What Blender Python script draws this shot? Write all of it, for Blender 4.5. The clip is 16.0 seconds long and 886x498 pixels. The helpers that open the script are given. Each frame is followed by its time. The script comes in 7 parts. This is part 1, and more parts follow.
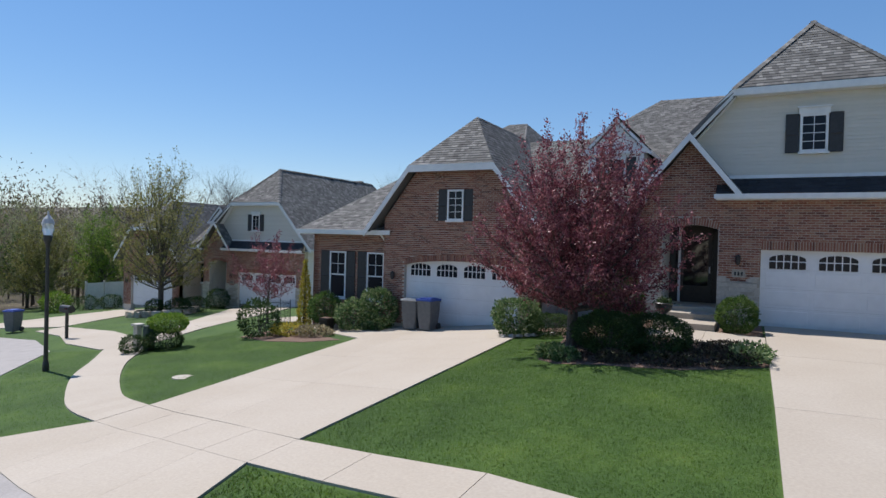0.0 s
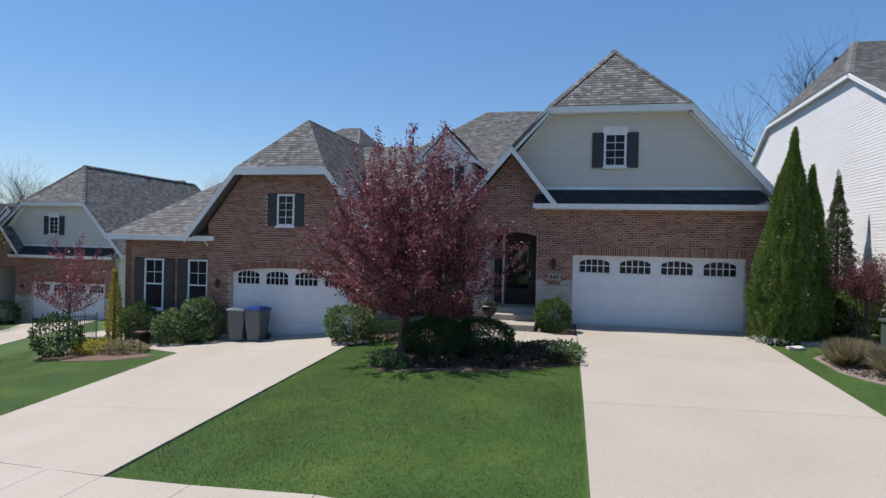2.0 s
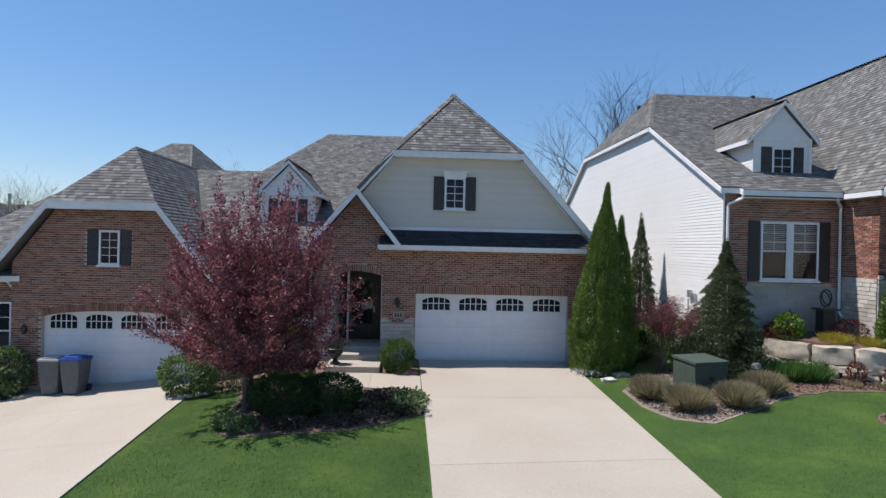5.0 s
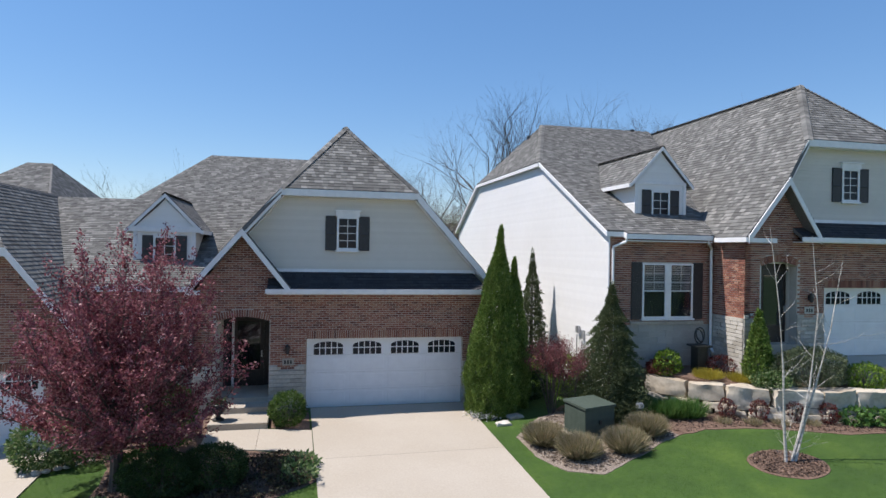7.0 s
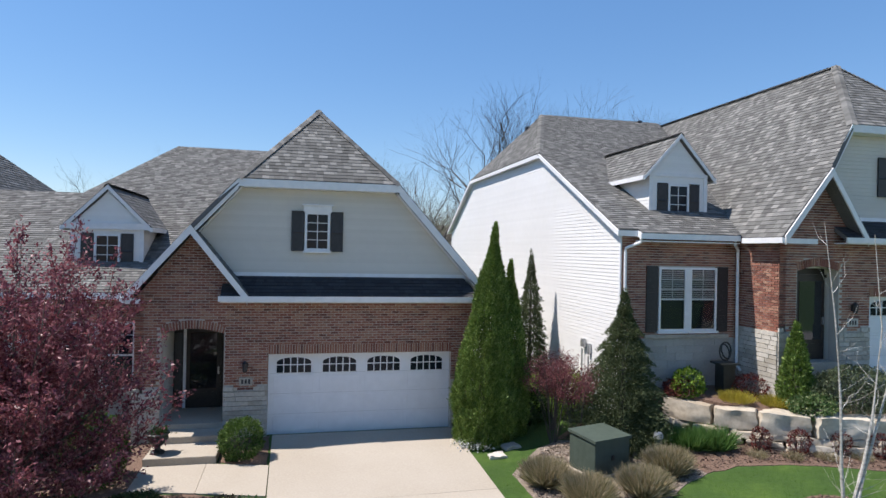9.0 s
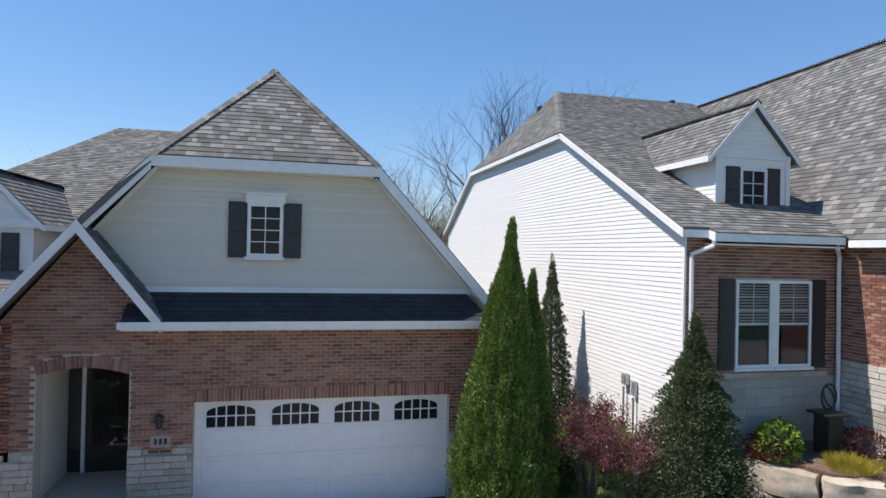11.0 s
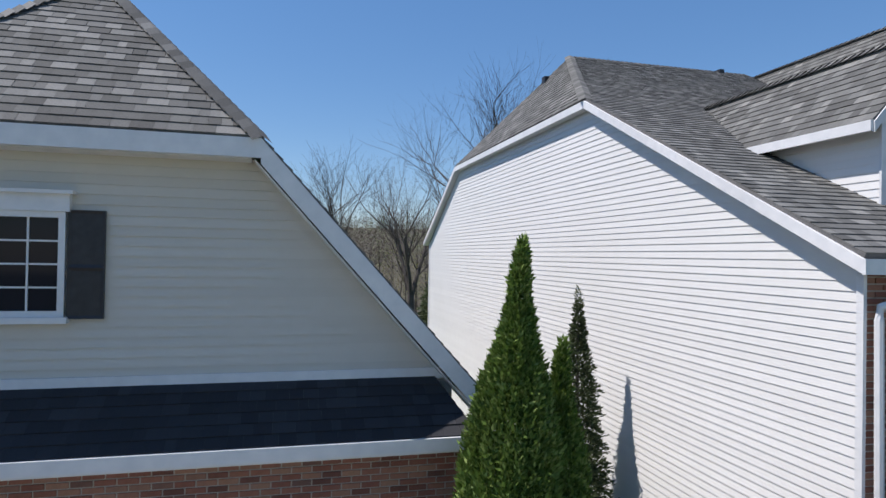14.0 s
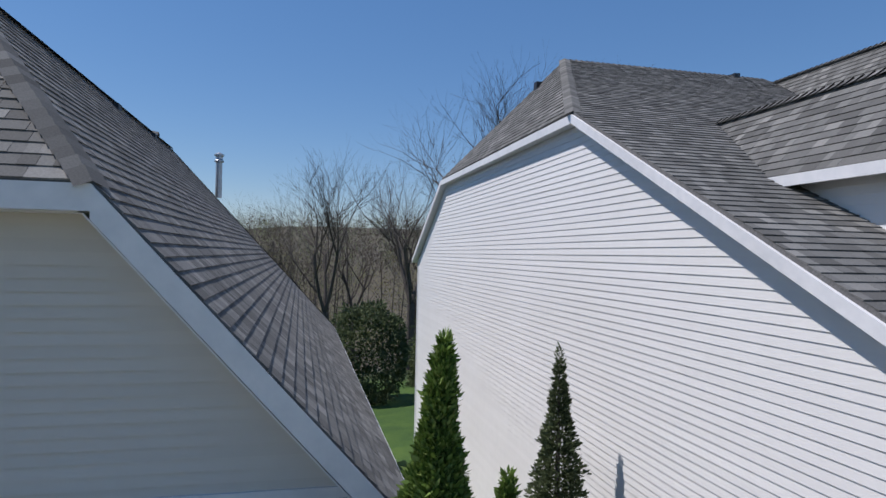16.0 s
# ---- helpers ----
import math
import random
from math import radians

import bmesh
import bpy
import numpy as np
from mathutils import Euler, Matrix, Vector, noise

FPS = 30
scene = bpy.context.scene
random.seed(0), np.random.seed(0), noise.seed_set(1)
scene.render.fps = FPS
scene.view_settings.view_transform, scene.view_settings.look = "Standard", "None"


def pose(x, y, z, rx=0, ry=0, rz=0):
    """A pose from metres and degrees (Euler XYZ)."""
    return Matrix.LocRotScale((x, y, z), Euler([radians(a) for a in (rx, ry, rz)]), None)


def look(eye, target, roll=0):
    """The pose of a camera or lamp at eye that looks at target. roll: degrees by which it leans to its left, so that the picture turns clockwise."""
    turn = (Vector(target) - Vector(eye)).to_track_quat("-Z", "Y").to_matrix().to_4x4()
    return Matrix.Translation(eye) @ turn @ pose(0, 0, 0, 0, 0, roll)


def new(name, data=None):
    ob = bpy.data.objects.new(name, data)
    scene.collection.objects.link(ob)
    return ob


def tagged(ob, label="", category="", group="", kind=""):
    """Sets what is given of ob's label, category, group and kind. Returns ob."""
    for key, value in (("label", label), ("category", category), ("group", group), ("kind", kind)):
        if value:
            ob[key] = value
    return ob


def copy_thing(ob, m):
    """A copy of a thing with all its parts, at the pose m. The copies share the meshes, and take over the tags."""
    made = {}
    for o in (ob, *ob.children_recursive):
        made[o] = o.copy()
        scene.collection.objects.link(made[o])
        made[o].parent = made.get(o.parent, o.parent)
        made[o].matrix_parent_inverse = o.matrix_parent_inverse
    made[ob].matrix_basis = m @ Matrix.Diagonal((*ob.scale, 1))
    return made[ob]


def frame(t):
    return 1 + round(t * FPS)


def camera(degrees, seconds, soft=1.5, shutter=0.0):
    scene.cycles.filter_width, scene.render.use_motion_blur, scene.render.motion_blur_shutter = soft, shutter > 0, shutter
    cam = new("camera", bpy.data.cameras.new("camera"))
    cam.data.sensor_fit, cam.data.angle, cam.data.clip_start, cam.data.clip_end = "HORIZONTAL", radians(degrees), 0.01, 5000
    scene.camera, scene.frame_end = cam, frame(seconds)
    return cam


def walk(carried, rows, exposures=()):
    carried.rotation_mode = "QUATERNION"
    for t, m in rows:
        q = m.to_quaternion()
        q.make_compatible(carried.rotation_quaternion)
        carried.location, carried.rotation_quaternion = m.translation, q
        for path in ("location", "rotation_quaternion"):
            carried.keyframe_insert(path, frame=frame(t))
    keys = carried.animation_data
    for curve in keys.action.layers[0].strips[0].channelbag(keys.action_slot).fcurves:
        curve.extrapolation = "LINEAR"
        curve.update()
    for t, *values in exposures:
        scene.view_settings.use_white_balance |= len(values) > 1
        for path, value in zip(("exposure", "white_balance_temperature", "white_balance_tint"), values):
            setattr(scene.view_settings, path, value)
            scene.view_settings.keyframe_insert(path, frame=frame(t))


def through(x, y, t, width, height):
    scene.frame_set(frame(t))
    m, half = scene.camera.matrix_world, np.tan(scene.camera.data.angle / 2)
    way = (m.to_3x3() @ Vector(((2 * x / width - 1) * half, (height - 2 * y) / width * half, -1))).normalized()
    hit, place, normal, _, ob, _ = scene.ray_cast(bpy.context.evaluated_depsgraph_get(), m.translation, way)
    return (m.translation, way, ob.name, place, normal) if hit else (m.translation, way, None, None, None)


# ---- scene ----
cam = camera(71.7, 16.0)
PATH = [
    (0, (-0.363, -1.375, 2.151), (-1.286, 0.4, 2.124), 1.5),
    (0.5, (-0.339, -1.39, 2.255), (-1.255, 0.387, 2.238), 1.6),
    (1, (-0.343, -1.372, 2.27), (-1.22, 0.425, 2.258), 1.6),
    (1.5, (-0.31, -1.354, 2.287), (-1.026, 0.514, 2.276), 1.5),
    (2, (-0.305, -1.302, 2.305), (-0.728, 0.653, 2.296), 1.3),
    (2.5, (-0.279, -1.277, 2.328), (-0.614, 0.695, 2.317), 1.3),
    (3, (-0.363, -1.331, 2.359), (-0.634, 0.65, 2.344), 1.2),
    (5.5, (-0.498, -1.666, 4.09), (-0.258, 0.319, 4.081), 1.1),
    (6, (-0.438, -1.58, 4.482), (-0.055, 0.383, 4.47), 0.9),
    (6.5, (-0.508, -1.459, 4.822), (-0.086, 0.495, 4.823), 1.0),
    (7, (-0.497, -1.207, 4.902), (-0.057, 0.744, 4.904), 1.0),
    (7.5, (-0.395, -0.739, 4.897), (0.062, 1.208, 4.9), 1.0),
    (8, (-0.14, -0.141, 4.875), (0.312, 1.807, 4.88), 1.1),
    (8.5, (0.108, 0.535, 4.889), (0.56, 2.483, 4.895), 1.1),
    (9, (0.39, 1.299, 4.89), (0.84, 3.247, 4.898), 1.2),
    (11.5, (1.731, 7.186, 5.003), (2.199, 9.131, 5.017), 1.3),
    (12, (2.171, 8.776, 4.974), (2.638, 10.72, 4.99), 1.3),
    (12.5, (2.662, 10.324, 4.941), (3.131, 12.268, 4.961), 1.3),
    (13, (2.988, 11.198, 4.891), (3.459, 13.142, 4.914), 1.2),
    (13.5, (3.116, 11.377, 5.075), (3.583, 13.322, 5.098), 1.2),
    (14, (3.239, 11.344, 5.504), (3.73, 13.283, 5.526), 1.0),
    (14.5, (3.442, 11.486, 5.946), (3.992, 13.408, 5.969), 0.9),
    (15, (3.727, 11.794, 6.039), (4.291, 13.712, 6.062), 0.8),
    (15.5, (4.023, 12.294, 6.014), (4.596, 14.209, 6.04), 0.9),
    (16, (4.447, 12.885, 6.194), (4.901, 14.833, 6.214), 1.2),
]
walk(cam, [(t, look(eye, target, roll)) for t, eye, target, roll in PATH],
     [(0, 0.2, 6350, 14), (3, 0.2, 6350, 14), (5.5, 0.3, 6400, 14), (9, 0.5, 6500, 14), (11.5, 0.48, 6500, 14), (12.5, 0.37, 6450, 14), (14.5, 0.1, 6300, 15), (16, -0.12, 6200, 16)])

# ---- world, sun, exposure ----
SUN_TO = Vector((0.55, -0.135, -1.0)).normalized()      # the way the sunlight travels
world = bpy.data.worlds.new("sky")
scene.world = world
world.use_nodes = True
wn = world.node_tree
wn.nodes.clear()
sky = wn.nodes.new("ShaderNodeTexSky")
sky.sky_type = "NISHITA"
sky.sun_disc = False
sky.sun_elevation = math.asin(-SUN_TO.z)
sky.sun_rotation = math.atan2(-SUN_TO.x, -SUN_TO.y)
sky.air_density, sky.dust_density, sky.ozone_density = 1.1, 0.0, 2.2
bg = wn.nodes.new("ShaderNodeBackground")
bg.inputs["Strength"].default_value = 0.106
wo = wn.nodes.new("ShaderNodeOutputWorld")
hs = wn.nodes.new("ShaderNodeHueSaturation")
hs.inputs["Saturation"].default_value = 1.18
wn.links.new(sky.outputs[0], hs.inputs["Color"])
deep = wn.nodes.new("ShaderNodeMix")
deep.data_type = "RGBA"
deep.inputs[0].default_value = 0.32
deep.inputs[7].default_value = (1.0, 2.5, 5.35, 1)
wn.links.new(hs.outputs[0], deep.inputs[6])
wn.links.new(deep.outputs[2], bg.inputs[0])
wn.links.new(bg.outputs[0], wo.inputs[0])
sun_data = bpy.data.lights.new("sun", "SUN")
sun_data.energy, sun_data.angle, sun_data.color = 5.0, radians(0.5), (1.0, 0.95, 0.88)
sun = new("sun", sun_data)
sun.matrix_world = look((-30, 20, 50), Vector((-30, 20, 50)) + SUN_TO)


# ---- materials ----
def material(name, rough=0.8, metal=0.0):
    m = bpy.data.materials.new(name)
    m.use_nodes = True
    b = m.node_tree.nodes["Principled BSDF"]
    b.inputs["Roughness"].default_value = rough
    b.inputs["Metallic"].default_value = metal
    return m, m.node_tree, b


def node(nt, kind, **sets):
    n = nt.nodes.new(kind)
    for k, v in sets.items():
        n.inputs[k.replace("_", " ")].default_value = v
    return n


def noise_at(nt, scale, detail=4.0, stretch=(1, 1, 1), rough=0.55):
    tc = nt.nodes.new("ShaderNodeTexCoord")
    mp = nt.nodes.new("ShaderNodeMapping")
    mp.inputs["Scale"].default_value = stretch
    n = node(nt, "ShaderNodeTexNoise", Scale=scale, Detail=detail, Roughness=rough)
    nt.links.new(tc.outputs["Object"], mp.inputs[0])
    nt.links.new(mp.outputs[0], n.inputs["Vector"])
    return n.outputs["Fac"]


def ramp(nt, fac, stops):
    r = nt.nodes.new("ShaderNodeValToRGB")
    e = r.color_ramp.elements
    while len(e) < len(stops):
        e.new(0.5)
    for el, (p, c) in zip(e, stops):
        el.position = p
        el.color = (*c, 1)
    nt.links.new(fac, r.inputs[0])
    return r.outputs[0]


def blend(nt, fac, a, b, mode="MIX"):
    m = nt.nodes.new("ShaderNodeMix")
    m.data_type, m.blend_type = "RGBA", mode
    for sock, v in ((m.inputs[0], fac), (m.inputs[6], a), (m.inputs[7], b)):
        if isinstance(v, (int, float)):
            sock.default_value = v
        elif isinstance(v, tuple):
            sock.default_value = (*v, 1)
        else:
            nt.links.new(v, sock)
    return m.outputs[2]


def bump(nt, b, height, strength=0.3, distance=0.01):
    n = node(nt, "ShaderNodeBump", Strength=strength, Distance=distance)
    nt.links.new(height, n.inputs["Height"])
    nt.links.new(n.outputs[0], b.inputs["Normal"])


def per_piece(nt):
    """A random number for each piece, whether an object of its own or an island of a joined mesh."""
    oi = nt.nodes.new("ShaderNodeObjectInfo")
    ge = nt.nodes.new("ShaderNodeNewGeometry")
    ad = nt.nodes.new("ShaderNodeMath")
    ad.operation = "ADD"
    fr = nt.nodes.new("ShaderNodeMath")
    fr.operation = "FRACT"
    nt.links.new(oi.outputs["Random"], ad.inputs[0])
    nt.links.new(ge.outputs["Random Per Island"], ad.inputs[1])
    nt.links.new(ad.outputs[0], fr.inputs[0])
    return fr.outputs[0]


def pieces_material(name, stops, grain=30.0, dirt=0.5, rough=0.9, relief=0.3, soil=(0.6, 0.6, 0.6), grainy=0.55):
    """Bricks, stones, shingles, slabs: a colour for each piece, grain and large stains."""
    m, nt, b = material(name, rough)
    c = ramp(nt, per_piece(nt), stops)
    g = noise_at(nt, grain)
    c = blend(nt, grainy, c, ramp(nt, g, [(0.25, (0.45, 0.45, 0.45)), (0.75, (1.0, 1.0, 1.0))]), "MULTIPLY")
    big = noise_at(nt, dirt, 5.0)
    c = blend(nt, 0.6, c, ramp(nt, big, [(0.3, soil), (0.65, (1, 1, 1))]), "MULTIPLY")
    nt.links.new(c, b.inputs["Base Color"])
    bump(nt, b, g, relief, 0.006)
    return m


def plain_material(name, lo, hi, grain=8.0, rough=0.7, metal=0.0, relief=0.1, stretch=(1, 1, 1), distance=0.004):
    m, nt, b = material(name, rough, metal)
    g = noise_at(nt, grain, 6.0, stretch)
    big = noise_at(nt, grain * 0.07, 4.0)
    c = ramp(nt, g, [(0.3, lo), (0.7, hi)])
    c = blend(nt, 0.5, c, ramp(nt, big, [(0.3, (0.72, 0.72, 0.72)), (0.7, (1, 1, 1))]), "MULTIPLY")
    nt.links.new(c, b.inputs["Base Color"])
    bump(nt, b, g, relief, distance)
    return m


def leaf_material(name, stops, through=0.35, rough=0.55):
    m, nt, b = material(name, rough)
    c = ramp(nt, per_piece(nt), stops)
    c = blend(nt, 0.5, c, ramp(nt, noise_at(nt, 1.6, 3.0), [(0.3, (0.55, 0.55, 0.55)), (0.7, (1, 1, 1))]), "MULTIPLY")
    nt.links.new(c, b.inputs["Base Color"])
    b.inputs["Specular IOR Level"].default_value = 0.22
    t = nt.nodes.new("ShaderNodeBsdfTranslucent")
    nt.links.new(c, t.inputs["Color"])
    mix = node(nt, "ShaderNodeMixShader", Fac=through)
    nt.links.new(b.outputs[0], mix.inputs[1])
    nt.links.new(t.outputs[0], mix.inputs[2])
    nt.links.new(mix.outputs[0], nt.nodes["Material Output"].inputs["Surface"])
    return m


BRICK = pieces_material("red_brick", [(0.0, (0.165, 0.07, 0.052)), (0.25, (0.285, 0.113, 0.078)), (0.55, (0.35, 0.152, 0.104)), (0.85, (0.44, 0.245, 0.168)), (1.0, (0.20, 0.105, 0.083))], 45, 0.35)
MORTAR = plain_material("mortar", (0.44, 0.40, 0.345), (0.56, 0.515, 0.455), 60, 0.95)
STONE = pieces_material("limestone", [(0.0, (0.46, 0.42, 0.35)), (0.5, (0.57, 0.53, 0.46)), (1.0, (0.66, 0.62, 0.55))], 14, 0.8, relief=0.8)
PALE_BLOCK = pieces_material("grey_cast_block", [(0.0, (0.36, 0.355, 0.33)), (1.0, (0.42, 0.415, 0.39))], 20, 0.6, relief=0.2, grainy=0.3)
WALL_STONE = pieces_material("rough_limestone", [(0.0, (0.44, 0.375, 0.29)), (0.5, (0.56, 0.495, 0.40)), (1.0, (0.65, 0.59, 0.49))], 9, 1.6, relief=1.0, soil=(0.6, 0.54, 0.45))
SHINGLE = pieces_material("grey_shingle", [(0.0, (0.095, 0.094, 0.089)), (0.4, (0.14, 0.139, 0.132)), (0.8, (0.185, 0.184, 0.175)), (1.0, (0.27, 0.265, 0.25))], 70, 0.25, 0.95, 0.4, (0.82, 0.82, 0.8))
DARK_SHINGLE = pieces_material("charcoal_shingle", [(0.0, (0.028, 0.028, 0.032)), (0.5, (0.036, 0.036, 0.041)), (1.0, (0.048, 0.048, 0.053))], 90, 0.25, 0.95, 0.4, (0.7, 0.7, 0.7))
LILY_LEAF = leaf_material("daylily_blade", [(0.0, (0.06, 0.14, 0.03)), (0.6, (0.10, 0.21, 0.05)), (1.0, (0.16, 0.27, 0.08))])
SPRING_LEAF = leaf_material("budding_leaf", [(0.0, (0.19, 0.22, 0.11)), (0.6, (0.27, 0.30, 0.15)), (1.0, (0.36, 0.38, 0.22))], 0.45)
SAGE_LEAF = leaf_material("sage_leaf", [(0.0, (0.09, 0.12, 0.06)), (0.6, (0.14, 0.175, 0.095)), (1.0, (0.20, 0.23, 0.14))])
AJUGA_LEAF = leaf_material("bronze_leaf", [(0.0, (0.035, 0.03, 0.022)), (0.6, (0.08, 0.065, 0.05)), (1.0, (0.13, 0.14, 0.07))])
HOSTA_LEAF = leaf_material("variegated_leaf", [(0.0, (0.06, 0.13, 0.04)), (0.6, (0.14, 0.22, 0.08)), (1.0, (0.38, 0.42, 0.22))])
YELLOW_LEAF = leaf_material("yellow_leaf", [(0.0, (0.30, 0.26, 0.03)), (0.6, (0.48, 0.40, 0.05)), (1.0, (0.55, 0.48, 0.12))])
LIME_LEAF = leaf_material("lime_leaf", [(0.0, (0.10, 0.18, 0.02)), (0.6, (0.18, 0.30, 0.04)), (1.0, (0.28, 0.38, 0.07))])
DARK_LEAF = leaf_material("dark_leaf", [(0.0, (0.025, 0.05, 0.016)), (0.6, (0.048, 0.09, 0.028)), (1.0, (0.085, 0.13, 0.042))])
BERRY_LEAF = leaf_material("barberry_leaf", [(0.0, (0.07, 0.014, 0.014)), (0.6, (0.13, 0.028, 0.026)), (1.0, (0.20, 0.06, 0.045))])
PINK_LEAF = leaf_material("rosy_leaf", [(0.0, (0.11, 0.036, 0.04)), (0.5, (0.20, 0.068, 0.075)), (1.0, (0.31, 0.14, 0.135))])
STRAW_LEAF = leaf_material("straw_blade", [(0.0, (0.18, 0.185, 0.08)), (0.5, (0.34, 0.28, 0.165)), (1.0, (0.52, 0.44, 0.30))])
WHITE_PETAL = leaf_material("white_petal", [(0.0, (0.6, 0.6, 0.58)), (1.0, (0.8, 0.8, 0.78))])
FAR_WOOD = leaf_material("far_wood", [(0.0, (0.075, 0.062, 0.045)), (0.6, (0.12, 0.10, 0.07)), (0.85, (0.15, 0.145, 0.08)), (1.0, (0.19, 0.17, 0.12))], 0.3, 0.9)
TWIG_HAZE = leaf_material("bare_twigs", [(0.0, (0.17, 0.14, 0.105)), (0.6, (0.24, 0.20, 0.155)), (1.0, (0.31, 0.265, 0.20))], 0.4)
BIRCH = plain_material("birch_bark", (0.26, 0.24, 0.21), (0.64, 0.61, 0.56), 7, 0.8, relief=0.3, stretch=(0.6, 0.6, 3))
ROOFING = plain_material("roof_felt", (0.09, 0.09, 0.09), (0.17, 0.165, 0.16), 40, 0.95)
SIDING = pieces_material("cream_siding", [(0.0, (0.72, 0.715, 0.70)), (1.0, (0.755, 0.75, 0.735))], 5, 0.3, 0.55, 0.03, (0.93, 0.925, 0.91), 0.08)
BEIGE_SIDING = pieces_material("beige_siding", [(0.0, (0.585, 0.555, 0.495)), (1.0, (0.63, 0.60, 0.54))], 5, 0.3, 0.6, 0.03, (0.93, 0.925, 0.91), 0.08)
TRIM = plain_material("white_trim", (0.70, 0.71, 0.72), (0.80, 0.80, 0.80), 6, 0.5)
DOORPAINT = plain_material("garage_paint", (0.70, 0.71, 0.73), (0.76, 0.77, 0.79), 4, 0.45)
SHUTTER = plain_material("black_shutter", (0.018, 0.018, 0.02), (0.032, 0.032, 0.036), 12, 0.5)
DARKDOOR = plain_material("dark_door", (0.02, 0.016, 0.014), (0.04, 0.03, 0.025), 12, 0.4)
CONCRETE = pieces_material("concrete", [(0.0, (0.422, 0.374, 0.308)), (1.0, (0.44, 0.392, 0.325))], 25, 0.35, 0.9, 0.12, (0.84, 0.81, 0.76), 0.3)
GRASS, nt, gb = material("lawn", 0.95)
LAWN_PATCHES = [(0.3, (0.66, 0.74, 0.7)), (0.5, (1, 1, 1)), (0.72, (1.75, 1.42, 1.6))]
c = ramp(nt, noise_at(nt, 9.0, 6.0), [(0.3, (0.03, 0.07, 0.006)), (0.7, (0.042, 0.09, 0.009))])
c = blend(nt, 0.9, c, ramp(nt, noise_at(nt, 0.6, 5.0, rough=0.62), LAWN_PATCHES), "MULTIPLY")
leaf = ramp(nt, noise_at(nt, 0.9, 8.0), [(0.3, (0.05, 0.042, 0.028)), (0.7, (0.105, 0.09, 0.055))])
tc = nt.nodes.new("ShaderNodeTexCoord")
sx = nt.nodes.new("ShaderNodeSeparateXYZ")
nt.links.new(tc.outputs["Object"], sx.inputs[0])
edge = nt.nodes.new("ShaderNodeMapRange")
edge.inputs["From Min"].default_value, edge.inputs["From Max"].default_value = 52, 62
nt.links.new(sx.outputs["Y"], edge.inputs["Value"])
west = nt.nodes.new("ShaderNodeMapRange")
west.inputs["From Min"].default_value, west.inputs["From Max"].default_value = -56, -64
nt.links.new(sx.outputs["X"], west.inputs["Value"])
both = nt.nodes.new("ShaderNodeMath")
both.operation = "MAXIMUM"
nt.links.new(edge.outputs[0], both.inputs[0])
nt.links.new(west.outputs[0], both.inputs[1])
nt.links.new(blend(nt, both.outputs[0], c, leaf), gb.inputs["Base Color"])
bump(nt, gb, noise_at(nt, 30.0), 0.6, 0.02)
GRASS_LEAF, nt, gb = material("grass_blade", 0.8)
c = ramp(nt, per_piece(nt), [(0.0, (0.039, 0.092, 0.008)), (0.5, (0.050, 0.111, 0.010)), (0.93, (0.062, 0.124, 0.014)), (1.0, (0.11, 0.13, 0.04))])
c = blend(nt, 0.9, c, ramp(nt, noise_at(nt, 0.6, 5.0, rough=0.62), LAWN_PATCHES), "MULTIPLY")
nt.links.new(c, gb.inputs["Base Color"])
gb.inputs["Specular IOR Level"].default_value = 0.15
thin = nt.nodes.new("ShaderNodeBsdfTranslucent")
nt.links.new(c, thin.inputs["Color"])
upright = node(nt, "ShaderNodeCombineXYZ", Z=1.0)
nt.links.new(upright.outputs[0], gb.inputs["Normal"])
nt.links.new(upright.outputs[0], thin.inputs["Normal"])
half = node(nt, "ShaderNodeMixShader", Fac=0.2)
nt.links.new(gb.outputs[0], half.inputs[1])
nt.links.new(thin.outputs[0], half.inputs[2])
nt.links.new(half.outputs[0], nt.nodes["Material Output"].inputs["Surface"])
MULCH = plain_material("mulch", (0.085, 0.05, 0.035), (0.22, 0.14, 0.10), 22, 0.95, relief=1.0, distance=0.03)
CHIPS = plain_material("wood_chips", (0.09, 0.066, 0.05), (0.40, 0.33, 0.265), 34, 0.95, relief=1.0, distance=0.03)
BARK = plain_material("bark", (0.05, 0.042, 0.036), (0.13, 0.11, 0.095), 14, 0.95, relief=0.8, stretch=(1, 1, 0.25), distance=0.02)
ASPHALT = plain_material("asphalt", (0.28, 0.265, 0.25), (0.36, 0.34, 0.32), 30, 0.95)
METAL = plain_material("galvanised_metal", (0.42, 0.43, 0.44), (0.55, 0.56, 0.57), 9, 0.4, 0.8)
BOX_GREEN = plain_material("cabinet_green", (0.045, 0.065, 0.048), (0.062, 0.085, 0.064), 7, 0.75)
BIN_GREY = plain_material("bin_plastic", (0.10, 0.105, 0.11), (0.14, 0.145, 0.15), 7, 0.6)
BIN_BLUE = plain_material("blue_lid", (0.02, 0.06, 0.30), (0.03, 0.09, 0.38), 7, 0.5)
LID_GREY = plain_material("pale_lid", (0.40, 0.40, 0.40), (0.50, 0.50, 0.50), 7, 0.5)
BLACK_METAL = plain_material("black_metal", (0.012, 0.014, 0.013), (0.03, 0.032, 0.03), 12, 0.45)
VINYL = plain_material("cream_vinyl", (0.62, 0.56, 0.48), (0.70, 0.64, 0.56), 5, 0.5)
LAMP_GLASS, lt, lb = material("lantern_glass", 0.15)
lb.inputs["Base Color"].default_value = (0.85, 0.87, 0.88, 1)
lb.inputs["Transmission Weight"].default_value = 0.6
GLASS, gt, gb = material("window_glass", 0.05)
gb.inputs["Base Color"].default_value = (0.012, 0.015, 0.022, 1)
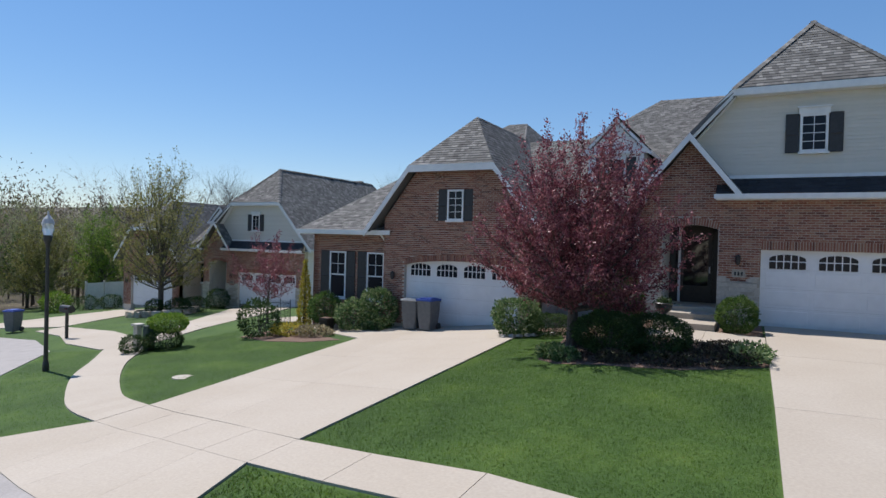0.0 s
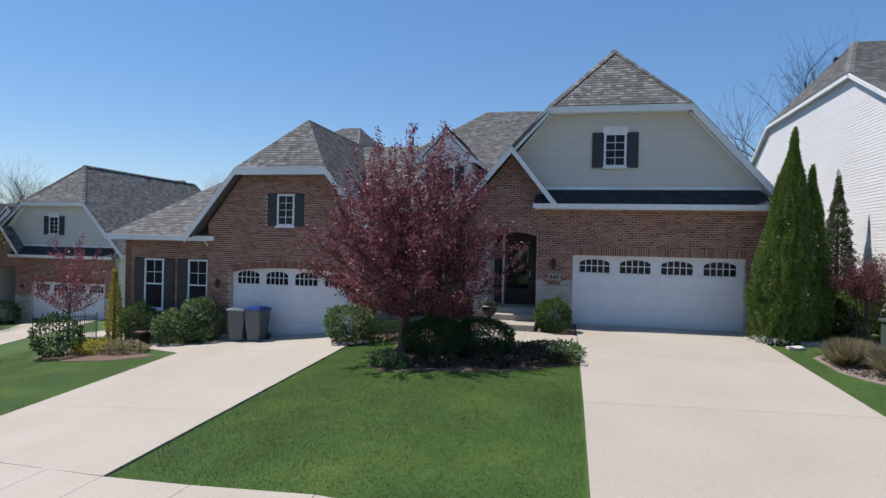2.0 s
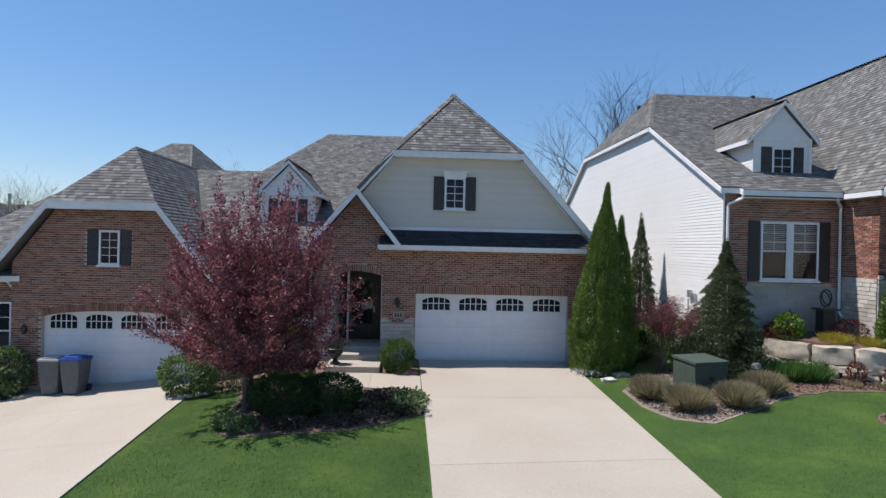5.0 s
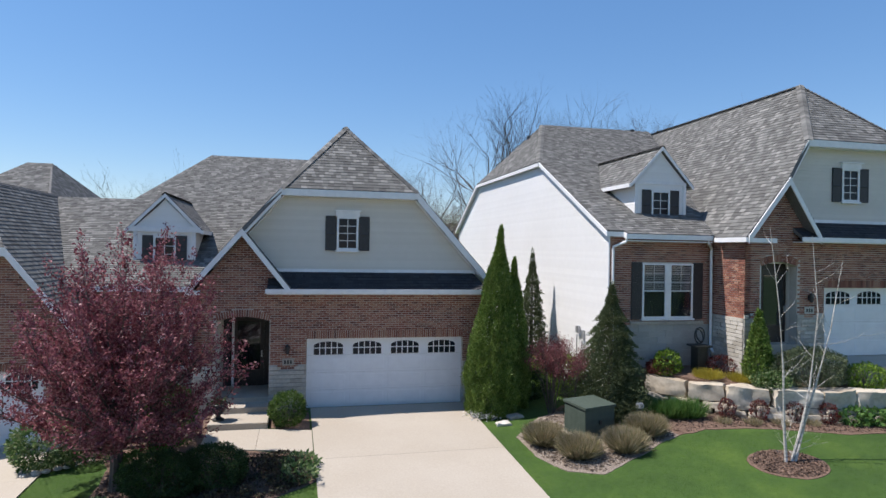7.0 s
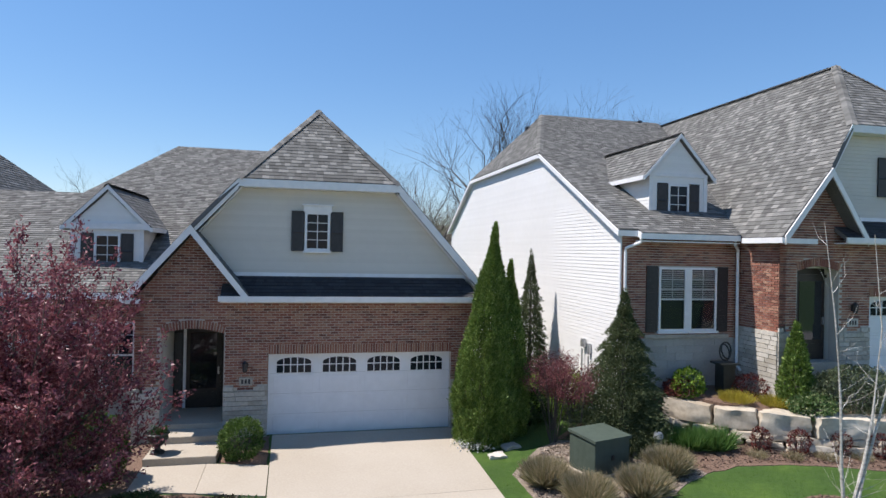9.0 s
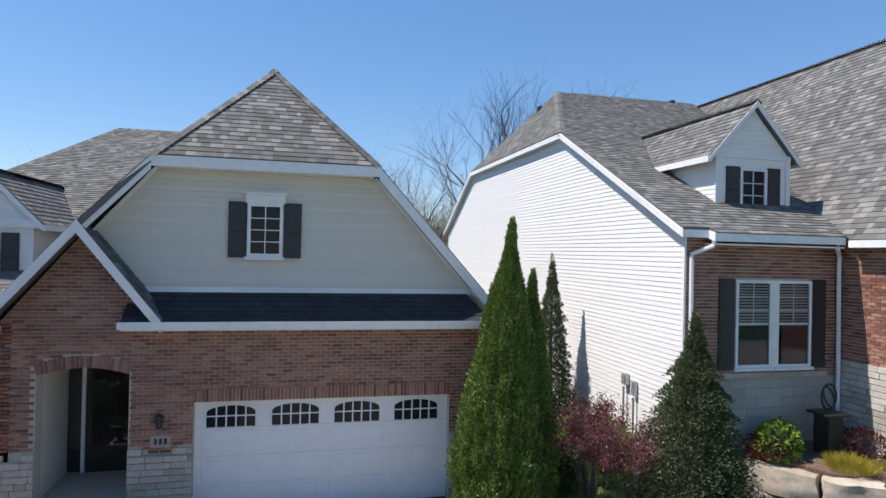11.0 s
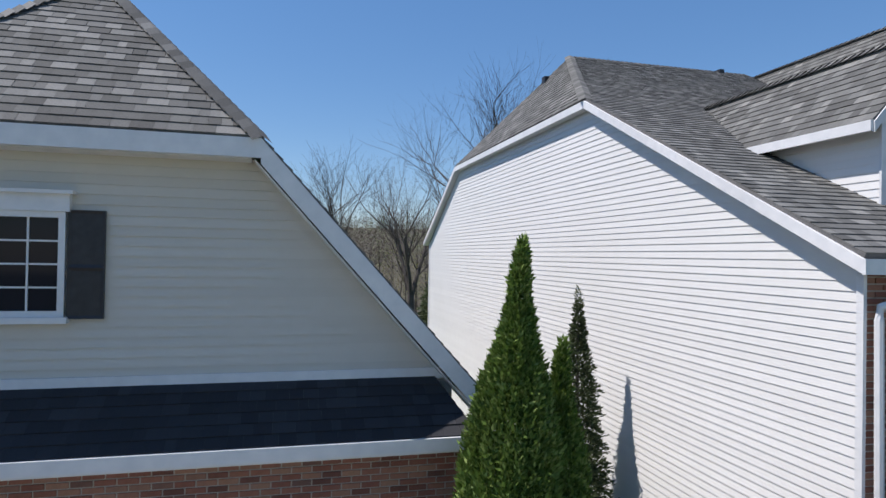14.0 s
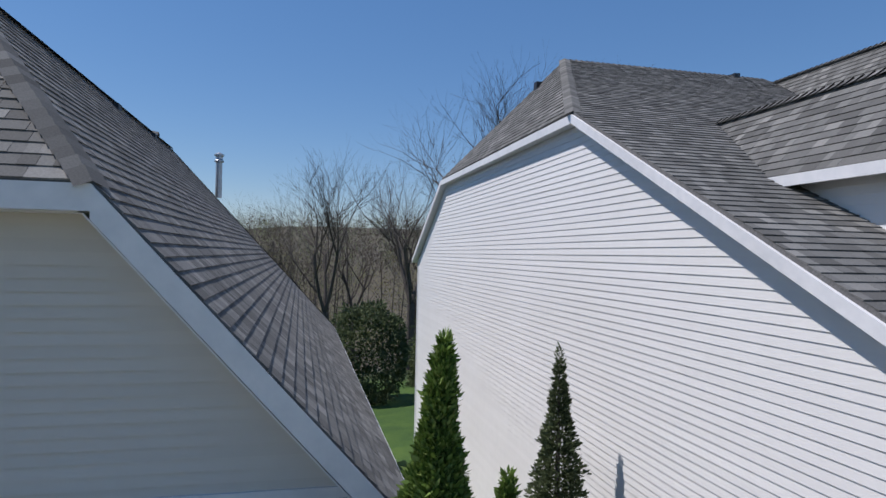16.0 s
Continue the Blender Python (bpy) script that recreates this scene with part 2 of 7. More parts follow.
gb.inputs["Specular IOR Level"].default_value = 0.2
DOOR_GLASS, dt, db = material("door_glass", 0.04)
db.inputs["Base Color"].default_value = (0.02, 0.022, 0.024, 1)
db.inputs["Specular IOR Level"].default_value = 0.9
CLEAR, ct, cb = material("clear_glass", 0.02)
cb.inputs["Transmission Weight"].default_value = 1.0
cb.inputs["IOR"].default_value = 1.3
RED_LEAF = leaf_material("plum_leaf", [(0.0, (0.12, 0.032, 0.046)), (0.5, (0.235, 0.068, 0.088)), (1.0, (0.46, 0.20, 0.21))], 0.3, 0.42)
GREEN_LEAF = leaf_material("green_leaf", [(0.0, (0.035, 0.075, 0.016)), (0.6, (0.085, 0.155, 0.03)), (1.0, (0.18, 0.26, 0.08))])
THUJA_LEAF = leaf_material("thuja_leaf", [(0.0, (0.075, 0.13, 0.024)), (0.6, (0.15, 0.235, 0.045)), (1.0, (0.28, 0.36, 0.11))], 0.18)
SPRUCE_LEAF = leaf_material("spruce_needle", [(0.0, (0.075, 0.10, 0.048)), (0.6, (0.11, 0.14, 0.068)), (1.0, (0.16, 0.19, 0.095))], 0.3, 0.95)
PEAR_LEAF = leaf_material("pear_leaf", [(0.0, (0.17, 0.18, 0.05)), (0.6, (0.26, 0.26, 0.08)), (1.0, (0.36, 0.33, 0.13))])


# ---- building blocks ----
def V3(*a):
    return Vector(a)


def mesh_from(verts, faces, name):
    me = bpy.data.meshes.new(name)
    me.from_pydata(verts, [], faces)
    me.update()
    return me


def attach(ob, parent):
    """Puts a part under its thing; parts are built in the place's own coordinates."""
    if parent:
        ob.parent = parent
        if parent.type == "EMPTY":
            ob.matrix_parent_inverse = Matrix.Translation(-parent.location)


def hook(name, me, mat, parent, label="", kind=""):
    ob = new(name, me)
    if mat and not me.materials:
        me.materials.append(mat)
    attach(ob, parent)
    return tagged(ob, label, kind=kind)


def part(name, bm, mat, parent, label=""):
    me = bpy.data.meshes.new(name)
    bmesh.ops.recalc_face_normals(bm, faces=bm.faces)
    bm.to_mesh(me)
    bm.free()
    return hook(name, me, mat, parent, label)


def thing(name, at, label, category, group=""):
    ob = new(name)
    ob.empty_display_size = 0.2
    ob.location = at
    return tagged(ob, label, category, group)


def add_prism(bm, pts, back):
    """A flat outline pushed along the vector back."""
    a = [bm.verts.new(p) for p in pts]
    b = [bm.verts.new(Vector(p) + Vector(back)) for p in pts]
    n = len(a)
    bm.faces.new(a)
    bm.faces.new(b[::-1])
    for i in range(n):
        bm.faces.new((a[i], b[i], b[(i + 1) % n], a[(i + 1) % n]))


def add_box(bm, lo, hi, bevel=0.0):
    x0, y0, z0 = lo
    x1, y1, z1 = hi
    if bevel:
        tmp = bmesh.new()
        add_prism(tmp, [(x0, y0, z0), (x1, y0, z0), (x1, y1, z0), (x0, y1, z0)], (0, 0, z1 - z0))
        bmesh.ops.bevel(tmp, geom=tmp.edges[:], offset=bevel, segments=2, affect="EDGES")
        me = bpy.data.meshes.new("tmp")
        tmp.to_mesh(me)
        tmp.free()
        bm.from_mesh(me)
        bpy.data.meshes.remove(me)
    else:
        add_prism(bm, [(x0, y0, z0), (x1, y0, z0), (x1, y1, z0), (x0, y1, z0)], (0, 0, z1 - z0))


def add_beam(bm, p, q, out, drop, thick):
    """A board from p to q that hangs down by drop and is thick along the vector out."""
    p, q, out = Vector(p), Vector(q), Vector(out).normalized() * thick
    d = Vector((0, 0, -drop))
    add_prism(bm, [p, q, q + d, p + d], out)


def add_tube(bm, pts, radii, sides=7):
    rings = []
    for i, p in enumerate(pts):
        p = Vector(p)
        d = (Vector(pts[min(i + 1, len(pts) - 1)]) - Vector(pts[max(i - 1, 0)])).normalized()
        u = d.orthogonal().normalized()
        w = d.cross(u)
        rings.append([bm.verts.new(p + radii[i] * (math.cos(2 * math.pi * k / sides) * u + math.sin(2 * math.pi * k / sides) * w)) for k in range(sides)])
    for r0, r1 in zip(rings, rings[1:]):
        # match the rings' start to avoid twist
        s = min(range(sides), key=lambda k: (r1[k].co - r0[0].co).length)
        for k in range(sides):
            bm.faces.new((r0[k], r0[(k + 1) % sides], r1[(k + 1 + s) % sides], r1[(k + s) % sides]))
    bm.faces.new(rings[0][::-1])
    bm.faces.new(rings[-1])


def add_lathe(bm, profile, at=(0, 0, 0), sides=20):
    rings = [[bm.verts.new((at[0] + r * math.cos(2 * math.pi * k / sides), at[1] + r * math.sin(2 * math.pi * k / sides), at[2] + z)) for k in range(sides)] for r, z in profile]
    for a, b in zip(rings, rings[1:]):
        for k in range(sides):
            bm.faces.new((a[k], a[(k + 1) % sides], b[(k + 1) % sides], b[k]))
    bm.faces.new(rings[0][::-1])
    bm.faces.new(rings[-1])


def box_part(name, lo, hi, mat, parent, label="", bevel=0.0):
    bm = bmesh.new()
    add_box(bm, lo, hi, bevel)
    return part(name, bm, mat, parent, label)


def clip(poly, a, b):
    """The part of a 2D outline on the left of the line from a to b."""
    out = []
    ax, ay, dx, dy = a[0], a[1], b[0] - a[0], b[1] - a[1]
    side = [dx * (p[1] - ay) - dy * (p[0] - ax) for p in poly]
    for i, p in enumerate(poly):
        q, s, r = poly[(i + 1) % len(poly)], side[i], side[(i + 1) % len(poly)]
        if s >= 0:
            out.append(p)
        if s * r < 0:
            k = s / (s - r)
            out.append((p[0] + k * (q[0] - p[0]), p[1] + k * (q[1] - p[1])))
    return out


def area(poly):
    return 0.5 * sum(p[0] * q[1] - q[0] * p[1] for p, q in zip(poly, poly[1:] + poly[:1]))


def lay(name, mat, parent, o, U, V, outline, w, h, gap, depth, stagger=0.5, vary=0.0, slope=False, skip=None, near=None, rest="", seed=1, limit=300, overlap=0.0, holes=()):
    """Rows of pieces over a convex 2D outline on the plane o + u U + v V. Whole pieces inside near(u, v) are objects, the rest one mesh."""
    rnd = random.Random(seed)
    o, U, V = Vector(o), Vector(U), Vector(V)
    N = U.cross(V).normalized()
    if area(outline) < 0:
        outline = outline[::-1]
    u0, u1 = min(p[0] for p in outline), max(p[0] for p in outline)
    v0, v1 = min(p[1] for p in outline), max(p[1] for p in outline)
    verts, faces, singles = [], [], {}
    made = 0
    row = 0
    v = v0
    frame_m = Matrix((U, V, N)).transposed().to_4x4()
    while v < v1 - 0.004:
        u = u0 - (w * stagger * (row % 2)) - (rnd.random() * w * 0.4 if vary else 0)
        while u < u1:
            ww = w * (1 + vary * (rnd.random() * 2 - 1))
            rect = [(u + gap / 2, v + gap / 2), (u + ww - gap / 2, v + gap / 2), (u + ww - gap / 2, v + h - gap / 2 + overlap), (u + gap / 2, v + h - gap / 2 + overlap)]
            cu, cv = u + ww / 2, v + h / 2
            u += ww
            if skip and skip(cu, cv):
                continue
            poly = rect
            for h0, h1, k0, k1 in holes:
                if k0 < cv < k1 and rect[0][0] < h1 and rect[1][0] > h0:
                    lo, hi = (rect[0][0], min(rect[1][0], h0)) if cu < (h0 + h1) / 2 else (max(rect[0][0], h1), rect[1][0])
                    poly = [(lo, rect[0][1]), (hi, rect[0][1]), (hi, rect[2][1]), (lo, rect[2][1])] if hi - lo > 0.01 else []
            for a, b in zip(outline, outline[1:] + outline[:1]) if poly else ():
                poly = clip(poly, a, b)
                if len(poly) < 3:
                    break
            if len(poly) < 3 or area(poly) < 0.0004:
                continue
            d = depth * (0.85 + 0.3 * rnd.random())
            whole = len(poly) == 4 and abs(area(poly) - area(rect)) < 1e-6
            if near and made < limit and whole and near(cu, cv):
                key = (round(ww, 2), round(d, 3))
                if key not in singles:
                    r = [(p[0] - cu, p[1] - cv) for p in rect]
                    z = [d, d, d * 0.15 if slope else d, d * 0.15 if slope else d]
                    singles[key] = mesh_from([(p[0], p[1], -0.002) for p in r] + [(p[0], p[1], zz) for p, zz in zip(r, z)],
                                             [(4, 5, 6, 7), (0, 1, 5, 4), (1, 2, 6, 5), (2, 3, 7, 6), (3, 0, 4, 7)], name)
                    singles[key].materials.append(mat)
                ob = new(name, singles[key])
                attach(ob, parent)
                ob.matrix_basis = Matrix.Translation(o + cu * U + cv * V) @ frame_m
                made += 1
                continue
            k = len(verts)
            n = len(poly)
            for p in poly:
                verts.append(o + p[0] * U + p[1] * V - 0.002 * N)
            for p in poly:
                dd = d * (1 - 0.85 * (p[1] - v) / h) if slope else d
                verts.append(o + p[0] * U + p[1] * V + max(dd, 0.0005) * N)
            faces.append(tuple(range(k + n, k + 2 * n)))
            for i in range(n):
                j = (i + 1) % n
                faces.append((k + i, k + j, k + n + j, k + n + i))
        v += h
        row += 1
    if verts:
        ob = hook(rest or name + "_field", mesh_from(verts, faces, rest or name), mat, parent, kind="stuff")
        return ob


def plane_of(pts):
    """An upslope frame for a roof face: origin, U along the eave, V up the slope."""
    p = [Vector(q) for q in pts]
    n = Vector((0, 0, 0))
    for a, b in zip(p, p[1:] + p[:1]):
        n += a.cross(b)
    n.normalize()
    if n.z < 0:
        n = -n
    U = Vector((0, 0, 1)).cross(n).normalized()
    V = n.cross(U)
    return p[0], U, V, n


def roof_face(pts, parent, detail=True, near=None, seed=1, name="roof", mat=None):
    o, U, V, n = plane_of(pts)
    bm = bmesh.new()
    add_prism(bm, [Vector(q) for q in pts], -0.1 * n)
    part(name, bm, ROOFING, parent)
    if detail:
        out = [((Vector(q) - o).dot(U), (Vector(q) - o).dot(V)) for q in pts]
        lay("shingle", mat or SHINGLE, parent, o + 0.003 * n, U, V, out, 0.17, 0.143, 0.0015, 0.015, 0.5, 0.5, True, near=near, rest="shingle_field", seed=seed, overlap=0.02)


def siding_face(o, U, V, outline, parent, h=0.102, depth=0.015, mat=None):
    """Lapped boards, one object each."""
    depth = 0.015 if mat else 0.0095
    o, U, V = Vector(o), Vector(U), Vector(V)
    N = U.cross(V).normalized()
    if area(outline) < 0:
        outline = outline[::-1]
    v0, v1 = min(p[1] for p in outline), max(p[1] for p in outline)
    u0, u1 = min(p[0] for p in outline), max(p[0] for p in outline)
    v = v0
    while v < v1 - 0.01:
        poly = [(u0, v), (u1, v), (u1, v + h), (u0, v + h)]
        for a, b in zip(outline, outline[1:] + outline[:1]):
            poly = clip(poly, a, b)
            if len(poly) < 3:
                break
        if len(poly) >= 3 and area(poly) > 0.001:
            vs = [o + p[0] * U + p[1] * V for p in poly] + [o + p[0] * U + p[1] * V + (0.002 + depth * (1 - (p[1] - v) / h)) * N for p in poly]
            n = len(poly)
            fs = [tuple(range(n, 2 * n))] + [(i, (i + 1) % n, n + (i + 1) % n, n + i) for i in range(n)]
            hook("siding_board", mesh_from(vs, fs, "siding_board"), mat or SIDING, parent)
        v += h


# ---- ground ----
def ground(x, y):
    z = -0.035 * max(0.0, 17.8 - y)
    if x < -3:
        z -= 0.12 * (-3 - x) if x > -10 else 0.84 + 0.085 * (-10 - max(x, -70))
    if x > 5:
        z += 0.08 * min(x - 5, 6)
    back = 24 if x > -10 else 24 + 1.6 * min(-10 - x, 10)
    if y > back:
        z -= 0.09 * min(y - back, 60)
    if y > 110:
        z += 0.10 * min(y - 110, 260)
    if x < -75:
        z += 0.05 * min(-75 - x, 220)
    return z


def ground_sheet():
    xs = sorted(set([-900, -600, -400, -300, -220, -160, -120, -95, -80] + [-3.0] + [-70 + 1.5 * i for i in range(74)] + [45, 55, 70, 90, 120, 180, 300, 500, 900]))
    ys = sorted(set([-900, -500, -250, -120, -60, -40] + [-30 + 1.5 * i for i in range(60)] + [65, 75, 85, 100, 110, 130, 160, 200, 260, 320, 370, 450, 600, 900]))
    verts = [(x, y, ground(x, y)) for y in ys for x in xs]
    n = len(xs)
    faces = [(j * n + i, j * n + i + 1, (j + 1) * n + i + 1, (j + 1) * n + i) for j in range(len(ys) - 1) for i in range(n - 1)]
    ob = hook("ground", mesh_from(verts, faces, "ground"), GRASS, None, "mown green lawn rolling down the street", "structure")
    return tagged(ob, category="lawn")


ground_sheet()


def slab(bm, corners, lift=0.035, thick=0.12):
    add_prism(bm, [(x, y, ground(x, y) + lift) for x, y in corners], (0, 0, -thick))


def paving(name, label, quads, lift=0.035, mat=None, piece="slab", gap=0.006):
    """Poured slabs, each a piece with open joints."""
    c = np.mean([p for q in quads for p in q], axis=0)
    base = tagged(new(name), label, "pavement", kind="structure")
    base.location = (c[0], c[1], ground(c[0], c[1]))
    for q in quads:
        m = np.mean(q, axis=0)
        inner = []
        for p in q:
            d = m - np.array(p)
            inner.append(tuple(np.array(p) + d / np.linalg.norm(d) * gap))
        bm = bmesh.new()
        slab(bm, inner, lift)
        part(piece, bm, mat or CONCRETE, base)
    return base


def grid_quads(corners, nu, nv):
    """A four-cornered area cut into nu x nv pieces."""
    a, b, c, d = [np.array(p, float) for p in corners]
    f = lambda s, t: tuple((a * (1 - s) + b * s) * (1 - t) + (d * (1 - s) + c * s) * t)
    return [(f(i / nu, j / nv), f((i + 1) / nu, j / nv), f((i + 1) / nu, (j + 1) / nv), f(i / nu, (j + 1) / nv)) for j in range(nv) for i in range(nu)]


def strip_quads(left, right):
    return [(left[i], right[i], right[i + 1], left[i + 1]) for i in range(len(left) - 1)]


def ring(c, r, n=40, a0=0.0, a1=2 * math.pi):
    return [(c[0] + r * math.cos(a0 + (a1 - a0) * k / n), c[1] + r * math.sin(a0 + (a1 - a0) * k / n)) for k in range(n + (a1 - a0 < 6.2))]


def draped(name, label, outline, mat, lift, category, cell=0.6):
    """A flat-lying area that follows the ground, cut into a fine mesh."""
    if cell < 1:
        fine = []
        for (x0, y0), (x1, y1) in zip(outline, outline[1:] + outline[:1]):
            n = max(1, int(math.hypot(x1 - x0, y1 - y0) / 0.22))
            for k in range(n):
                x, y = x0 + (x1 - x0) * k / n, y0 + (y1 - y0) * k / n
                w = noise.noise_vector(Vector((x * 1.9, y * 1.9, 3.0))) * 0.07 + noise.noise_vector(Vector((x * 7, y * 7, 1.0))) * 0.025
                fine.append((x + w.x, y + w.y))
        outline = fine
    xs = [p[0] for p in outline]
    ys = [p[1] for p in outline]
    bm = bmesh.new()
    bm.faces.new([bm.verts.new((x, y, 0)) for x, y in outline])
    for axis, lo, hi in (((1, 0, 0), min(xs), max(xs)), ((0, 1, 0), min(ys), max(ys))):
        n = int((hi - lo) / cell)
        for k in range(1, n + 1):
            v = lo + k * cell
            bmesh.ops.bisect_plane(bm, geom=bm.verts[:] + bm.edges[:] + bm.faces[:], plane_co=(v * axis[0], v * axis[1], 0), plane_no=axis)
    for v in (-10.0, -3.0, 5.0, 11.0):
        bmesh.ops.bisect_plane(bm, geom=bm.verts[:] + bm.edges[:] + bm.faces[:], plane_co=(v, 0, 0), plane_no=(1, 0, 0))
    for v in bm.verts:
        v.co.z = ground(v.co.x, v.co.y) + lift + 0.012 * noise.noise(v.co * 1.7)
    for f in bm.faces:
        if f.normal.z < 0:
            f.normal_flip()
    top = bm.faces[:]
    ext = bmesh.ops.extrude_face_region(bm, geom=top)
    for v in [g for g in ext["geom"] if isinstance(g, bmesh.types.BMVert)]:
        v.co.z += 0.0
    for v in {v for f in top if f.is_valid for v in f.verts}:
        v.co.z -= 0.12
    ob = part(name, bm, mat, None)
    return tagged(ob, label, category, kind="structure")


def smooth(line, k=3):
    """A curve through the points, with k steps between each two."""
    p = [np.array(q, float) for q in line]
    p = [2 * p[0] - p[1]] + p + [2 * p[-1] - p[-2]]
    out = []
    for a, b, c, d in zip(p, p[1:], p[2:], p[3:]):
        for i in range(k):
            t = i / k
            out.append(tuple(0.5 * (2 * b + (c - a) * t + (2 * a - 5 * b + 4 * c - d) * t * t + (3 * b - a - 3 * c + d) * t ** 3)))
    return out + [tuple(p[-2])]


paving("driveway", "pale broom-finished concrete driveway before the garage", [[(-0.08, 4.62), (4.59, 4.5), (4.57, 9.65), (-0.12, 9.3)], [(-0.12, 9.3), (4.57, 9.65), (4.56, 13.7), (-0.18, 13.6)], [(-0.18, 13.6), (4.56, 13.7), (4.55, 17.8), (-0.25, 17.8)]])
paving("driveway", "pale concrete driveway cut into large slabs", [q for a, b, c, d in (((-11.15, 6.81), (-10.0, 6.53), (-10.55, 17.5), (-12.1, 17.5)), ((-10.0, 6.53), (-8.68, 6.21), (-9.3, 17.5), (-10.55, 17.5)), ((-8.68, 6.21), (-6.25, 5.56), (-6.45, 17.5), (-9.3, 17.5))) for q in grid_quads([a, b, c, d], 1, 4)], gap=0.003)
WALK_N = [(-11.15, 6.8), (-10.0, 6.52), (-8.68, 6.2), (-7.4, 5.87), (-6.25, 5.55), (-4.74, 5.22), (-3.0, 4.9), (-1.6, 4.74), (-0.08, 4.6), (1.5, 4.54), (3.0, 4.5), (4.6, 4.47), (18, 4.3)]
WALK_S = [(-11.12, 5.66), (-10.0, 5.42), (-8.68, 5.14), (-7.45, 4.85), (-6.28, 4.57), (-4.78, 4.25), (-3.0, 3.93), (-1.6, 3.71), (-0.1, 3.5), (1.5, 3.35), (3.0, 3.25), (4.6, 3.2), (18, 3.05)]
walk_far = [(4.6 + (18 - 4.6) * k / 8, 4.47 - 0.17 * k / 8) for k in range(9)], [(4.6 + (18 - 4.6) * k / 8, 3.2 - 0.15 * k / 8) for k in range(9)]
paving("pavement", "pale concrete pavement along the lawn", strip_quads(WALK_S[:-2] + walk_far[1], WALK_N[:-2] + walk_far[0]))
paving("driveway_apron", "pale concrete apron of the driveway", [[(-12.15, 4.12), (-10.0, 3.48), (-10.0, 5.42), (-11.12, 5.66)], [(-10.0, 3.48), (-8.78, 3.12), (-8.68, 5.14), (-10.0, 5.42)], [(-8.78, 3.12), (-7.2, 2.72), (-7.45, 4.85), (-8.68, 5.14)], [(-7.2, 2.72), (-5.55, 2.3), (-6.28, 4.57), (-7.45, 4.85)]], gap=0.003)
paving("driveway_apron", "pale concrete apron of the driveway", grid_quads([(-0.9, 1.6), (5.4, 1.6), (4.58, 3.18), (-0.08, 3.48)], 1, 1))
paving("front_walk", "pale concrete walk to the front steps", [[(-2.95, 14.75), (-1.6, 14.45), (-1.6, 16.05), (-2.95, 16.05)], [(-1.6, 14.45), (-0.205, 14.1), (-0.225, 15.75), (-1.6, 16.05)]], 0.03)
paving("side_walk", "pale concrete walk curving to the neighbour's door", strip_quads([(-11.75, 14.9), (-13.6, 15.9), (-15.6, 17.2), (-18.0, 18.8), (-20.8, 20.3)], [(-11.95, 16.4), (-13.4, 16.9), (-15.0, 18.0), (-17.3, 20.0), (-20.2, 21.6)]), 0.03)
paving("pavement", "pale concrete pavement bending along the lawns", strip_quads(smooth([(-11.14, 5.67), (-12.45, 6.03), (-13.8, 6.7), (-16.37, 8.42), (-18.12, 10.02), (-20.4, 12.0)]), smooth([(-11.17, 6.81), (-12.24, 7.11), (-13.13, 7.57), (-15.0, 8.85), (-17.0, 10.5), (-18.9, 12.6)])), gap=0.0012)
paving("pavement", "pale concrete pavement by the turning circle", strip_quads([(-20.5, 11.9), (-23.9, 12.8), (-27.0, 14.4), (-31.0, 15.6)], [(-18.9, 12.7), (-22.5, 14.6), (-25.4, 15.8), (-31.0, 17.0)]))
paving("driveway", "pale concrete driveway of the far house", grid_quads([(-22.6, 16.0), (-19.6, 13.2), (-25.7, 27.9), (-30.8, 27.9)], 1, 4))
paving("driveway", "pale concrete driveway beside the far lawn", grid_quads([(-39.0, 16.0), (-31.2, 17.0), (-37.4, 27.6), (-42.1, 27.6)], 1, 3))
draped("road", "grey-beige concrete street with a gutter", [(-70, -9), (60, -9), (60, 1.65), (5, 1.7), (-5, 2.35), (-9.3, 3.4), (-13, 4.5), (-19.0, 8.0), (-22.5, 11.4), (-27, 13.4), (-34, 14.2), (-42, 12.0), (-50, 6)], ASPHALT, 0.02, "road", 2.0)
draped("planting_bed", "dark bark mulch in the front planting bed", [(-6.6, 17.4), (-6.72, 14.8), (-5.9, 14.98), (-5.2, 15.05), (-4.9, 14.4), (-4.8, 13.4), (-4.8, 12.4), (-4.7, 11.6), (-4.2, 11.15), (-2.9, 10.95), (-1.7, 11.25), (-0.9, 11.75), (-0.16, 12.4), (-0.2, 14.05), (-1.6, 14.4), (-2.92, 14.7), (-2.92, 16.1), (-2.92, 16.4), (-2.95, 17.75), (-3.4, 19.6), (-6.6, 19.6)], MULCH, 0.014, "planting bed")
draped("planting_bed", "bark mulch bed by the steps", [(-1.38, 16.1), (-0.28, 15.8), (-0.3, 17.8), (-1.4, 17.8)], MULCH, 0.014, "planting bed")
draped("planting_bed", "pale wood-chip bed round the utility cabinet", [(5.15, 14.4), (5.15, 13.0), (5.5, 11.9), (6.2, 11.5), (7.4, 12.1), (8.6, 12.8), (9.1, 13.0), (9.0, 14.5), (8.4, 15.4), (6.9, 16.0), (6.2, 15.6)], CHIPS, 0.014, "planting bed")
draped("planting_bed", "brown bark mulch bed below the stone wall", [(9.1, 13.0), (10.0, 13.1), (11.6, 12.7), (13.4, 12.0), (16.5, 11.8), (16.5, 13.2), (13.8, 13.3), (11.6, 14.2), (10.6, 15.2), (10.0, 16.2), (8.0, 17.0), (6.9, 16.1), (8.4, 15.45), (9.05, 14.5)], MULCH, 0.014, "planting bed")
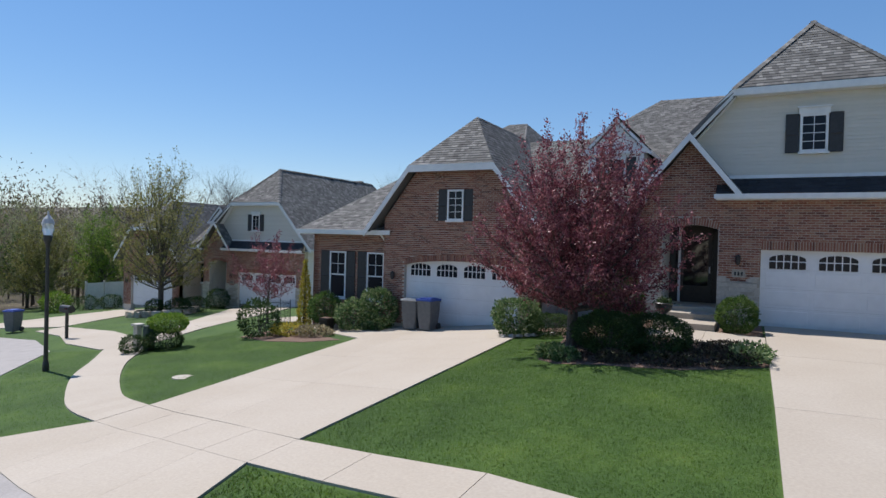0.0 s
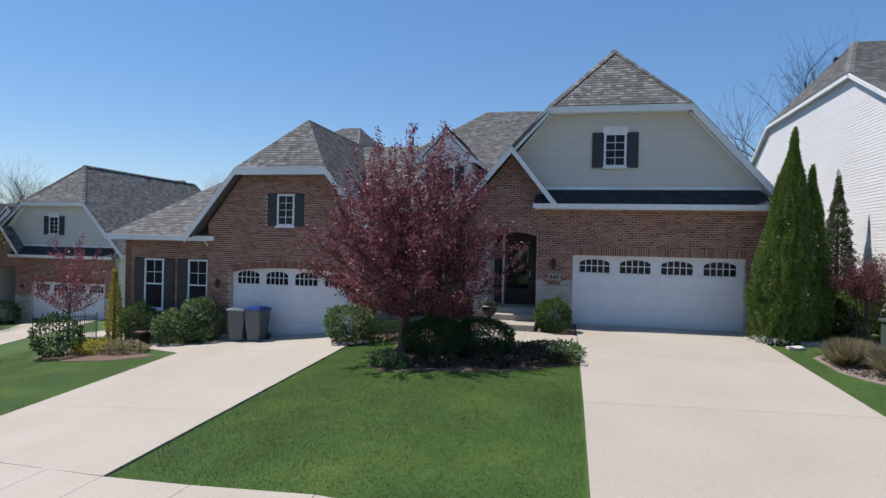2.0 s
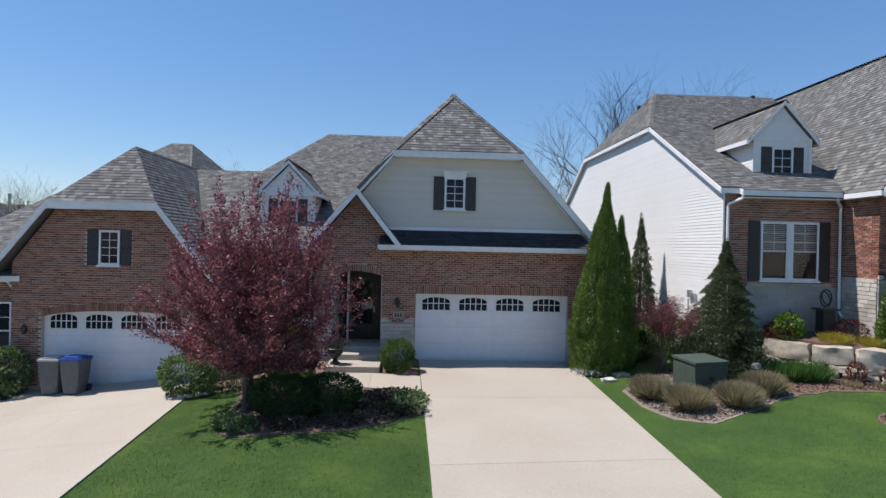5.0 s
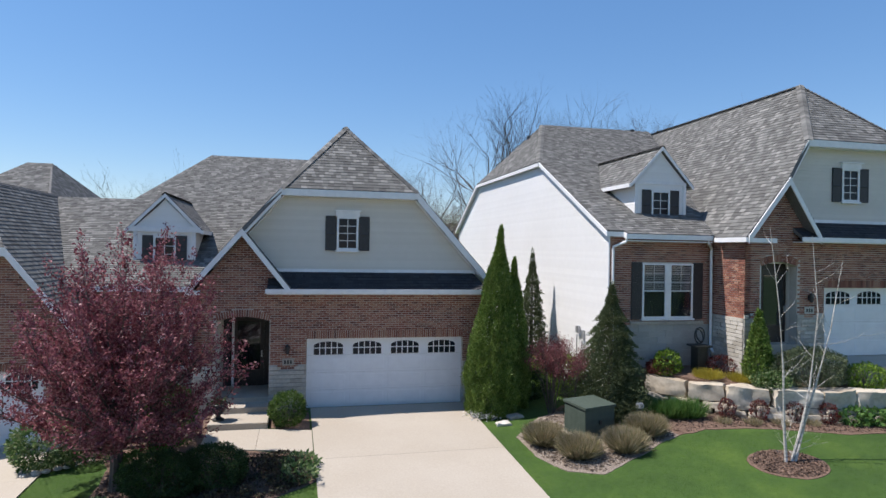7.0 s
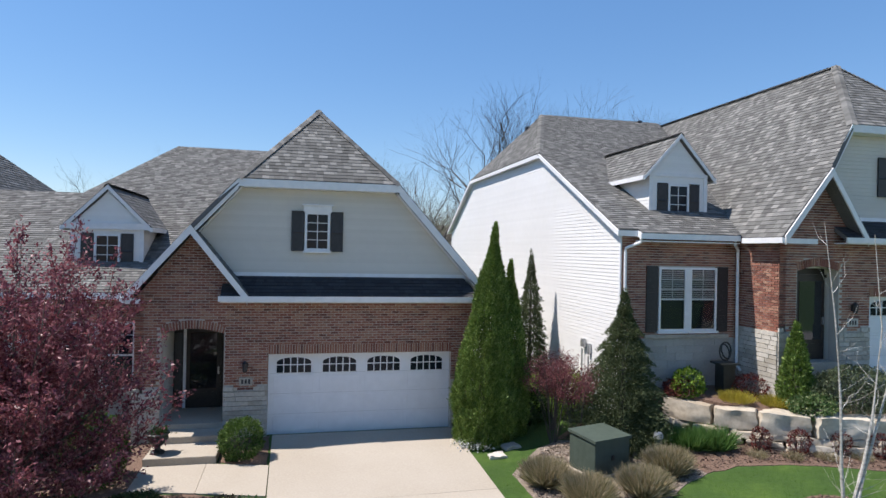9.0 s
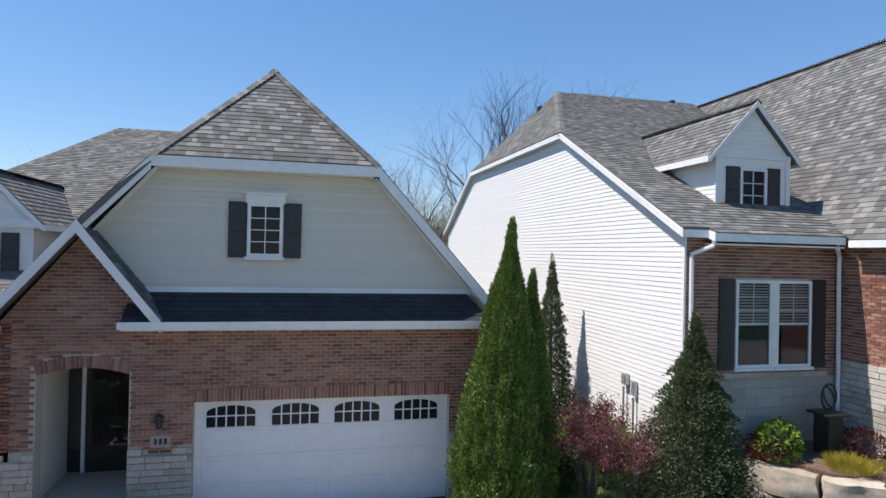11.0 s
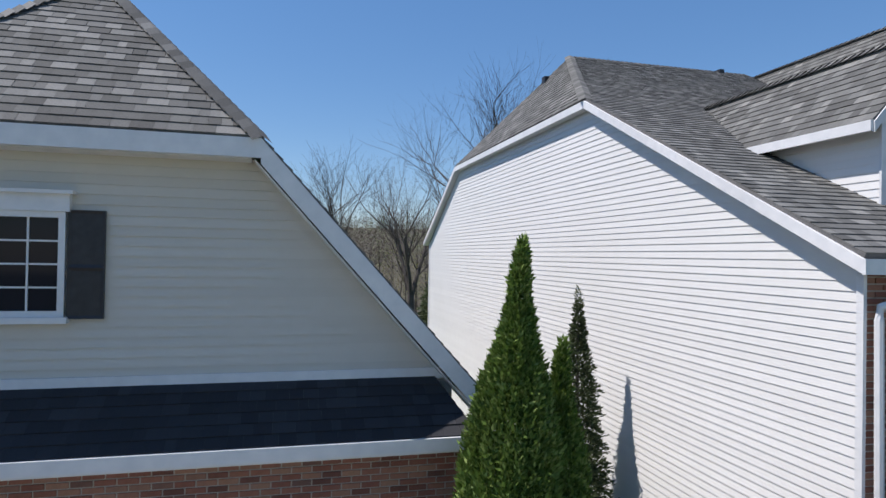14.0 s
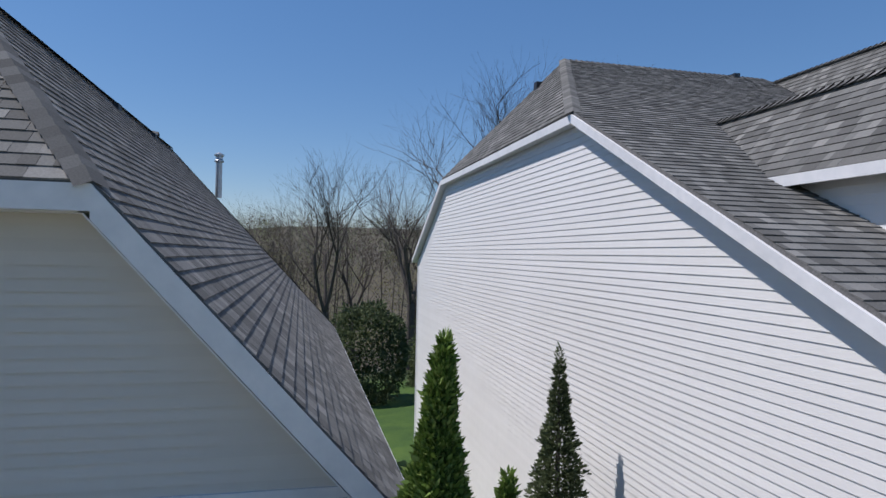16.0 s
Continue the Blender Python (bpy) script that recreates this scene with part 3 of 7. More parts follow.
draped("planting_bed", "round mulch ring under the birch", ring((10.3, 10.65), 0.82, 24), MULCH, 0.014, "planting bed")
draped("planting_bed", "mulch strip along the brick house", [(-16.6, 17.0), (-14.6, 17.9), (-13.4, 17.0), (-12.0, 16.5), (-11.9, 17.4), (-12.6, 17.9), (-16.6, 18.0)], MULCH, 0.014, "planting bed")
draped("planting_bed", "mulch bed with yellow plants on the lawn", [(-12.4, 14.7), (-13.8, 15.5), (-15.6, 16.7), (-17.2, 16.3), (-17.0, 14.9), (-15.0, 14.2), (-13.4, 14.2)], MULCH, 0.014, "planting bed")


# ---- houses ----
def window(parent, o, U, w, h, nx, ny, header=0.0, shutters=0.0, split=False, out=0.05, blind=False):
    """A window with a frame, glazing bars, panes, sill and shutters; o is its lower left corner on the wall."""
    o, U = Vector(o), Vector(U)
    Z = Vector((0, 0, 1))
    N = U.cross(Z)

    def bar(bm, u0, v0, u1, v1, d0, d1):
        add_prism(bm, [o + u0 * U + v0 * Z + d0 * N, o + u1 * U + v0 * Z + d0 * N, o + u1 * U + v1 * Z + d0 * N, o + u0 * U + v1 * Z + d0 * N], (d1 - d0) * N)

    f = 0.06
    bm = bmesh.new()
    bar(bm, 0, 0, f, h, -0.02, out)
    bar(bm, w - f, 0, w, h, -0.02, out)
    bar(bm, f, 0, w - f, f, -0.02, out)
    bar(bm, f, h - f, w - f, h, -0.02, out)
    frm = part("window", bm, TRIM, parent, "white framed window with glazing bars")
    bm = bmesh.new()
    bar(bm, f, f, w - f, h - f, -0.015, 0.012)
    part("pane", bm, GLASS, frm)
    if blind:
        for k in range(13):
            v = h / 2 + 0.05 + k * (h / 2 - 0.12) / 13
            bm = bmesh.new()
            add_prism(bm, [o + (f + 0.01) * U + v * Z + 0.020 * N, o + (w - f - 0.01) * U + v * Z + 0.020 * N, o + (w - f - 0.01) * U + (v + 0.034) * Z + 0.014 * N, o + (f + 0.01) * U + (v + 0.034) * Z + 0.014 * N], 0.003 * N)
            part("blind_slat", bm, LID_GREY, frm)
        bm = bmesh.new()
        bar(bm, f, f, w - f, h - f, 0.028, 0.032)
        part("glass", bm, CLEAR, frm).visible_shadow = False
    for i in range(1, nx):
        bm = bmesh.new()
        u = f + (w - 2 * f) * i / nx
        bar(bm, u - 0.009, h / 2 if split else f, u + 0.009, h - f, 0.0, 0.026)
        part("glazing_bar", bm, TRIM, frm)
    for j in range(ny // 2 if split else 1, ny):
        bm = bmesh.new()
        v = f + (h - 2 * f) * j / ny
        t = 0.025 if split and j == ny // 2 else 0.009
        bar(bm, f, v - t, w - f, v + t, 0.0, 0.03 if split else 0.024)
        part("glazing_bar", bm, TRIM, frm)
    bm = bmesh.new()
    bar(bm, -0.04, -0.06, w + 0.04, 0.0, -0.02, out + 0.04)
    part("sill", bm, TRIM, frm)
    if header:
        bm = bmesh.new()
        bar(bm, -0.04, h, w + 0.04, h + header, -0.02, out + 0.02)
        bar(bm, -0.08, h + header, w + 0.08, h + header + 0.035, -0.02, out + 0.07)
        part("header_trim", bm, TRIM, frm)
    if shutters:
        for u in (-shutters - 0.02, w + 0.02):
            bm = bmesh.new()
            g = [[bm.verts.new(o + a * U + v * Z + d * N) for a in (u, u + shutters) for v in (-0.02, h * 0.47, h + 0.02)] for d in (0.045, 0.0)]
            fronts = [bm.faces.new([g[0][k] for k in q]) for q in ((0, 3, 4, 1), (1, 4, 5, 2))]
            for q in ((0, 1), (1, 2), (2, 5), (5, 4), (4, 3), (3, 0)):
                bm.faces.new((g[0][q[0]], g[0][q[1]], g[1][q[1]], g[1][q[0]]))
            bmesh.ops.recalc_face_normals(bm, faces=bm.faces)
            bmesh.ops.inset_individual(bm, faces=fronts, thickness=0.045, depth=-0.014)
            part("shutter", bm, SHUTTER, parent, "black panelled shutter")
    return frm


def garage_door(parent, x0, x1, y, z0, h, arch=0.0):
    """A white sectional door with a row of four arched windows."""
    bm = bmesh.new()
    w = x1 - x0
    n = 24
    rise = lambda x: h - arch + arch * math.sqrt(max(0.0, 1 - ((x - (x0 + x1) / 2) / (w / 2 * 1.04)) ** 2)) if arch else h
    top = [(x0 + w * i / n, y, z0 + rise(x0 + w * i / n)) for i in range(n, -1, -1)] if arch else [(x1, y, z0 + h), (x0, y, z0 + h)]
    add_prism(bm, [(x0, y, z0), (x1, y, z0)] + top, (0, 0.06, 0))
    door = part("garage_door", bm, DOORPAINT, parent, "white panelled garage door with arched windows")
    sec = (h - arch) / 4
    for j in range(4):
        if j < 3:
            for i in range(4):
                a = x0 + 0.06 + i * (w - 0.12) / 4 + 0.07
                b = x0 + 0.06 + (i + 1) * (w - 0.12) / 4 - 0.07
                bm = bmesh.new()
                add_box(bm, (a, y - 0.007, z0 + j * sec + 0.07), (b, y + 0.01, z0 + (j + 1) * sec - 0.07))
                bmesh.ops.bevel(bm, geom=bm.edges[:], offset=0.01, segments=1, affect="EDGES")
                part("door_panel", bm, DOORPAINT, door)
        bm = bmesh.new()
        add_box(bm, (x0 + 0.01, y - 0.004, z0 + (j + 1) * sec - 0.005), (x1 - 0.01, y + 0.01, z0 + (j + 1) * sec))
        if j < 3:
            part("section_joint", bm, LID_GREY, door)
        else:
            bm.free()
    for i in range(4):
        c = x0 + 0.06 + (i + 0.5) * (w - 0.12) / 4
        hw = w * 0.0905
        b0, b1, b2 = z0 + h * 0.757, z0 + h * 0.885, z0 + h * 0.945
        arc = [(c + hw * math.cos(a), y - 0.014, b1 + (b2 - b1) * math.sin(a)) for a in [math.pi * k / 12 for k in range(13)]]
        bm = bmesh.new()
        add_prism(bm, [(c - hw, y - 0.014, b0), (c + hw, y - 0.014, b0)] + arc, (0, 0.02, 0))
        pane = part("pane", bm, GLASS, door, "dark arched pane")
        bm = bmesh.new()
        for k in range(1, 5):
            u = c - hw + 2 * hw * k / 5
            t = b1 + (b2 - b1) * math.sqrt(max(0, 1 - ((u - c) / hw) ** 2))
            add_box(bm, (u - 0.013, y - 0.022, b0), (u + 0.013, y, t))
        add_box(bm, (c - hw, y - 0.023, b0 + (b1 - b0) * 0.72), (c + hw, y, b0 + (b1 - b0) * 0.72 + 0.024))
        part("glazing_bar", bm, DOORPAINT, door)
    return door


def boards(parent, name, runs, drop=0.2, mat=None):
    for p, q, out in runs:
        bm = bmesh.new()
        add_beam(bm, p, q, out, drop, 0.04)
        part(name, bm, mat or TRIM, parent)


def wall_prism(name, pts, back, mat, parent):
    bm = bmesh.new()
    add_prism(bm, pts, back)
    return part(name, bm, mat, parent)


def brick_front(parent, y, outline, skip, near, seed, holes=()):
    lay("brick", BRICK, parent, (0, y, 0), (1, 0, 0), (0, 0, 1), outline, 0.203, 0.0677, 0.015, 0.012, 0.5, skip=skip, near=near, rest="brick_field", seed=seed, holes=holes)


def soldiers(parent, x0, x1, y, z, h=0.24, arch=None):
    """Bricks on end over an opening."""
    n = int((x1 - x0) / 0.0677)
    bm = bmesh.new()
    add_box(bm, (-0.025, -0.022, 0), (0.025, 0.0, h))
    me = bpy.data.meshes.new("lintel_brick")
    bm.to_mesh(me)
    bm.free()
    me.materials.append(BRICK)
    for i in range(n):
        x = x0 + (i + 0.5) * (x1 - x0) / n
        ob = new("lintel_brick", me)
        attach(ob, parent)
        s = arch(x) if arch else (z, 0.0)
        ob.matrix_basis = pose(x, y, s[0], 0, s[1], 0)


PIVOT = (0.82, 17.8, 0.0)


def house_a(label, offset, near, attached, lettering=True):
    """A brick-fronted house with a clipped siding gable over the garage."""
    h = thing("house", PIVOT, label, "house")
    # brick front with door and garage openings
    yf = 17.82
    door_l, door_r, door_t, rise = -2.98, -1.48, 2.68, 0.13
    xl = -3.58 if attached else -3.2          # porch corner
    fall = 1.17 if attached else 1.267        # pitch of the left slope
    xk, xa, xe, xw = (0.82 - (9.05 - z) / fall for z in (6.675, 5.42, 3.63, 4.22))   # clipped corner, porch peak, eave and gable foot on that slope
    if not attached:
        door_l, door_r, door_t = -2.67, -1.37, 2.78
    gl, gr, gt_ = -0.39, 4.49, 2.13
    arc = [(door_r - (door_r - door_l) * k / 10, yf, door_t + rise * math.sin(math.pi * k / 10)) for k in range(11)]
    wall_prism("wall", [(xl, yf, -1.9), (xl, yf, 3.6), (xa, yf, 5.22), (-0.93, yf, 3.6), (5.12, yf, 3.6), (5.12, yf, -1.9), (gr, yf, -1.9), (gr, yf, gt_), (gl, yf, gt_), (gl, yf, -1.9), (door_r, yf, -1.9)] + arc + [(door_l, yf, -1.9)], (0, 0.3, 0), MORTAR, h)
    holes = [(gl, gr, -9, gt_ + 0.24), (door_l - 0.02, door_r + 0.02, -9, door_t + 0.14)]
    skip = lambda u, v: (door_l - 0.02 < u < door_r + 0.02 and v < door_t + rise * math.sin(math.pi * min(1, max(0, (u - door_l) / (door_r - door_l)))) + 0.22) or v < 1.2 or (v < 1.33 and (not -2.9 < u < -0.3 or u > 4.4 or -1.48 < u < -1.2 or -0.7 < u))
    nr = (lambda u, v: 0.2 < u < 4.4 and 2.35 < v < 3.3) if near else None
    brick_front(h, yf, [(xl, 0), (5.12, 0), (5.12, 3.6), (xl, 3.6)], skip, nr, 3, holes)
    brick_front(h, yf, [(xl, 3.6), (-0.93, 3.6), (xa, 5.2)], None, None, 4)
    soldiers(h, gl, gr, yf, gt_)
    soldiers(h, door_l, door_r, yf, 0, 0.21, lambda x: (door_t + rise * math.sin(math.pi * (x - door_l) / (door_r - door_l)), 12 * (x - (door_l + door_r) / 2) / 0.64))
    for a, b in ((xl - 0.02, door_l), (door_r, gl), (gr, 5.14)):
        lay("stone", STONE, h, (0, yf, 0), (1, 0, 0), (0, 0, 1), [(a, -0.86), (b, -0.86), (b, 1.2), (a, 1.2)], 0.36, 0.12, 0.012, 0.045, 0.5, 0.5, seed=int(a * 10) + 50, near=(lambda u, v: True) if near else None, limit=60)
        lay("stone", STONE, h, (0, yf, 0), (1, 0, 0), (0, 0, 1), [(a, 1.2), (a + 0.24 * (b - a), 1.2), (a + 0.24 * (b - a), 1.32), (a, 1.32)], 0.3, 0.12, 0.012, 0.045, 0, 0.2, seed=6)
        lay("stone", STONE, h, (0, yf, 0), (1, 0, 0), (0, 0, 1), [(a + 0.72 * (b - a), 1.2), (b, 1.2), (b, 1.32), (a + 0.72 * (b - a), 1.32)], 0.3, 0.12, 0.012, 0.045, 0, 0.2, seed=7)
    wall_prism("wall", [(5.11, yf + 0.02, -1.9), (5.11, 33.0, -1.8), (5.11, 33.0, 4.08), (5.11, 18.2, 4.08), (5.11, 18.2, 3.6), (5.11, yf + 0.02, 3.6)], (-0.3, 0, 0), SIDING, h)
    wall_prism("wall", [(xl, yf, -1.9), (xl, 19.8, -1.9), (xl, 19.8, 3.6), (xl, yf, 3.6)], (0.2, 0, 0), MORTAR, h)
    lay("brick", BRICK, h, (xl, 19.8, 0), (0, -1, 0), (0, 0, 1), [(0, 1.2), (1.98, 1.2), (1.98, 3.6), (0, 3.6)], 0.203, 0.0677, 0.013, 0.012, rest="brick_field", seed=9)
    lay("stone", STONE, h, (xl, 19.8, 0), (0, -1, 0), (0, 0, 1), [(0, -0.95), (1.98, -0.95), (1.98, 1.2), (0, 1.2)], 0.36, 0.12, 0.012, 0.05, 0.5, 0.5, rest="stone_field", seed=10)
    # recessed entry
    yb = 19.45 if attached else 18.28
    wall_prism("entry_wall", [(door_l - 0.1, yb, -0.3), (door_r + 0.1, yb, -0.3), (door_r + 0.1, yb, 3.1), (door_l - 0.1, yb, 3.1)], (0, 0.1, 0), DARKDOOR, h)
    for x, t in ((door_l - 0.1, 0.1), (door_r, 0.1)):
        box_part("entry_side", (x, 18.12, -0.3), (x + t, yb, 3.0), BEIGE_SIDING, h)
    box_part("entry_ceiling", (door_l - 0.1, 18.12, 2.85), (door_r + 0.1, yb, 2.95), TRIM, h)
    fx = door_l + 0.34
    fd = box_part("front_door", (fx, yb - 0.06, 0.42), (fx + 0.92, yb, 2.6), DARKDOOR, h, "dark front door with tall glass", 0.008)
    box_part("door_glass", (fx + 0.1, yb - 0.075, 0.95), (fx + 0.8, yb - 0.06, 2.5), DOOR_GLASS, fd)
    box_part("door_panel", (fx + 0.12, yb - 0.07, 0.52), (fx + 0.8, yb - 0.06, 0.85), DARKDOOR, fd, "", 0.004)
    box_part("door_handle", (fx + 0.83, yb - 0.12, 1.35), (fx + 0.87, yb - 0.06, 1.55), METAL, fd, "metal pull handle", 0.008)
    box_part("door_post", (fx - 0.07, yb - 0.09, 0.42), (fx, yb, 2.8), TRIM, fd)
    box_part("transom", (door_l, yb - 0.08, 2.6), (door_r, yb, 2.68), DARKDOOR, fd)
    box_part("side_glass", (door_l + 0.03, yb - 0.05, 0.9), (fx - 0.09, yb - 0.03, 2.5), DOOR_GLASS, fd)
    box_part("threshold", (door_l, 17.75, -0.2), (door_r, yb, 0.42), CONCRETE, h)
    # garage
    garage_door(h, gl + 0.005, gr - 0.005, 17.97, 0.0, gt_)
    box_part("garage_lintel", (gl, 17.9, gt_ - 0.015), (gr, 18.1, gt_ + 0.03), TRIM, h)
    # wall lamp by the garage
    bm = bmesh.new()
    add_lathe(bm, [(0.02, 0.26), (0.075, 0.2), (0.07, 0.17), (0.055, 0.0), (0.03, -0.03)], (-0.95, yf - 0.12, 1.72), 8)
    add_box(bm, (-0.98, yf - 0.06, 1.75), (-0.92, yf, 1.9))
    part("wall_lantern", bm, SHUTTER, h, "black wall lantern")
    pl = box_part("number_plaque", (-1.10, yf - 0.03, 1.335), (-0.76, yf, 1.545), STONE, h, "pale stone plaque with dark marks")
    for i in range(3):
        box_part("mark", (-1.04 + 0.085 * i, yf - 0.034, 1.385), (-0.99 + 0.085 * i, yf - 0.03, 1.495), SHUTTER, pl)
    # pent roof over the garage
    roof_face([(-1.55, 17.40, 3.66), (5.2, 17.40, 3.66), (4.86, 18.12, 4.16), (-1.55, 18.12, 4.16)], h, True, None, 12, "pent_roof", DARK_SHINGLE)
    boards(h, "fascia", [((-1.60, 17.40, 3.66), (5.25, 17.40, 3.66), (0, -1, 0))], 0.13)
    box_part("soffit", (-1.55, 17.40, 3.50), (5.2, 17.83, 3.53), TRIM, h)
    # siding gable
    ys = 18.12
    wall_prism("gable_wall", [(xw + 0.2, ys, 4.1), (5.03, ys, 4.1), (2.88, ys, 6.48), (xk + 0.06, ys, 6.5)], (0, 0.2, 0), BEIGE_SIDING, h)
    siding_face((0, ys, 0), (1, 0, 0), (0, 0, 1), [(xw + 0.12, 4.22), (4.93, 4.22), (2.88, 6.48), (xk + 0.06, 6.5)], h, mat=BEIGE_SIDING)
    box_part("frieze", (-3.0, ys - 0.035, 4.12), (5.12, ys - 0.0, 4.24), TRIM, h)
    window(h, (0.47, ys - 0.02, 4.84), (1, 0, 0), 0.66, 1.03, 2, 4, 0.17, 0.33)
    # main roof
    roof_face([(0.82, 20.2, 9.05), (xk, 17.8, 6.675), (2.96, 17.8, 6.675)], h, True, (lambda u, v: True) if near else None, 21)
    roof_face([(0.82, 20.2, 9.05), (2.96, 17.8, 6.675), (5.56, 17.8, 3.79), (5.56, 33.3, 3.79), (0.82, 31.2, 9.05)], h, True, None, 22)
    roof_face([(0.82, 20.2, 9.05), (0.82, 29.62, 9.05), (xe, 18.85, 3.63), (xe, 17.44, 3.63), (xa, 17.44, 5.42), (xk, 17.8, 6.675)], h, True, None, 23)
    boards(h, "eave_board", [((xe, 17.42, 3.62), (xe, 18.85, 3.62), (-1, 0, 0))], 0.14)
    box_part("soffit", (xe + 0.01, 17.84, 3.47), (xl, 18.85, 3.50), TRIM, h)
    roof_face([(0.82, 31.2, 9.05), (5.56, 33.3, 3.79), (-3.92, 33.3, 3.79)], h, False)
    if attached:
        roof_face([(-4.9, 29.9, 9.188), (0.82, 29.9, 9.188), (0.82, 29.62, 9.047), (xe, 18.85, 3.63), (-6.98, 18.85, 3.63), (-6.98, 24.87, 6.658)], h, True, None, 24)
    else:
        roof_face([(-4.9, 29.9, 9.188), (0.82, 29.9, 9.188), (0.82, 29.62, 9.047), (xe + 0.16, 19.17, 3.791), (-6.98, 19.17, 3.791), (-6.98, 24.87, 6.658)], h, True, None, 24)
        roof_face([(xe + 0.16, 19.17, 3.791), (xe + 0.07, 18.98, 3.695), (-6.42, 18.98, 3.695), (-6.42, 19.17, 3.791)], h, True, None, 30)
    roof_face([(-4.9, 29.9, 9.19), (-6.98, 24.87, 6.66), (-6.98, 33.9, 6.66)], h, True, None, 25)
    roof_face([(-4.9, 29.9, 9.19), (0.82, 29.9, 9.19), (0.82, 38.4, 4.3), (-6.98, 38.4, 4.3), (-6.98, 33.9, 6.66)], h, False)
    boards(h, "rake_board", [((xk, 17.82, 6.66), (2.96, 17.82, 6.66), (0, -1, 0))], 0.2)
    boards(h, "rake_board", [((2.96, 17.82, 6.66), (5.58, 17.82, 3.76), (0, -1, 0)), ((xk, 17.82, 6.66), (xa, 17.5, 5.41), (0, -1, 0))], 0.26)
    boards(h, "eave_board", [((5.56, 17.8, 3.76), (5.56, 33.3, 3.76), (1, 0, 0))], 0.16)
    for a, b in (((xk + 0.08, 6.45), (2.86, 6.45)),):
        box_part("soffit", (a[0], 17.84, a[1]), (b[0], 18.12, a[1] + 0.02), TRIM, h)
    for a, b in (((2.9, 6.45), (5.42, 3.65)), ((xk + 0.06, 6.45), (xk + 0.06 - 2.3 / fall, 4.15))):
        wall_prism("soffit", [(a[0], 17.825, a[1]), (b[0], 17.825, b[1]), (b[0], 18.3, b[1]), (a[0], 18.3, a[1])], (0, 0, -0.02), TRIM, h)
    # porch gable
    roof_face([(xa, 17.4, 5.40), (-0.80, 17.4, 3.58), (-0.80, 18.4, 3.58), (xa, 19.6, 5.40)], h, True, None, 32, "porch_roof")
    boards(h, "rake_board", [((xa, 17.42, 5.42), (xe + 0.04, 17.42, 3.66), (0, -1, 0)), ((xa, 17.42, 5.42), (-0.9, 17.42, 3.68), (0, -1, 0))], 0.22)
    boards(h, "fascia", [((xe - 0.03, 17.45, 3.6), (xe + 0.42 if attached else -2.45, 17.45, 3.6), (0, -1, 0))], 0.13)
    # front room wall with its window, side wall, dormer
    yw = 19.32
    wall_prism("wall", [(-6.83, yw, -1.9), (xl + 0.08, yw, -1.9), (xl + 0.08, yw, 3.75), (-6.83, yw, 3.75)], (0, 0.25, 0), MORTAR, h)
    wl, wr, wb, wt = -5.70, -3.92, 1.06, 2.79
    brick_front(h, yw, [(-6.80, 0.86), (xl + 0.12, 0.86), (xl + 0.12, 3.7), (-6.80, 3.7)], lambda u, v: wl < u < wr and wb - 0.07 < v < wt, None, 41)
    lay("stone", PALE_BLOCK, h, (0, yw, 0), (1, 0, 0), (0, 0, 1), [(-6.8, -1.34), (xl + 0.12, -1.34), (xl + 0.12, 0.86), (-6.8, 0.86)], 0.6, 0.2, 0.006, 0.014, 0.5, 0.1, seed=43, rest="stone_field")
    box_part("stone_sill", (wl - 0.4, yw - 0.07, 0.87), (wr + 0.38, yw, 0.97), STONE, h)
    window(h, (wl, yw, wb), (1, 0, 0), 0.84, wt - wb, 2, 6, 0, 0, True, 0.05, not attached)
    window(h, (wl + 0.94, yw, wb), (1, 0, 0), 0.84, wt - wb, 2, 6, 0, 0, True, 0.05, not attached)
    box_part("mullion", (wl + 0.83, yw - 0.06, wb), (wl + 0.95, yw, wt), TRIM, h)
    for x in (wl - 0.37, wr + 0.01):
        bm = bmesh.new()
        add_box(bm, (x, yw - 0.045, wb - 0.03), (x + 0.34, yw, wt + 0.03))
        sh = part("shutter", bm, SHUTTER, h, "black louvred shutter")
        for k in range(22):
            box_part("louvre", (x + 0.05, yw - 0.057, wb + 0.06 + k * 0.078), (x + 0.29, yw - 0.045, wb + 0.11 + k * 0.078), SHUTTER, sh)
    boards(h, "gutter", [((-6.95, 18.85, 3.62), (xe, 18.85, 3.62), (0, -1, 0)) if attached else ((-6.42, 18.98, 3.68), (xe, 18.98, 3.68), (0, -1, 0))], 0.15)
    box_part("soffit", (-6.9 if attached else -6.42, 18.85 if attached else 18.98, 3.46), (-3.45, 19.6, 3.49), TRIM, h)
    if not attached:
        # long side wall of lapped siding under a clipped gable
        wall_prism("side_wall", [(-6.83, 19.34, -2.5), (-6.83, 38.1, -4.5), (-6.83, 38.1, 4.2), (-6.83, 33.85, 6.5), (-6.83, 24.9, 6.5), (-6.83, 19.34, 3.7)], (0.25, 0, 0), SIDING, h)
        siding_face((-6.83, 38.1, 0), (0, -1, 0), (0, 0, 1), [(0, -2.9), (18.78, -1.4), (18.78, 3.62), (13.2, 6.5), (4.25, 6.5), (0, 4.2)], h)
        boards(h, "rake_board", [((-6.98, 19.17, 3.745), (-6.98, 24.87, 6.615), (-1, 0, 0)), ((-6.98, 24.87, 6.615), (-6.98, 33.9, 6.615), (-1, 0, 0)), ((-6.98, 33.9, 6.615), (-6.98, 38.45, 4.22), (-1, 0, 0))], 0.14)
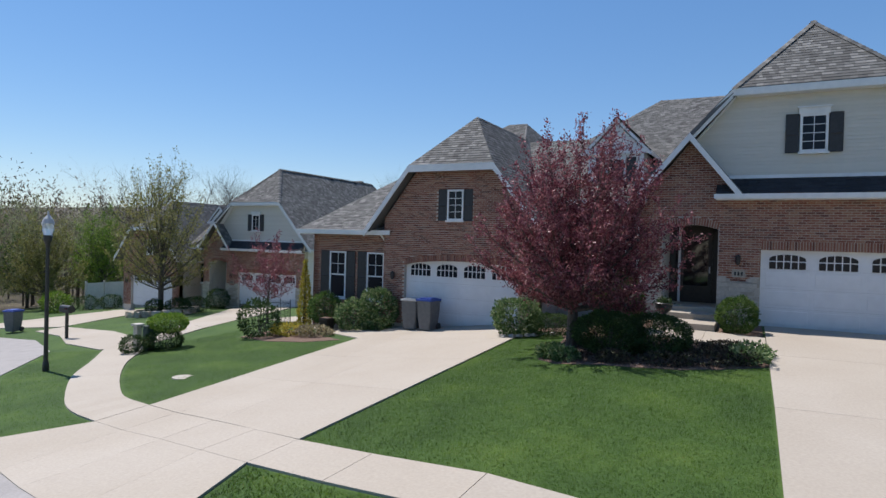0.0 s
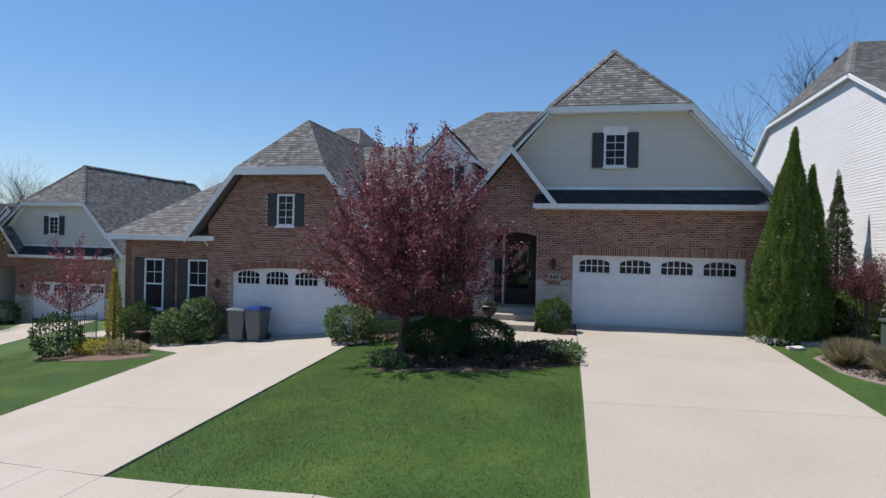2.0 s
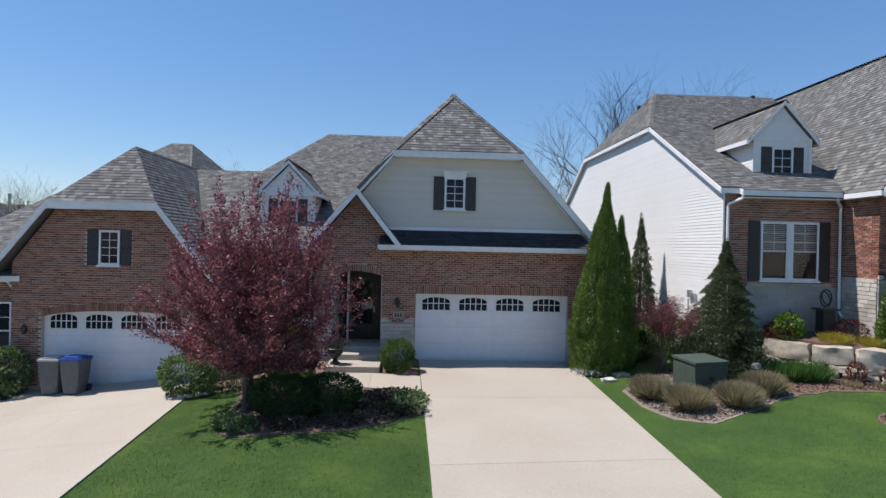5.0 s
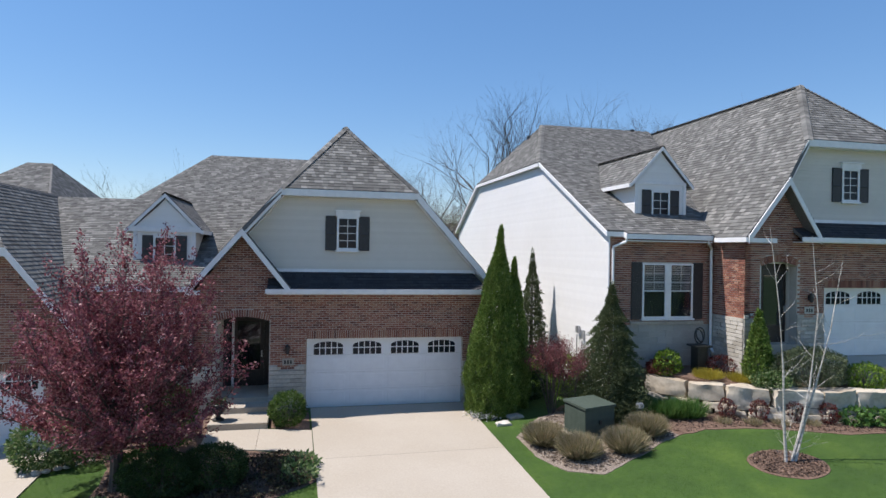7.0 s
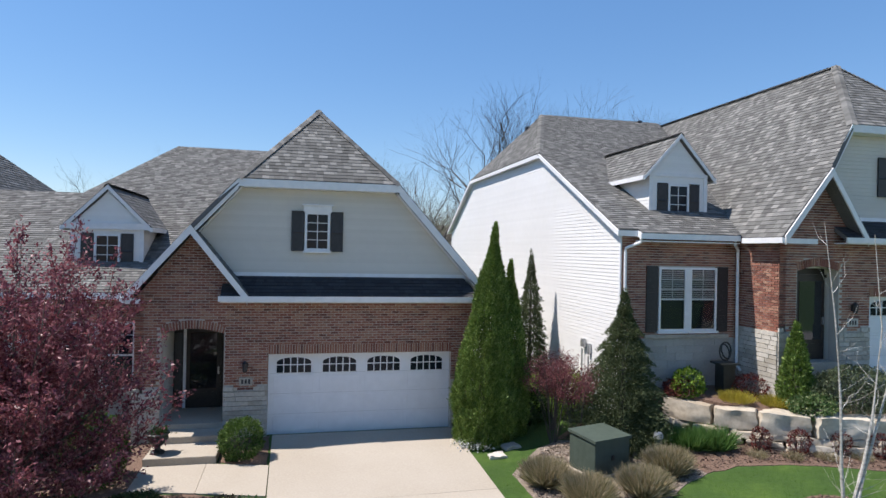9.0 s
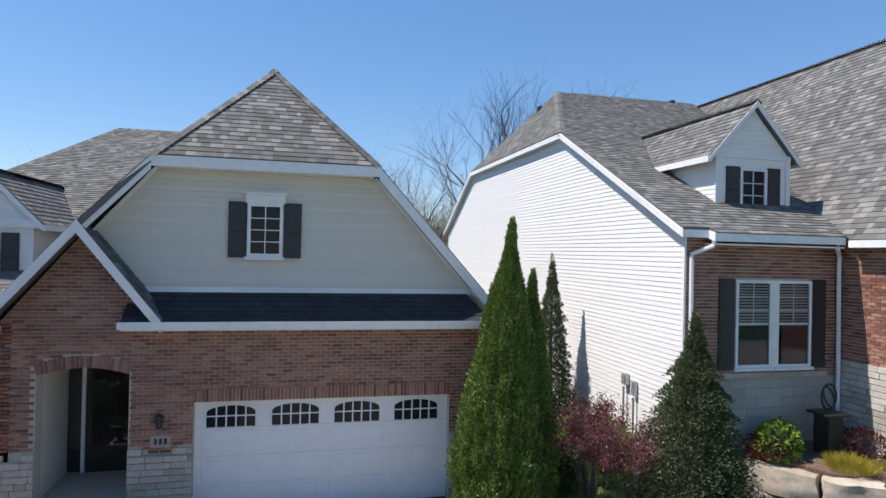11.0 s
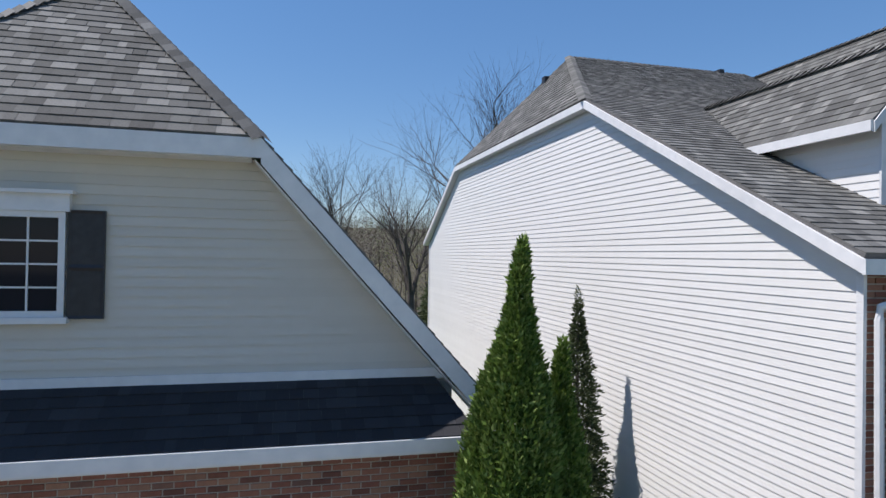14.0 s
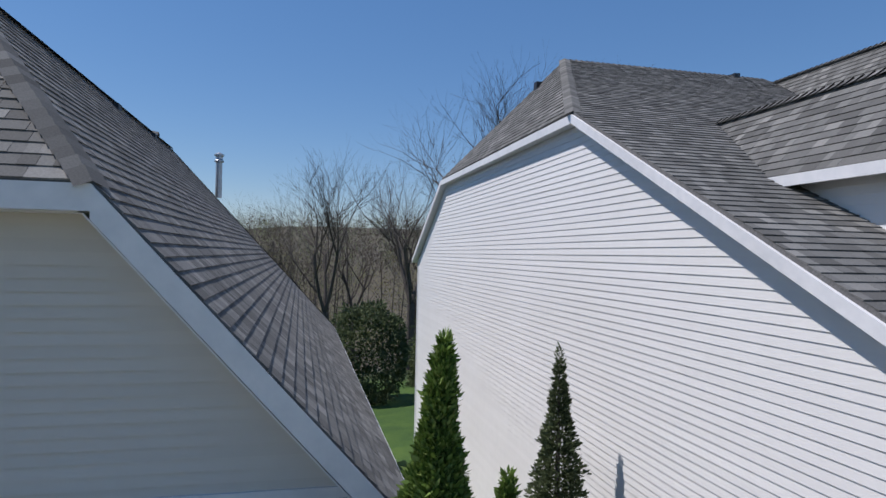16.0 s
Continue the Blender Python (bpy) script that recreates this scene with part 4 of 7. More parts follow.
        boards(h, "gutter", [((-7.02, 19.17, 3.745), (-6.42, 19.17, 3.745), (0, -1, 0)), ((-6.42, 18.94, 3.68), (-6.42, 19.17, 3.745), (-1, 0, 0))], 0.15)
        for p, q in (((19.17, 3.62), (24.87, 6.48)), ((24.87, 6.48), (33.9, 6.48)), ((33.9, 6.48), (38.4, 4.1))):
            wall_prism("soffit", [(-6.98, p[0], p[1]), (-6.98, q[0], q[1]), (-6.83, q[0], q[1]), (-6.83, p[0], p[1])], (0, 0, 0.02), TRIM, h)
        for y0, y1 in ((19.26, 19.37), (38.02, 38.12)):
            box_part("corner_board", (-6.86, y0 + 0.03 if y0 < 30 else y0, -2.4), (-6.82, y1, 3.66 if y0 < 30 else 4.2), TRIM, h)
        for x, y, z0, dx in ((-6.75, 19.24, 0.0, 0.32), (-3.32, 19.24, 0.0, -0.25)):
            bm = bmesh.new()
            add_tube(bm, [(x + dx, y - 0.24, 3.54), (x + dx, y - 0.22, 3.44), (x, y - 0.03, 3.28), (x, y - 0.02, 3.15), (x, y - 0.05, z0 + 0.15), (x, y - 0.2, z0)], [0.042] * 6, 8)
            part("downspout", bm, TRIM, h)
    dx, za, zf = (0.0, 6.58, 5.32) if attached else (0.54, 6.66, 5.40)
    xc = -4.97 + dx
    yd = 20.4
    wall_prism("dormer_wall", [(xc - 0.93, yd, 3.85), (xc + 0.93, yd, 3.85), (xc + 0.93, yd, 5.35), (xc, yd, za - 0.16), (xc - 0.93, yd, 5.35)], (0, 2.2, 0), SIDING, h)
    siding_face((0, yd, 0), (1, 0, 0), (0, 0, 1), [(xc - 0.9, 5.5), (xc + 0.9, 5.5), (xc, za - 0.2)], h)
    for sx in (-1, 1):
        x = xc + sx * 0.93
        if sx < 0:
            siding_face((x, 23.0, 0), (0, -1, 0), (0, 0, 1), [(2.6, 4.2), (2.6, 5.35), (0.3, 5.35)], h)
        else:
            siding_face((x, yd, 0), (0, 1, 0), (0, 0, 1), [(0, 4.2), (0, 5.35), (2.3, 5.35)], h)
        e = xc + sx * 1.16
        roof_face([(xc, 20.3, za), (xc, 24.9, za), (e, 22.5, 5.40), (e, 20.3, 5.40)], h, True, None, 51 + sx, "dormer_roof")
        boards(h, "rake_board", [((xc, 20.32, za), (e, 20.32, 5.38), (0, -1, 0)), ((e, 20.3, 5.40), (e, 22.5, 5.40), (sx, 0, 0))], 0.13)
        box_part("corner_board", (x - 0.09 if sx > 0 else x - 0.02, yd - 0.03, 3.95), (x + 0.02 if sx > 0 else x + 0.09, yd, 5.4), TRIM, h)
    box_part("frieze", (xc - (1.1 if attached else 0.95), yd - (0.1 if attached else 0.035), zf), (xc + (1.1 if attached else 0.95), yd, 5.50), TRIM, h)
    box_part("dormer_apron", (xc - 0.93, yd - 0.05, 3.92), (xc + 0.93, yd, 4.2), TRIM, h)
    window(h, (xc - 0.34, yd, 4.27), (1, 0, 0), 0.68, 0.92, 2, 3, 0, 0.32)
    # ridge caps, vents
    for p, q in (((0.82, 20.2, 9.05), (0.82, 31.2, 9.05)), ((-4.9, 29.9, 9.19), (0.82, 29.9, 9.19)), ((0.82, 20.2, 9.05), (2.96, 17.8, 6.675)), ((0.82, 20.2, 9.05), (xk, 17.8, 6.675)), ((-4.9, 29.9, 9.19), (-6.98, 24.87, 6.66)), ((0.82, 31.2, 9.05), (5.56, 33.3, 3.79)), ((xc, 20.3, za), (xc, 24.9, za))):
        p, q = Vector(p), Vector(q)
        n = int((q - p).length / 0.14)
        d = (q - p) / n
        up = Vector((0, 0, 1))
        side = d.cross(up).normalized()
        verts, faces = [], []
        fall = 0.085 if abs(d.z) < 0.02 else 0.05
        for i in range(n):
            a, b = p + d * i, p + d * (i + 1.15)
            k = len(verts)
            verts += [a - side * 0.13 - up * fall + up * 0.042, a + up * 0.05, a + side * 0.13 - up * fall + up * 0.042, b - side * 0.13 - up * fall + up * 0.012, b + up * 0.018, b + side * 0.13 - up * fall + up * 0.012]
            faces += [(k, k + 1, k + 4, k + 3), (k + 1, k + 2, k + 5, k + 4)]
        me = mesh_from(verts, faces, "ridge_cap")
        hook("ridge_cap", me, SHINGLE, h, kind="stuff")
    bm = bmesh.new()
    add_lathe(bm, [(0.09, 7.6), (0.09, 8.6), (0.13, 8.62), (0.13, 8.66), (0.1, 8.7), (0.1, 8.78), (0.14, 8.8), (0.14, 8.84), (0.02, 8.9)], (2.12, 31.55, 0.12), 12)
    part("flue_pipe", bm, METAL, h, "galvanised flue pipe")
    for x, y in ((0.9, 25.5), (0.9, 28.5)) if attached else ((-5.45, 30.3), (-0.2, 29.8)):
        box_part("roof_vent", (x, y, 8.5), (x + 0.16, y + 0.2, 8.93 if attached else 8.74 if x < -3 else 9.27), SHUTTER, h)
    h.location += Vector(offset)
    return h


def front_room(h, yw, f0):
    """The brick room with two tall windows beside the arched garage, under its own hipped roof."""
    wall_prism("wall", [(-16.2, yw, f0 - 0.8), (-12.6, yw, f0 - 0.8), (-12.6, yw, 2.4), (-16.2, yw, 2.4)], (0, 0.25, 0), MORTAR, h)
    brick_front(h, yw, [(-16.2, f0 - 0.5), (-12.6, f0 - 0.5), (-12.6, 2.4), (-16.2, 2.4)], lambda u, v: (-15.4 < u < -14.6 or -13.65 < u < -12.85) and -0.2 < v < 1.64, None, 63)
    wall_prism("wall", [(-16.2, yw, f0 - 1), (-16.2, 37, -3.5), (-16.2, 37, 2.5), (-16.2, yw, 2.5)], (0.25, 0, 0), SIDING, h)
    for x in (-15.38, -13.63):
        window(h, (x, yw, -0.16), (1, 0, 0), 0.78, 1.8, 2, 4, 0, 0.4, True)
    roof_face([(-16.6, 17.4, 2.45), (-12.75, 17.4, 2.45), (-9.82, 19.6, 3.541), (-9.82, 25.2, 6.318), (-11.6, 29.5, 8.45), (-12.6, 29.5, 8.45)], h, True, None, 74)
    roof_face([(-16.6, 17.4, 2.45), (-12.6, 29.5, 8.45), (-16.6, 38.0, 2.45)], h, True, None, 75)
    boards(h, "fascia", [((-16.62, 17.4, 2.47), (-12.3, 17.4, 2.47), (0, -1, 0)), ((-16.6, 17.4, 2.47), (-16.6, 38, 2.47), (-1, 0, 0))], 0.16)
    box_part("soffit", (-16.6, 17.4, 2.29), (-12.6, 17.97, 2.31), TRIM, h)
    bm = bmesh.new()
    add_tube(bm, [(-12.75, 17.5, 2.3), (-12.7, 17.7, 2.1), (-12.72, 17.88, 1.9), (-12.72, 17.88, f0)], [0.04] * 4, 8)
    part("downspout", bm, TRIM, h)


def house_l(offset=(0, 0, 0), near=False, wing=True):
    """The attached brick neighbour: an arched garage door under a clipped brick gable."""
    h = thing("house", (-9.8, 17.5, -0.85), "brick house with clipped gable and arched garage door", "house")
    yf, f0, xc = 17.5, -0.85, -9.82
    gl, gr = -11.72, -7.38
    side, rise = f0 + 2.02, 0.28
    top = lambda x: side + rise * math.sqrt(max(0, 1 - ((x - (gl + gr) / 2) / ((gr - gl) / 2 * 1.04)) ** 2))
    arc = [(gr - (gr - gl) * k / 20, yf, top(gr - (gr - gl) * k / 20)) for k in range(21)]
    wall_prism("wall", [(-12.6, yf, f0 - 0.6), (-12.6, yf, 2.9), (-11.3, yf, 4.6), (-8.34, yf, 4.6), (-6.65, yf, 2.6), (-6.65, yf, f0 - 0.6), (gr, yf, f0 - 0.6)] + arc + [(gl, yf, f0 - 0.6)], (0, 0.3, 0), MORTAR, h)
    skip = lambda u, v: gl < u < gr and v < top(u) + 0.22
    brick_front(h, yf, [(-12.6, f0), (-6.65, f0), (-6.65, 2.5), (-12.6, 2.5)], skip, (lambda u, v: v > 1.4) if near else None, 61, [(gl, gr, -9, side)])
    brick_front(h, yf, [(-12.6, 2.5), (-6.65, 2.5), (-6.65, 2.6), (-8.34, 4.6), (-11.3, 4.6), (-12.6, 2.9)], lambda u, v: -10.42 < u < -9.1 and 2.82 < v < 3.95, None, 62)
    soldiers(h, gl, gr, yf, 0, 0.22, lambda x: (top(x), 9 * (x - (gl + gr) / 2) / 2.1))
    garage_door(h, gl + 0.005, gr - 0.005, 17.66, f0, 2.3, 0.28)
    window(h, (-10.04, yf, 2.86), (1, 0, 0), 0.62, 1.05, 2, 4, 0, 0.32)
    wall_prism("wall", [(-6.65, yf, f0 - 0.6), (-6.65, 19.7, f0 - 0.6), (-6.65, 19.7, 2.6), (-6.65, yf, 2.6)], (-0.25, 0, 0), MORTAR, h)
    # front room
    yw = 17.95
    if wing:
        front_room(h, yw, f0)
    E1 = (-6.42, 17.1, 2.48)
    roof_face([(xc, 19.3, 6.75), (-11.42, 17.1, 4.75), (-8.22, 17.1, 4.75)], h, True, None, 71)
    roof_face([(xc, 19.3, 6.75), (-8.22, 17.1, 4.75), E1, (-6.42, 24.0, 2.48), (xc, 25.9, 6.75)], h, True, None, 72)
    roof_face([(xc, 19.3, 6.75), (xc, 25.9, 6.75), (-13.22, 19.0, 2.48), (-13.22, 17.1, 2.48), (-11.42, 17.1, 4.75)], h, True, None, 73)
    roof_face([(-11.6, 29.5, 8.45), (-10.1, 25.2, 6.70), (-10.1, 33.8, 6.70)], h, True, None, 76)
    roof_face([(-6.95, 18.85, 3.62), (-6.95, 24.9, 6.66), (-10.4, 24.9, 6.66), (-10.4, 18.85, 3.62)], h, True, None, 77)
    boards(h, "rake_board", [((-11.42, 17.12, 4.76), (-8.22, 17.12, 4.76), (0, -1, 0)), ((-8.22, 17.12, 4.76), (-6.40, 17.12, 2.47), (0, -1, 0)), ((-11.42, 17.12, 4.76), (-13.24, 17.12, 2.47), (0, -1, 0))], 0.24)
    boards(h, "fascia", [((-6.42, 17.1, 2.47), (-6.42, 24.0, 2.47), (1, 0, 0))], 0.16)
    bm = bmesh.new()
    add_lathe(bm, [(0.02, 0.26), (0.075, 0.2), (0.07, 0.17), (0.055, 0.0), (0.03, -0.03)], (-12.15, yf - 0.12, 0.75), 8)
    add_box(bm, (-12.18, yf - 0.06, 0.78), (-12.12, yf, 0.95))
    part("wall_lantern", bm, SHUTTER, h, "black wall lantern")
    h.location += Vector(offset)
    return h


house_main = house_a("brick house with cream siding gable and white garage", (0, 0, 0), True, True)
house_left = house_l()
house_right = house_a("brick house with long white siding wall and dormer", (15.5, -3.2, 1.8), False, False)
house_far = house_a("distant brick house with pale siding gable", (-30.3, 10.2, -2.36), False, True)
house_far_left = house_l((-29.2, 10.2, -2.2), False, False)


# ---- plants ----
def leaf_mesh(name, pts, size, rnd, up=0.0, aspect=0.5, dirs=None, jitter=0.4):
    """Small pointed leaves, each a folded diamond, at the given points."""
    pts = np.asarray(pts, float)
    n = len(pts)
    a = rnd.normal(size=(n, 3)) if dirs is None else np.asarray(dirs, float) + rnd.normal(size=(n, 3)) * jitter
    a[:, 2] += up
    a /= np.linalg.norm(a, axis=1)[:, None] + 1e-9
    b = np.cross(a, rnd.normal(size=(n, 3)))
    b /= np.linalg.norm(b, axis=1)[:, None] + 1e-9
    s = (size * (0.6 + 0.8 * rnd.random(n)))[:, None]
    v = np.empty((n, 4, 3))
    v[:, 0] = pts
    v[:, 1] = pts + a * s * 0.5 + b * s * aspect * 0.5
    v[:, 2] = pts + a * s
    v[:, 3] = pts + a * s * 0.5 - b * s * aspect * 0.5
    me = bpy.data.meshes.new(name)
    me.vertices.add(4 * n)
    me.vertices.foreach_set("co", v.ravel())
    me.loops.add(4 * n)
    me.loops.foreach_set("vertex_index", np.arange(4 * n, dtype=np.int32))
    me.polygons.add(n)
    me.polygons.foreach_set("loop_start", np.arange(n, dtype=np.int32) * 4)
    me.polygons.foreach_set("loop_total", np.full(n, 4, dtype=np.int32))
    me.update(calc_edges=True)
    return me


def grow(rnd, bm, p, d, length, r, level, spread, pull, tips, kids=3, sides=6, keep=0.67):
    """A limb that bends, tapers and forks; its end points are gathered in tips."""
    pts, rad = [Vector(p)], [r]
    steps = 3
    for i in range(steps):
        d = (d + Vector((rnd.uniform(-1, 1), rnd.uniform(-1, 1), rnd.uniform(-1, 1))) * 0.16 + Vector((0, 0, pull))).normalized()
        pts.append(pts[-1] + d * length / steps)
        rad.append(r * (1 - 0.42 * (i + 1) / steps))
    add_tube(bm, pts, rad, sides)
    if level == 0:
        tips.extend(pts[1:])
        return
    if level <= 2:
        tips.extend(pts[2:])
    for k in range(kids):
        q = pts[rnd.choice((1, 2, 3)) if k else 3]
        side = Vector((rnd.uniform(-1, 1), rnd.uniform(-1, 1), rnd.uniform(-0.5, 1))).normalized()
        grow(rnd, bm, q, (d + side * spread).normalized(), length * rnd.uniform(0.6, 0.85), rad[-1] * keep * rnd.uniform(0.82, 1.18), level - 1, spread, pull, tips, kids, max(3, sides - 1), keep)


def tree(name, label, at, height, trunk, r, stems, level, spread, pull, leaf, leaf_mat, count, cloud, seed, kids=3, lean=0.35, bark=None, keep=0.67, fill=None):
    """A tapered trunk, forking limbs and a crown of separate leaves."""
    rnd = random.Random(seed)
    nr = np.random.default_rng(seed)
    at = Vector((at[0], at[1], ground(at[0], at[1]) - 0.05 if len(at) < 3 else at[2]))
    t = thing(name, at, label, "tree")
    bm = bmesh.new()
    fork = at + Vector((rnd.uniform(-0.05, 0.05), rnd.uniform(-0.05, 0.05), trunk))
    add_tube(bm, [at, at + Vector((0, 0, 0.12)), at + (fork - at) * 0.55 + Vector((0.02, -0.02, 0)), fork], [r * 1.5, r * 1.05, r * 0.95, r * 0.85], 10)
    tips = []
    for k in range(stems):
        a = 2 * math.pi * (k + rnd.random() * 0.5) / stems
        d = Vector((math.cos(a) * lean, math.sin(a) * lean, 1)).normalized()
        grow(rnd, bm, fork - Vector((0, 0, 0.1 * rnd.random())), d, (height - trunk) * 0.42, r * 0.55, level, spread, pull, tips, kids, 6, keep)
    part("trunk", bm, bark or BARK, t)
    if count:
        tp = np.array([tuple(p) for p in tips])
        pts = tp[nr.integers(0, len(tp), count)] + nr.normal(size=(count, 3)) * cloud
        if fill:
            u = nr.normal(size=(fill[0], 3))
            u *= (nr.random(fill[0]) ** 0.33 / np.linalg.norm(u, axis=1))[:, None]
            pts = np.concatenate([pts, u * np.array(fill[2]) + np.array((at.x, at.y, at.z + fill[1]))])
        hook("crown", leaf_mesh("crown", pts, leaf, nr), leaf_mat, t)
    return t


def plume_tree(name, label, at, height, clear, r, envelope, limbs, shoots, leaves, leaf, mat, seed, bark=None, lean=(0.0, 0.0)):
    """A short trunk whose limbs sweep up to the edge of the crown and carry leafy side shoots; envelope gives the radius at each height."""
    rnd = random.Random(seed)
    nr = np.random.default_rng(seed)
    at = Vector((at[0], at[1], ground(*at) - 0.05))
    t = thing(name, at, label, "tree")
    bm = bmesh.new()
    top = at + Vector((0.05, -0.03, height * 0.62))
    add_tube(bm, [at, at + Vector((0, 0, 0.15)), at + Vector((0.02, 0.0, clear)), at + Vector((0.06, 0.02, height * 0.4)), top], [r * 1.45, r * 1.1, r, r * 0.55, r * 0.2], 10)

    def radius(z):
        for (z0, r0), (z1, r1) in zip(envelope, envelope[1:]):
            if z0 <= z <= z1:
                return r0 + (r1 - r0) * (z - z0) / (z1 - z0)
        return 0.1

    pts, dirs = [], []
    for k in range(limbs):
        f = (k + 0.5) / limbs
        z1 = envelope[0][0] + (height - envelope[0][0]) * f ** 0.85 * rnd.uniform(0.93, 1.03)
        z1 = min(z1, height)
        a = k * 2.399 + rnd.uniform(-0.4, 0.4)
        q = radius(z1) * rnd.uniform(0.72, 1.06)
        z0 = clear + (min(z1 * 0.55, height * 0.5) - clear) * rnd.uniform(0.35, 0.9) if z1 > clear * 1.4 else clear * rnd.uniform(0.85, 1.0)
        p0 = at + Vector((0, 0, z0))
        p3 = at + Vector((q * math.cos(a) + lean[0] * z1 / height, q * math.sin(a) + lean[1] * z1 / height, z1))
        mid = p0.lerp(p3, 0.5) + Vector((math.cos(a), math.sin(a), 0)) * 0.12 * q + Vector((rnd.uniform(-0.1, 0.1), rnd.uniform(-0.1, 0.1), -0.06 * (z1 - z0)))
        curve = [p0 * (1 - s) ** 2 + mid * 2 * s * (1 - s) + p3 * s * s for s in [i / 6 for i in range(7)]]
        rr = r * 0.36 * (0.6 + 0.4 * (1 - f))
        add_tube(bm, curve, [rr * (1 - 0.14 * i) for i in range(7)], 5)
        axis = (curve[-1] - curve[-3]).normalized()
        for j in range(shoots):
            s = 0.22 + 0.78 * (j + rnd.random()) / shoots
            i = min(5, int(s * 6))
            b = curve[i].lerp(curve[i + 1], s * 6 - i)
            d = (axis * 0.7 + Vector((0, 0, 0.45)) + Vector((rnd.uniform(-1, 1), rnd.uniform(-1, 1), rnd.uniform(-0.6, 0.6)))).normalized()
            if j == shoots - 1:
                b, d = p3, (axis + Vector((0, 0, 0.9))).normalized()
            n = height * rnd.uniform(0.08, 0.17)
            e = b + d * n
            add_tube(bm, [b, b.lerp(e, 0.5) + Vector((0, 0, 0.02)), e], [rr * 0.3, rr * 0.2, rr * 0.08], 3)
            for _ in range(leaves):
                w = rnd.random() ** 0.8
                pts.append(tuple(b.lerp(e, w * 1.03)))
                dirs.append(tuple(d * 0.5))
    part("trunk", bm, bark or BARK, t)
    p = np.array(pts) + nr.normal(size=(len(pts), 3)) * leaf * 0.75
    hook("crown", leaf_mesh("crown", p, leaf, nr, dirs=dirs, jitter=0.6), mat, t)
    return t


def shrub(name, label, at, rx, ry, rz, leaf, mat, count, seed, shape="round", group="", lift=0.0, category="shrub"):
    """A clipped or loose bush: twigs, and leaves thickest near the skin."""
    nr = np.random.default_rng(seed)
    z0 = ground(at[0], at[1]) + lift if len(at) < 3 else at[2]
    t = thing(name, (at[0], at[1], z0), label, category, group)
    u = nr.normal(size=(count, 3))
    u /= np.linalg.norm(u, axis=1)[:, None]
    lump = np.array([noise.noise(Vector(p * 2.3) + Vector((seed, 0, 0))) for p in u])
    rad = (0.72 + 0.28 * nr.random(count) ** 0.5) * (1 + 0.22 * lump * (1 if shape != "clipped" else 0.3))
    p = u * rad[:, None] * np.array((rx, ry, rz))
    if shape == "clipped":
        p[:, 2] = np.clip(p[:, 2], -rz * 0.92, rz * 0.8) + nr.normal(size=count) * 0.015
    p += np.array((at[0], at[1], z0 + rz * 0.95))
    bm = bmesh.new()
    rnd = random.Random(seed)
    for k in range(9):
        a, e = rnd.random() * 6.28, rnd.uniform(0.4, 0.8)
        q = Vector((at[0] + rx * e * math.cos(a), at[1] + ry * e * math.sin(a), z0 + rz * rnd.uniform(0.9, 1.6)))
        b = Vector((at[0] + 0.05 * math.cos(a), at[1] + 0.05 * math.sin(a), z0 - 0.03))
        add_tube(bm, [b, (b + q) / 2 + Vector((0, 0, 0.05)), q], [0.014, 0.01, 0.005], 4)
    part("twigs", bm, BARK, t)
    hook("foliage", leaf_mesh("foliage", p, leaf, nr, dirs=u, jitter=0.7), mat, t)
    return t


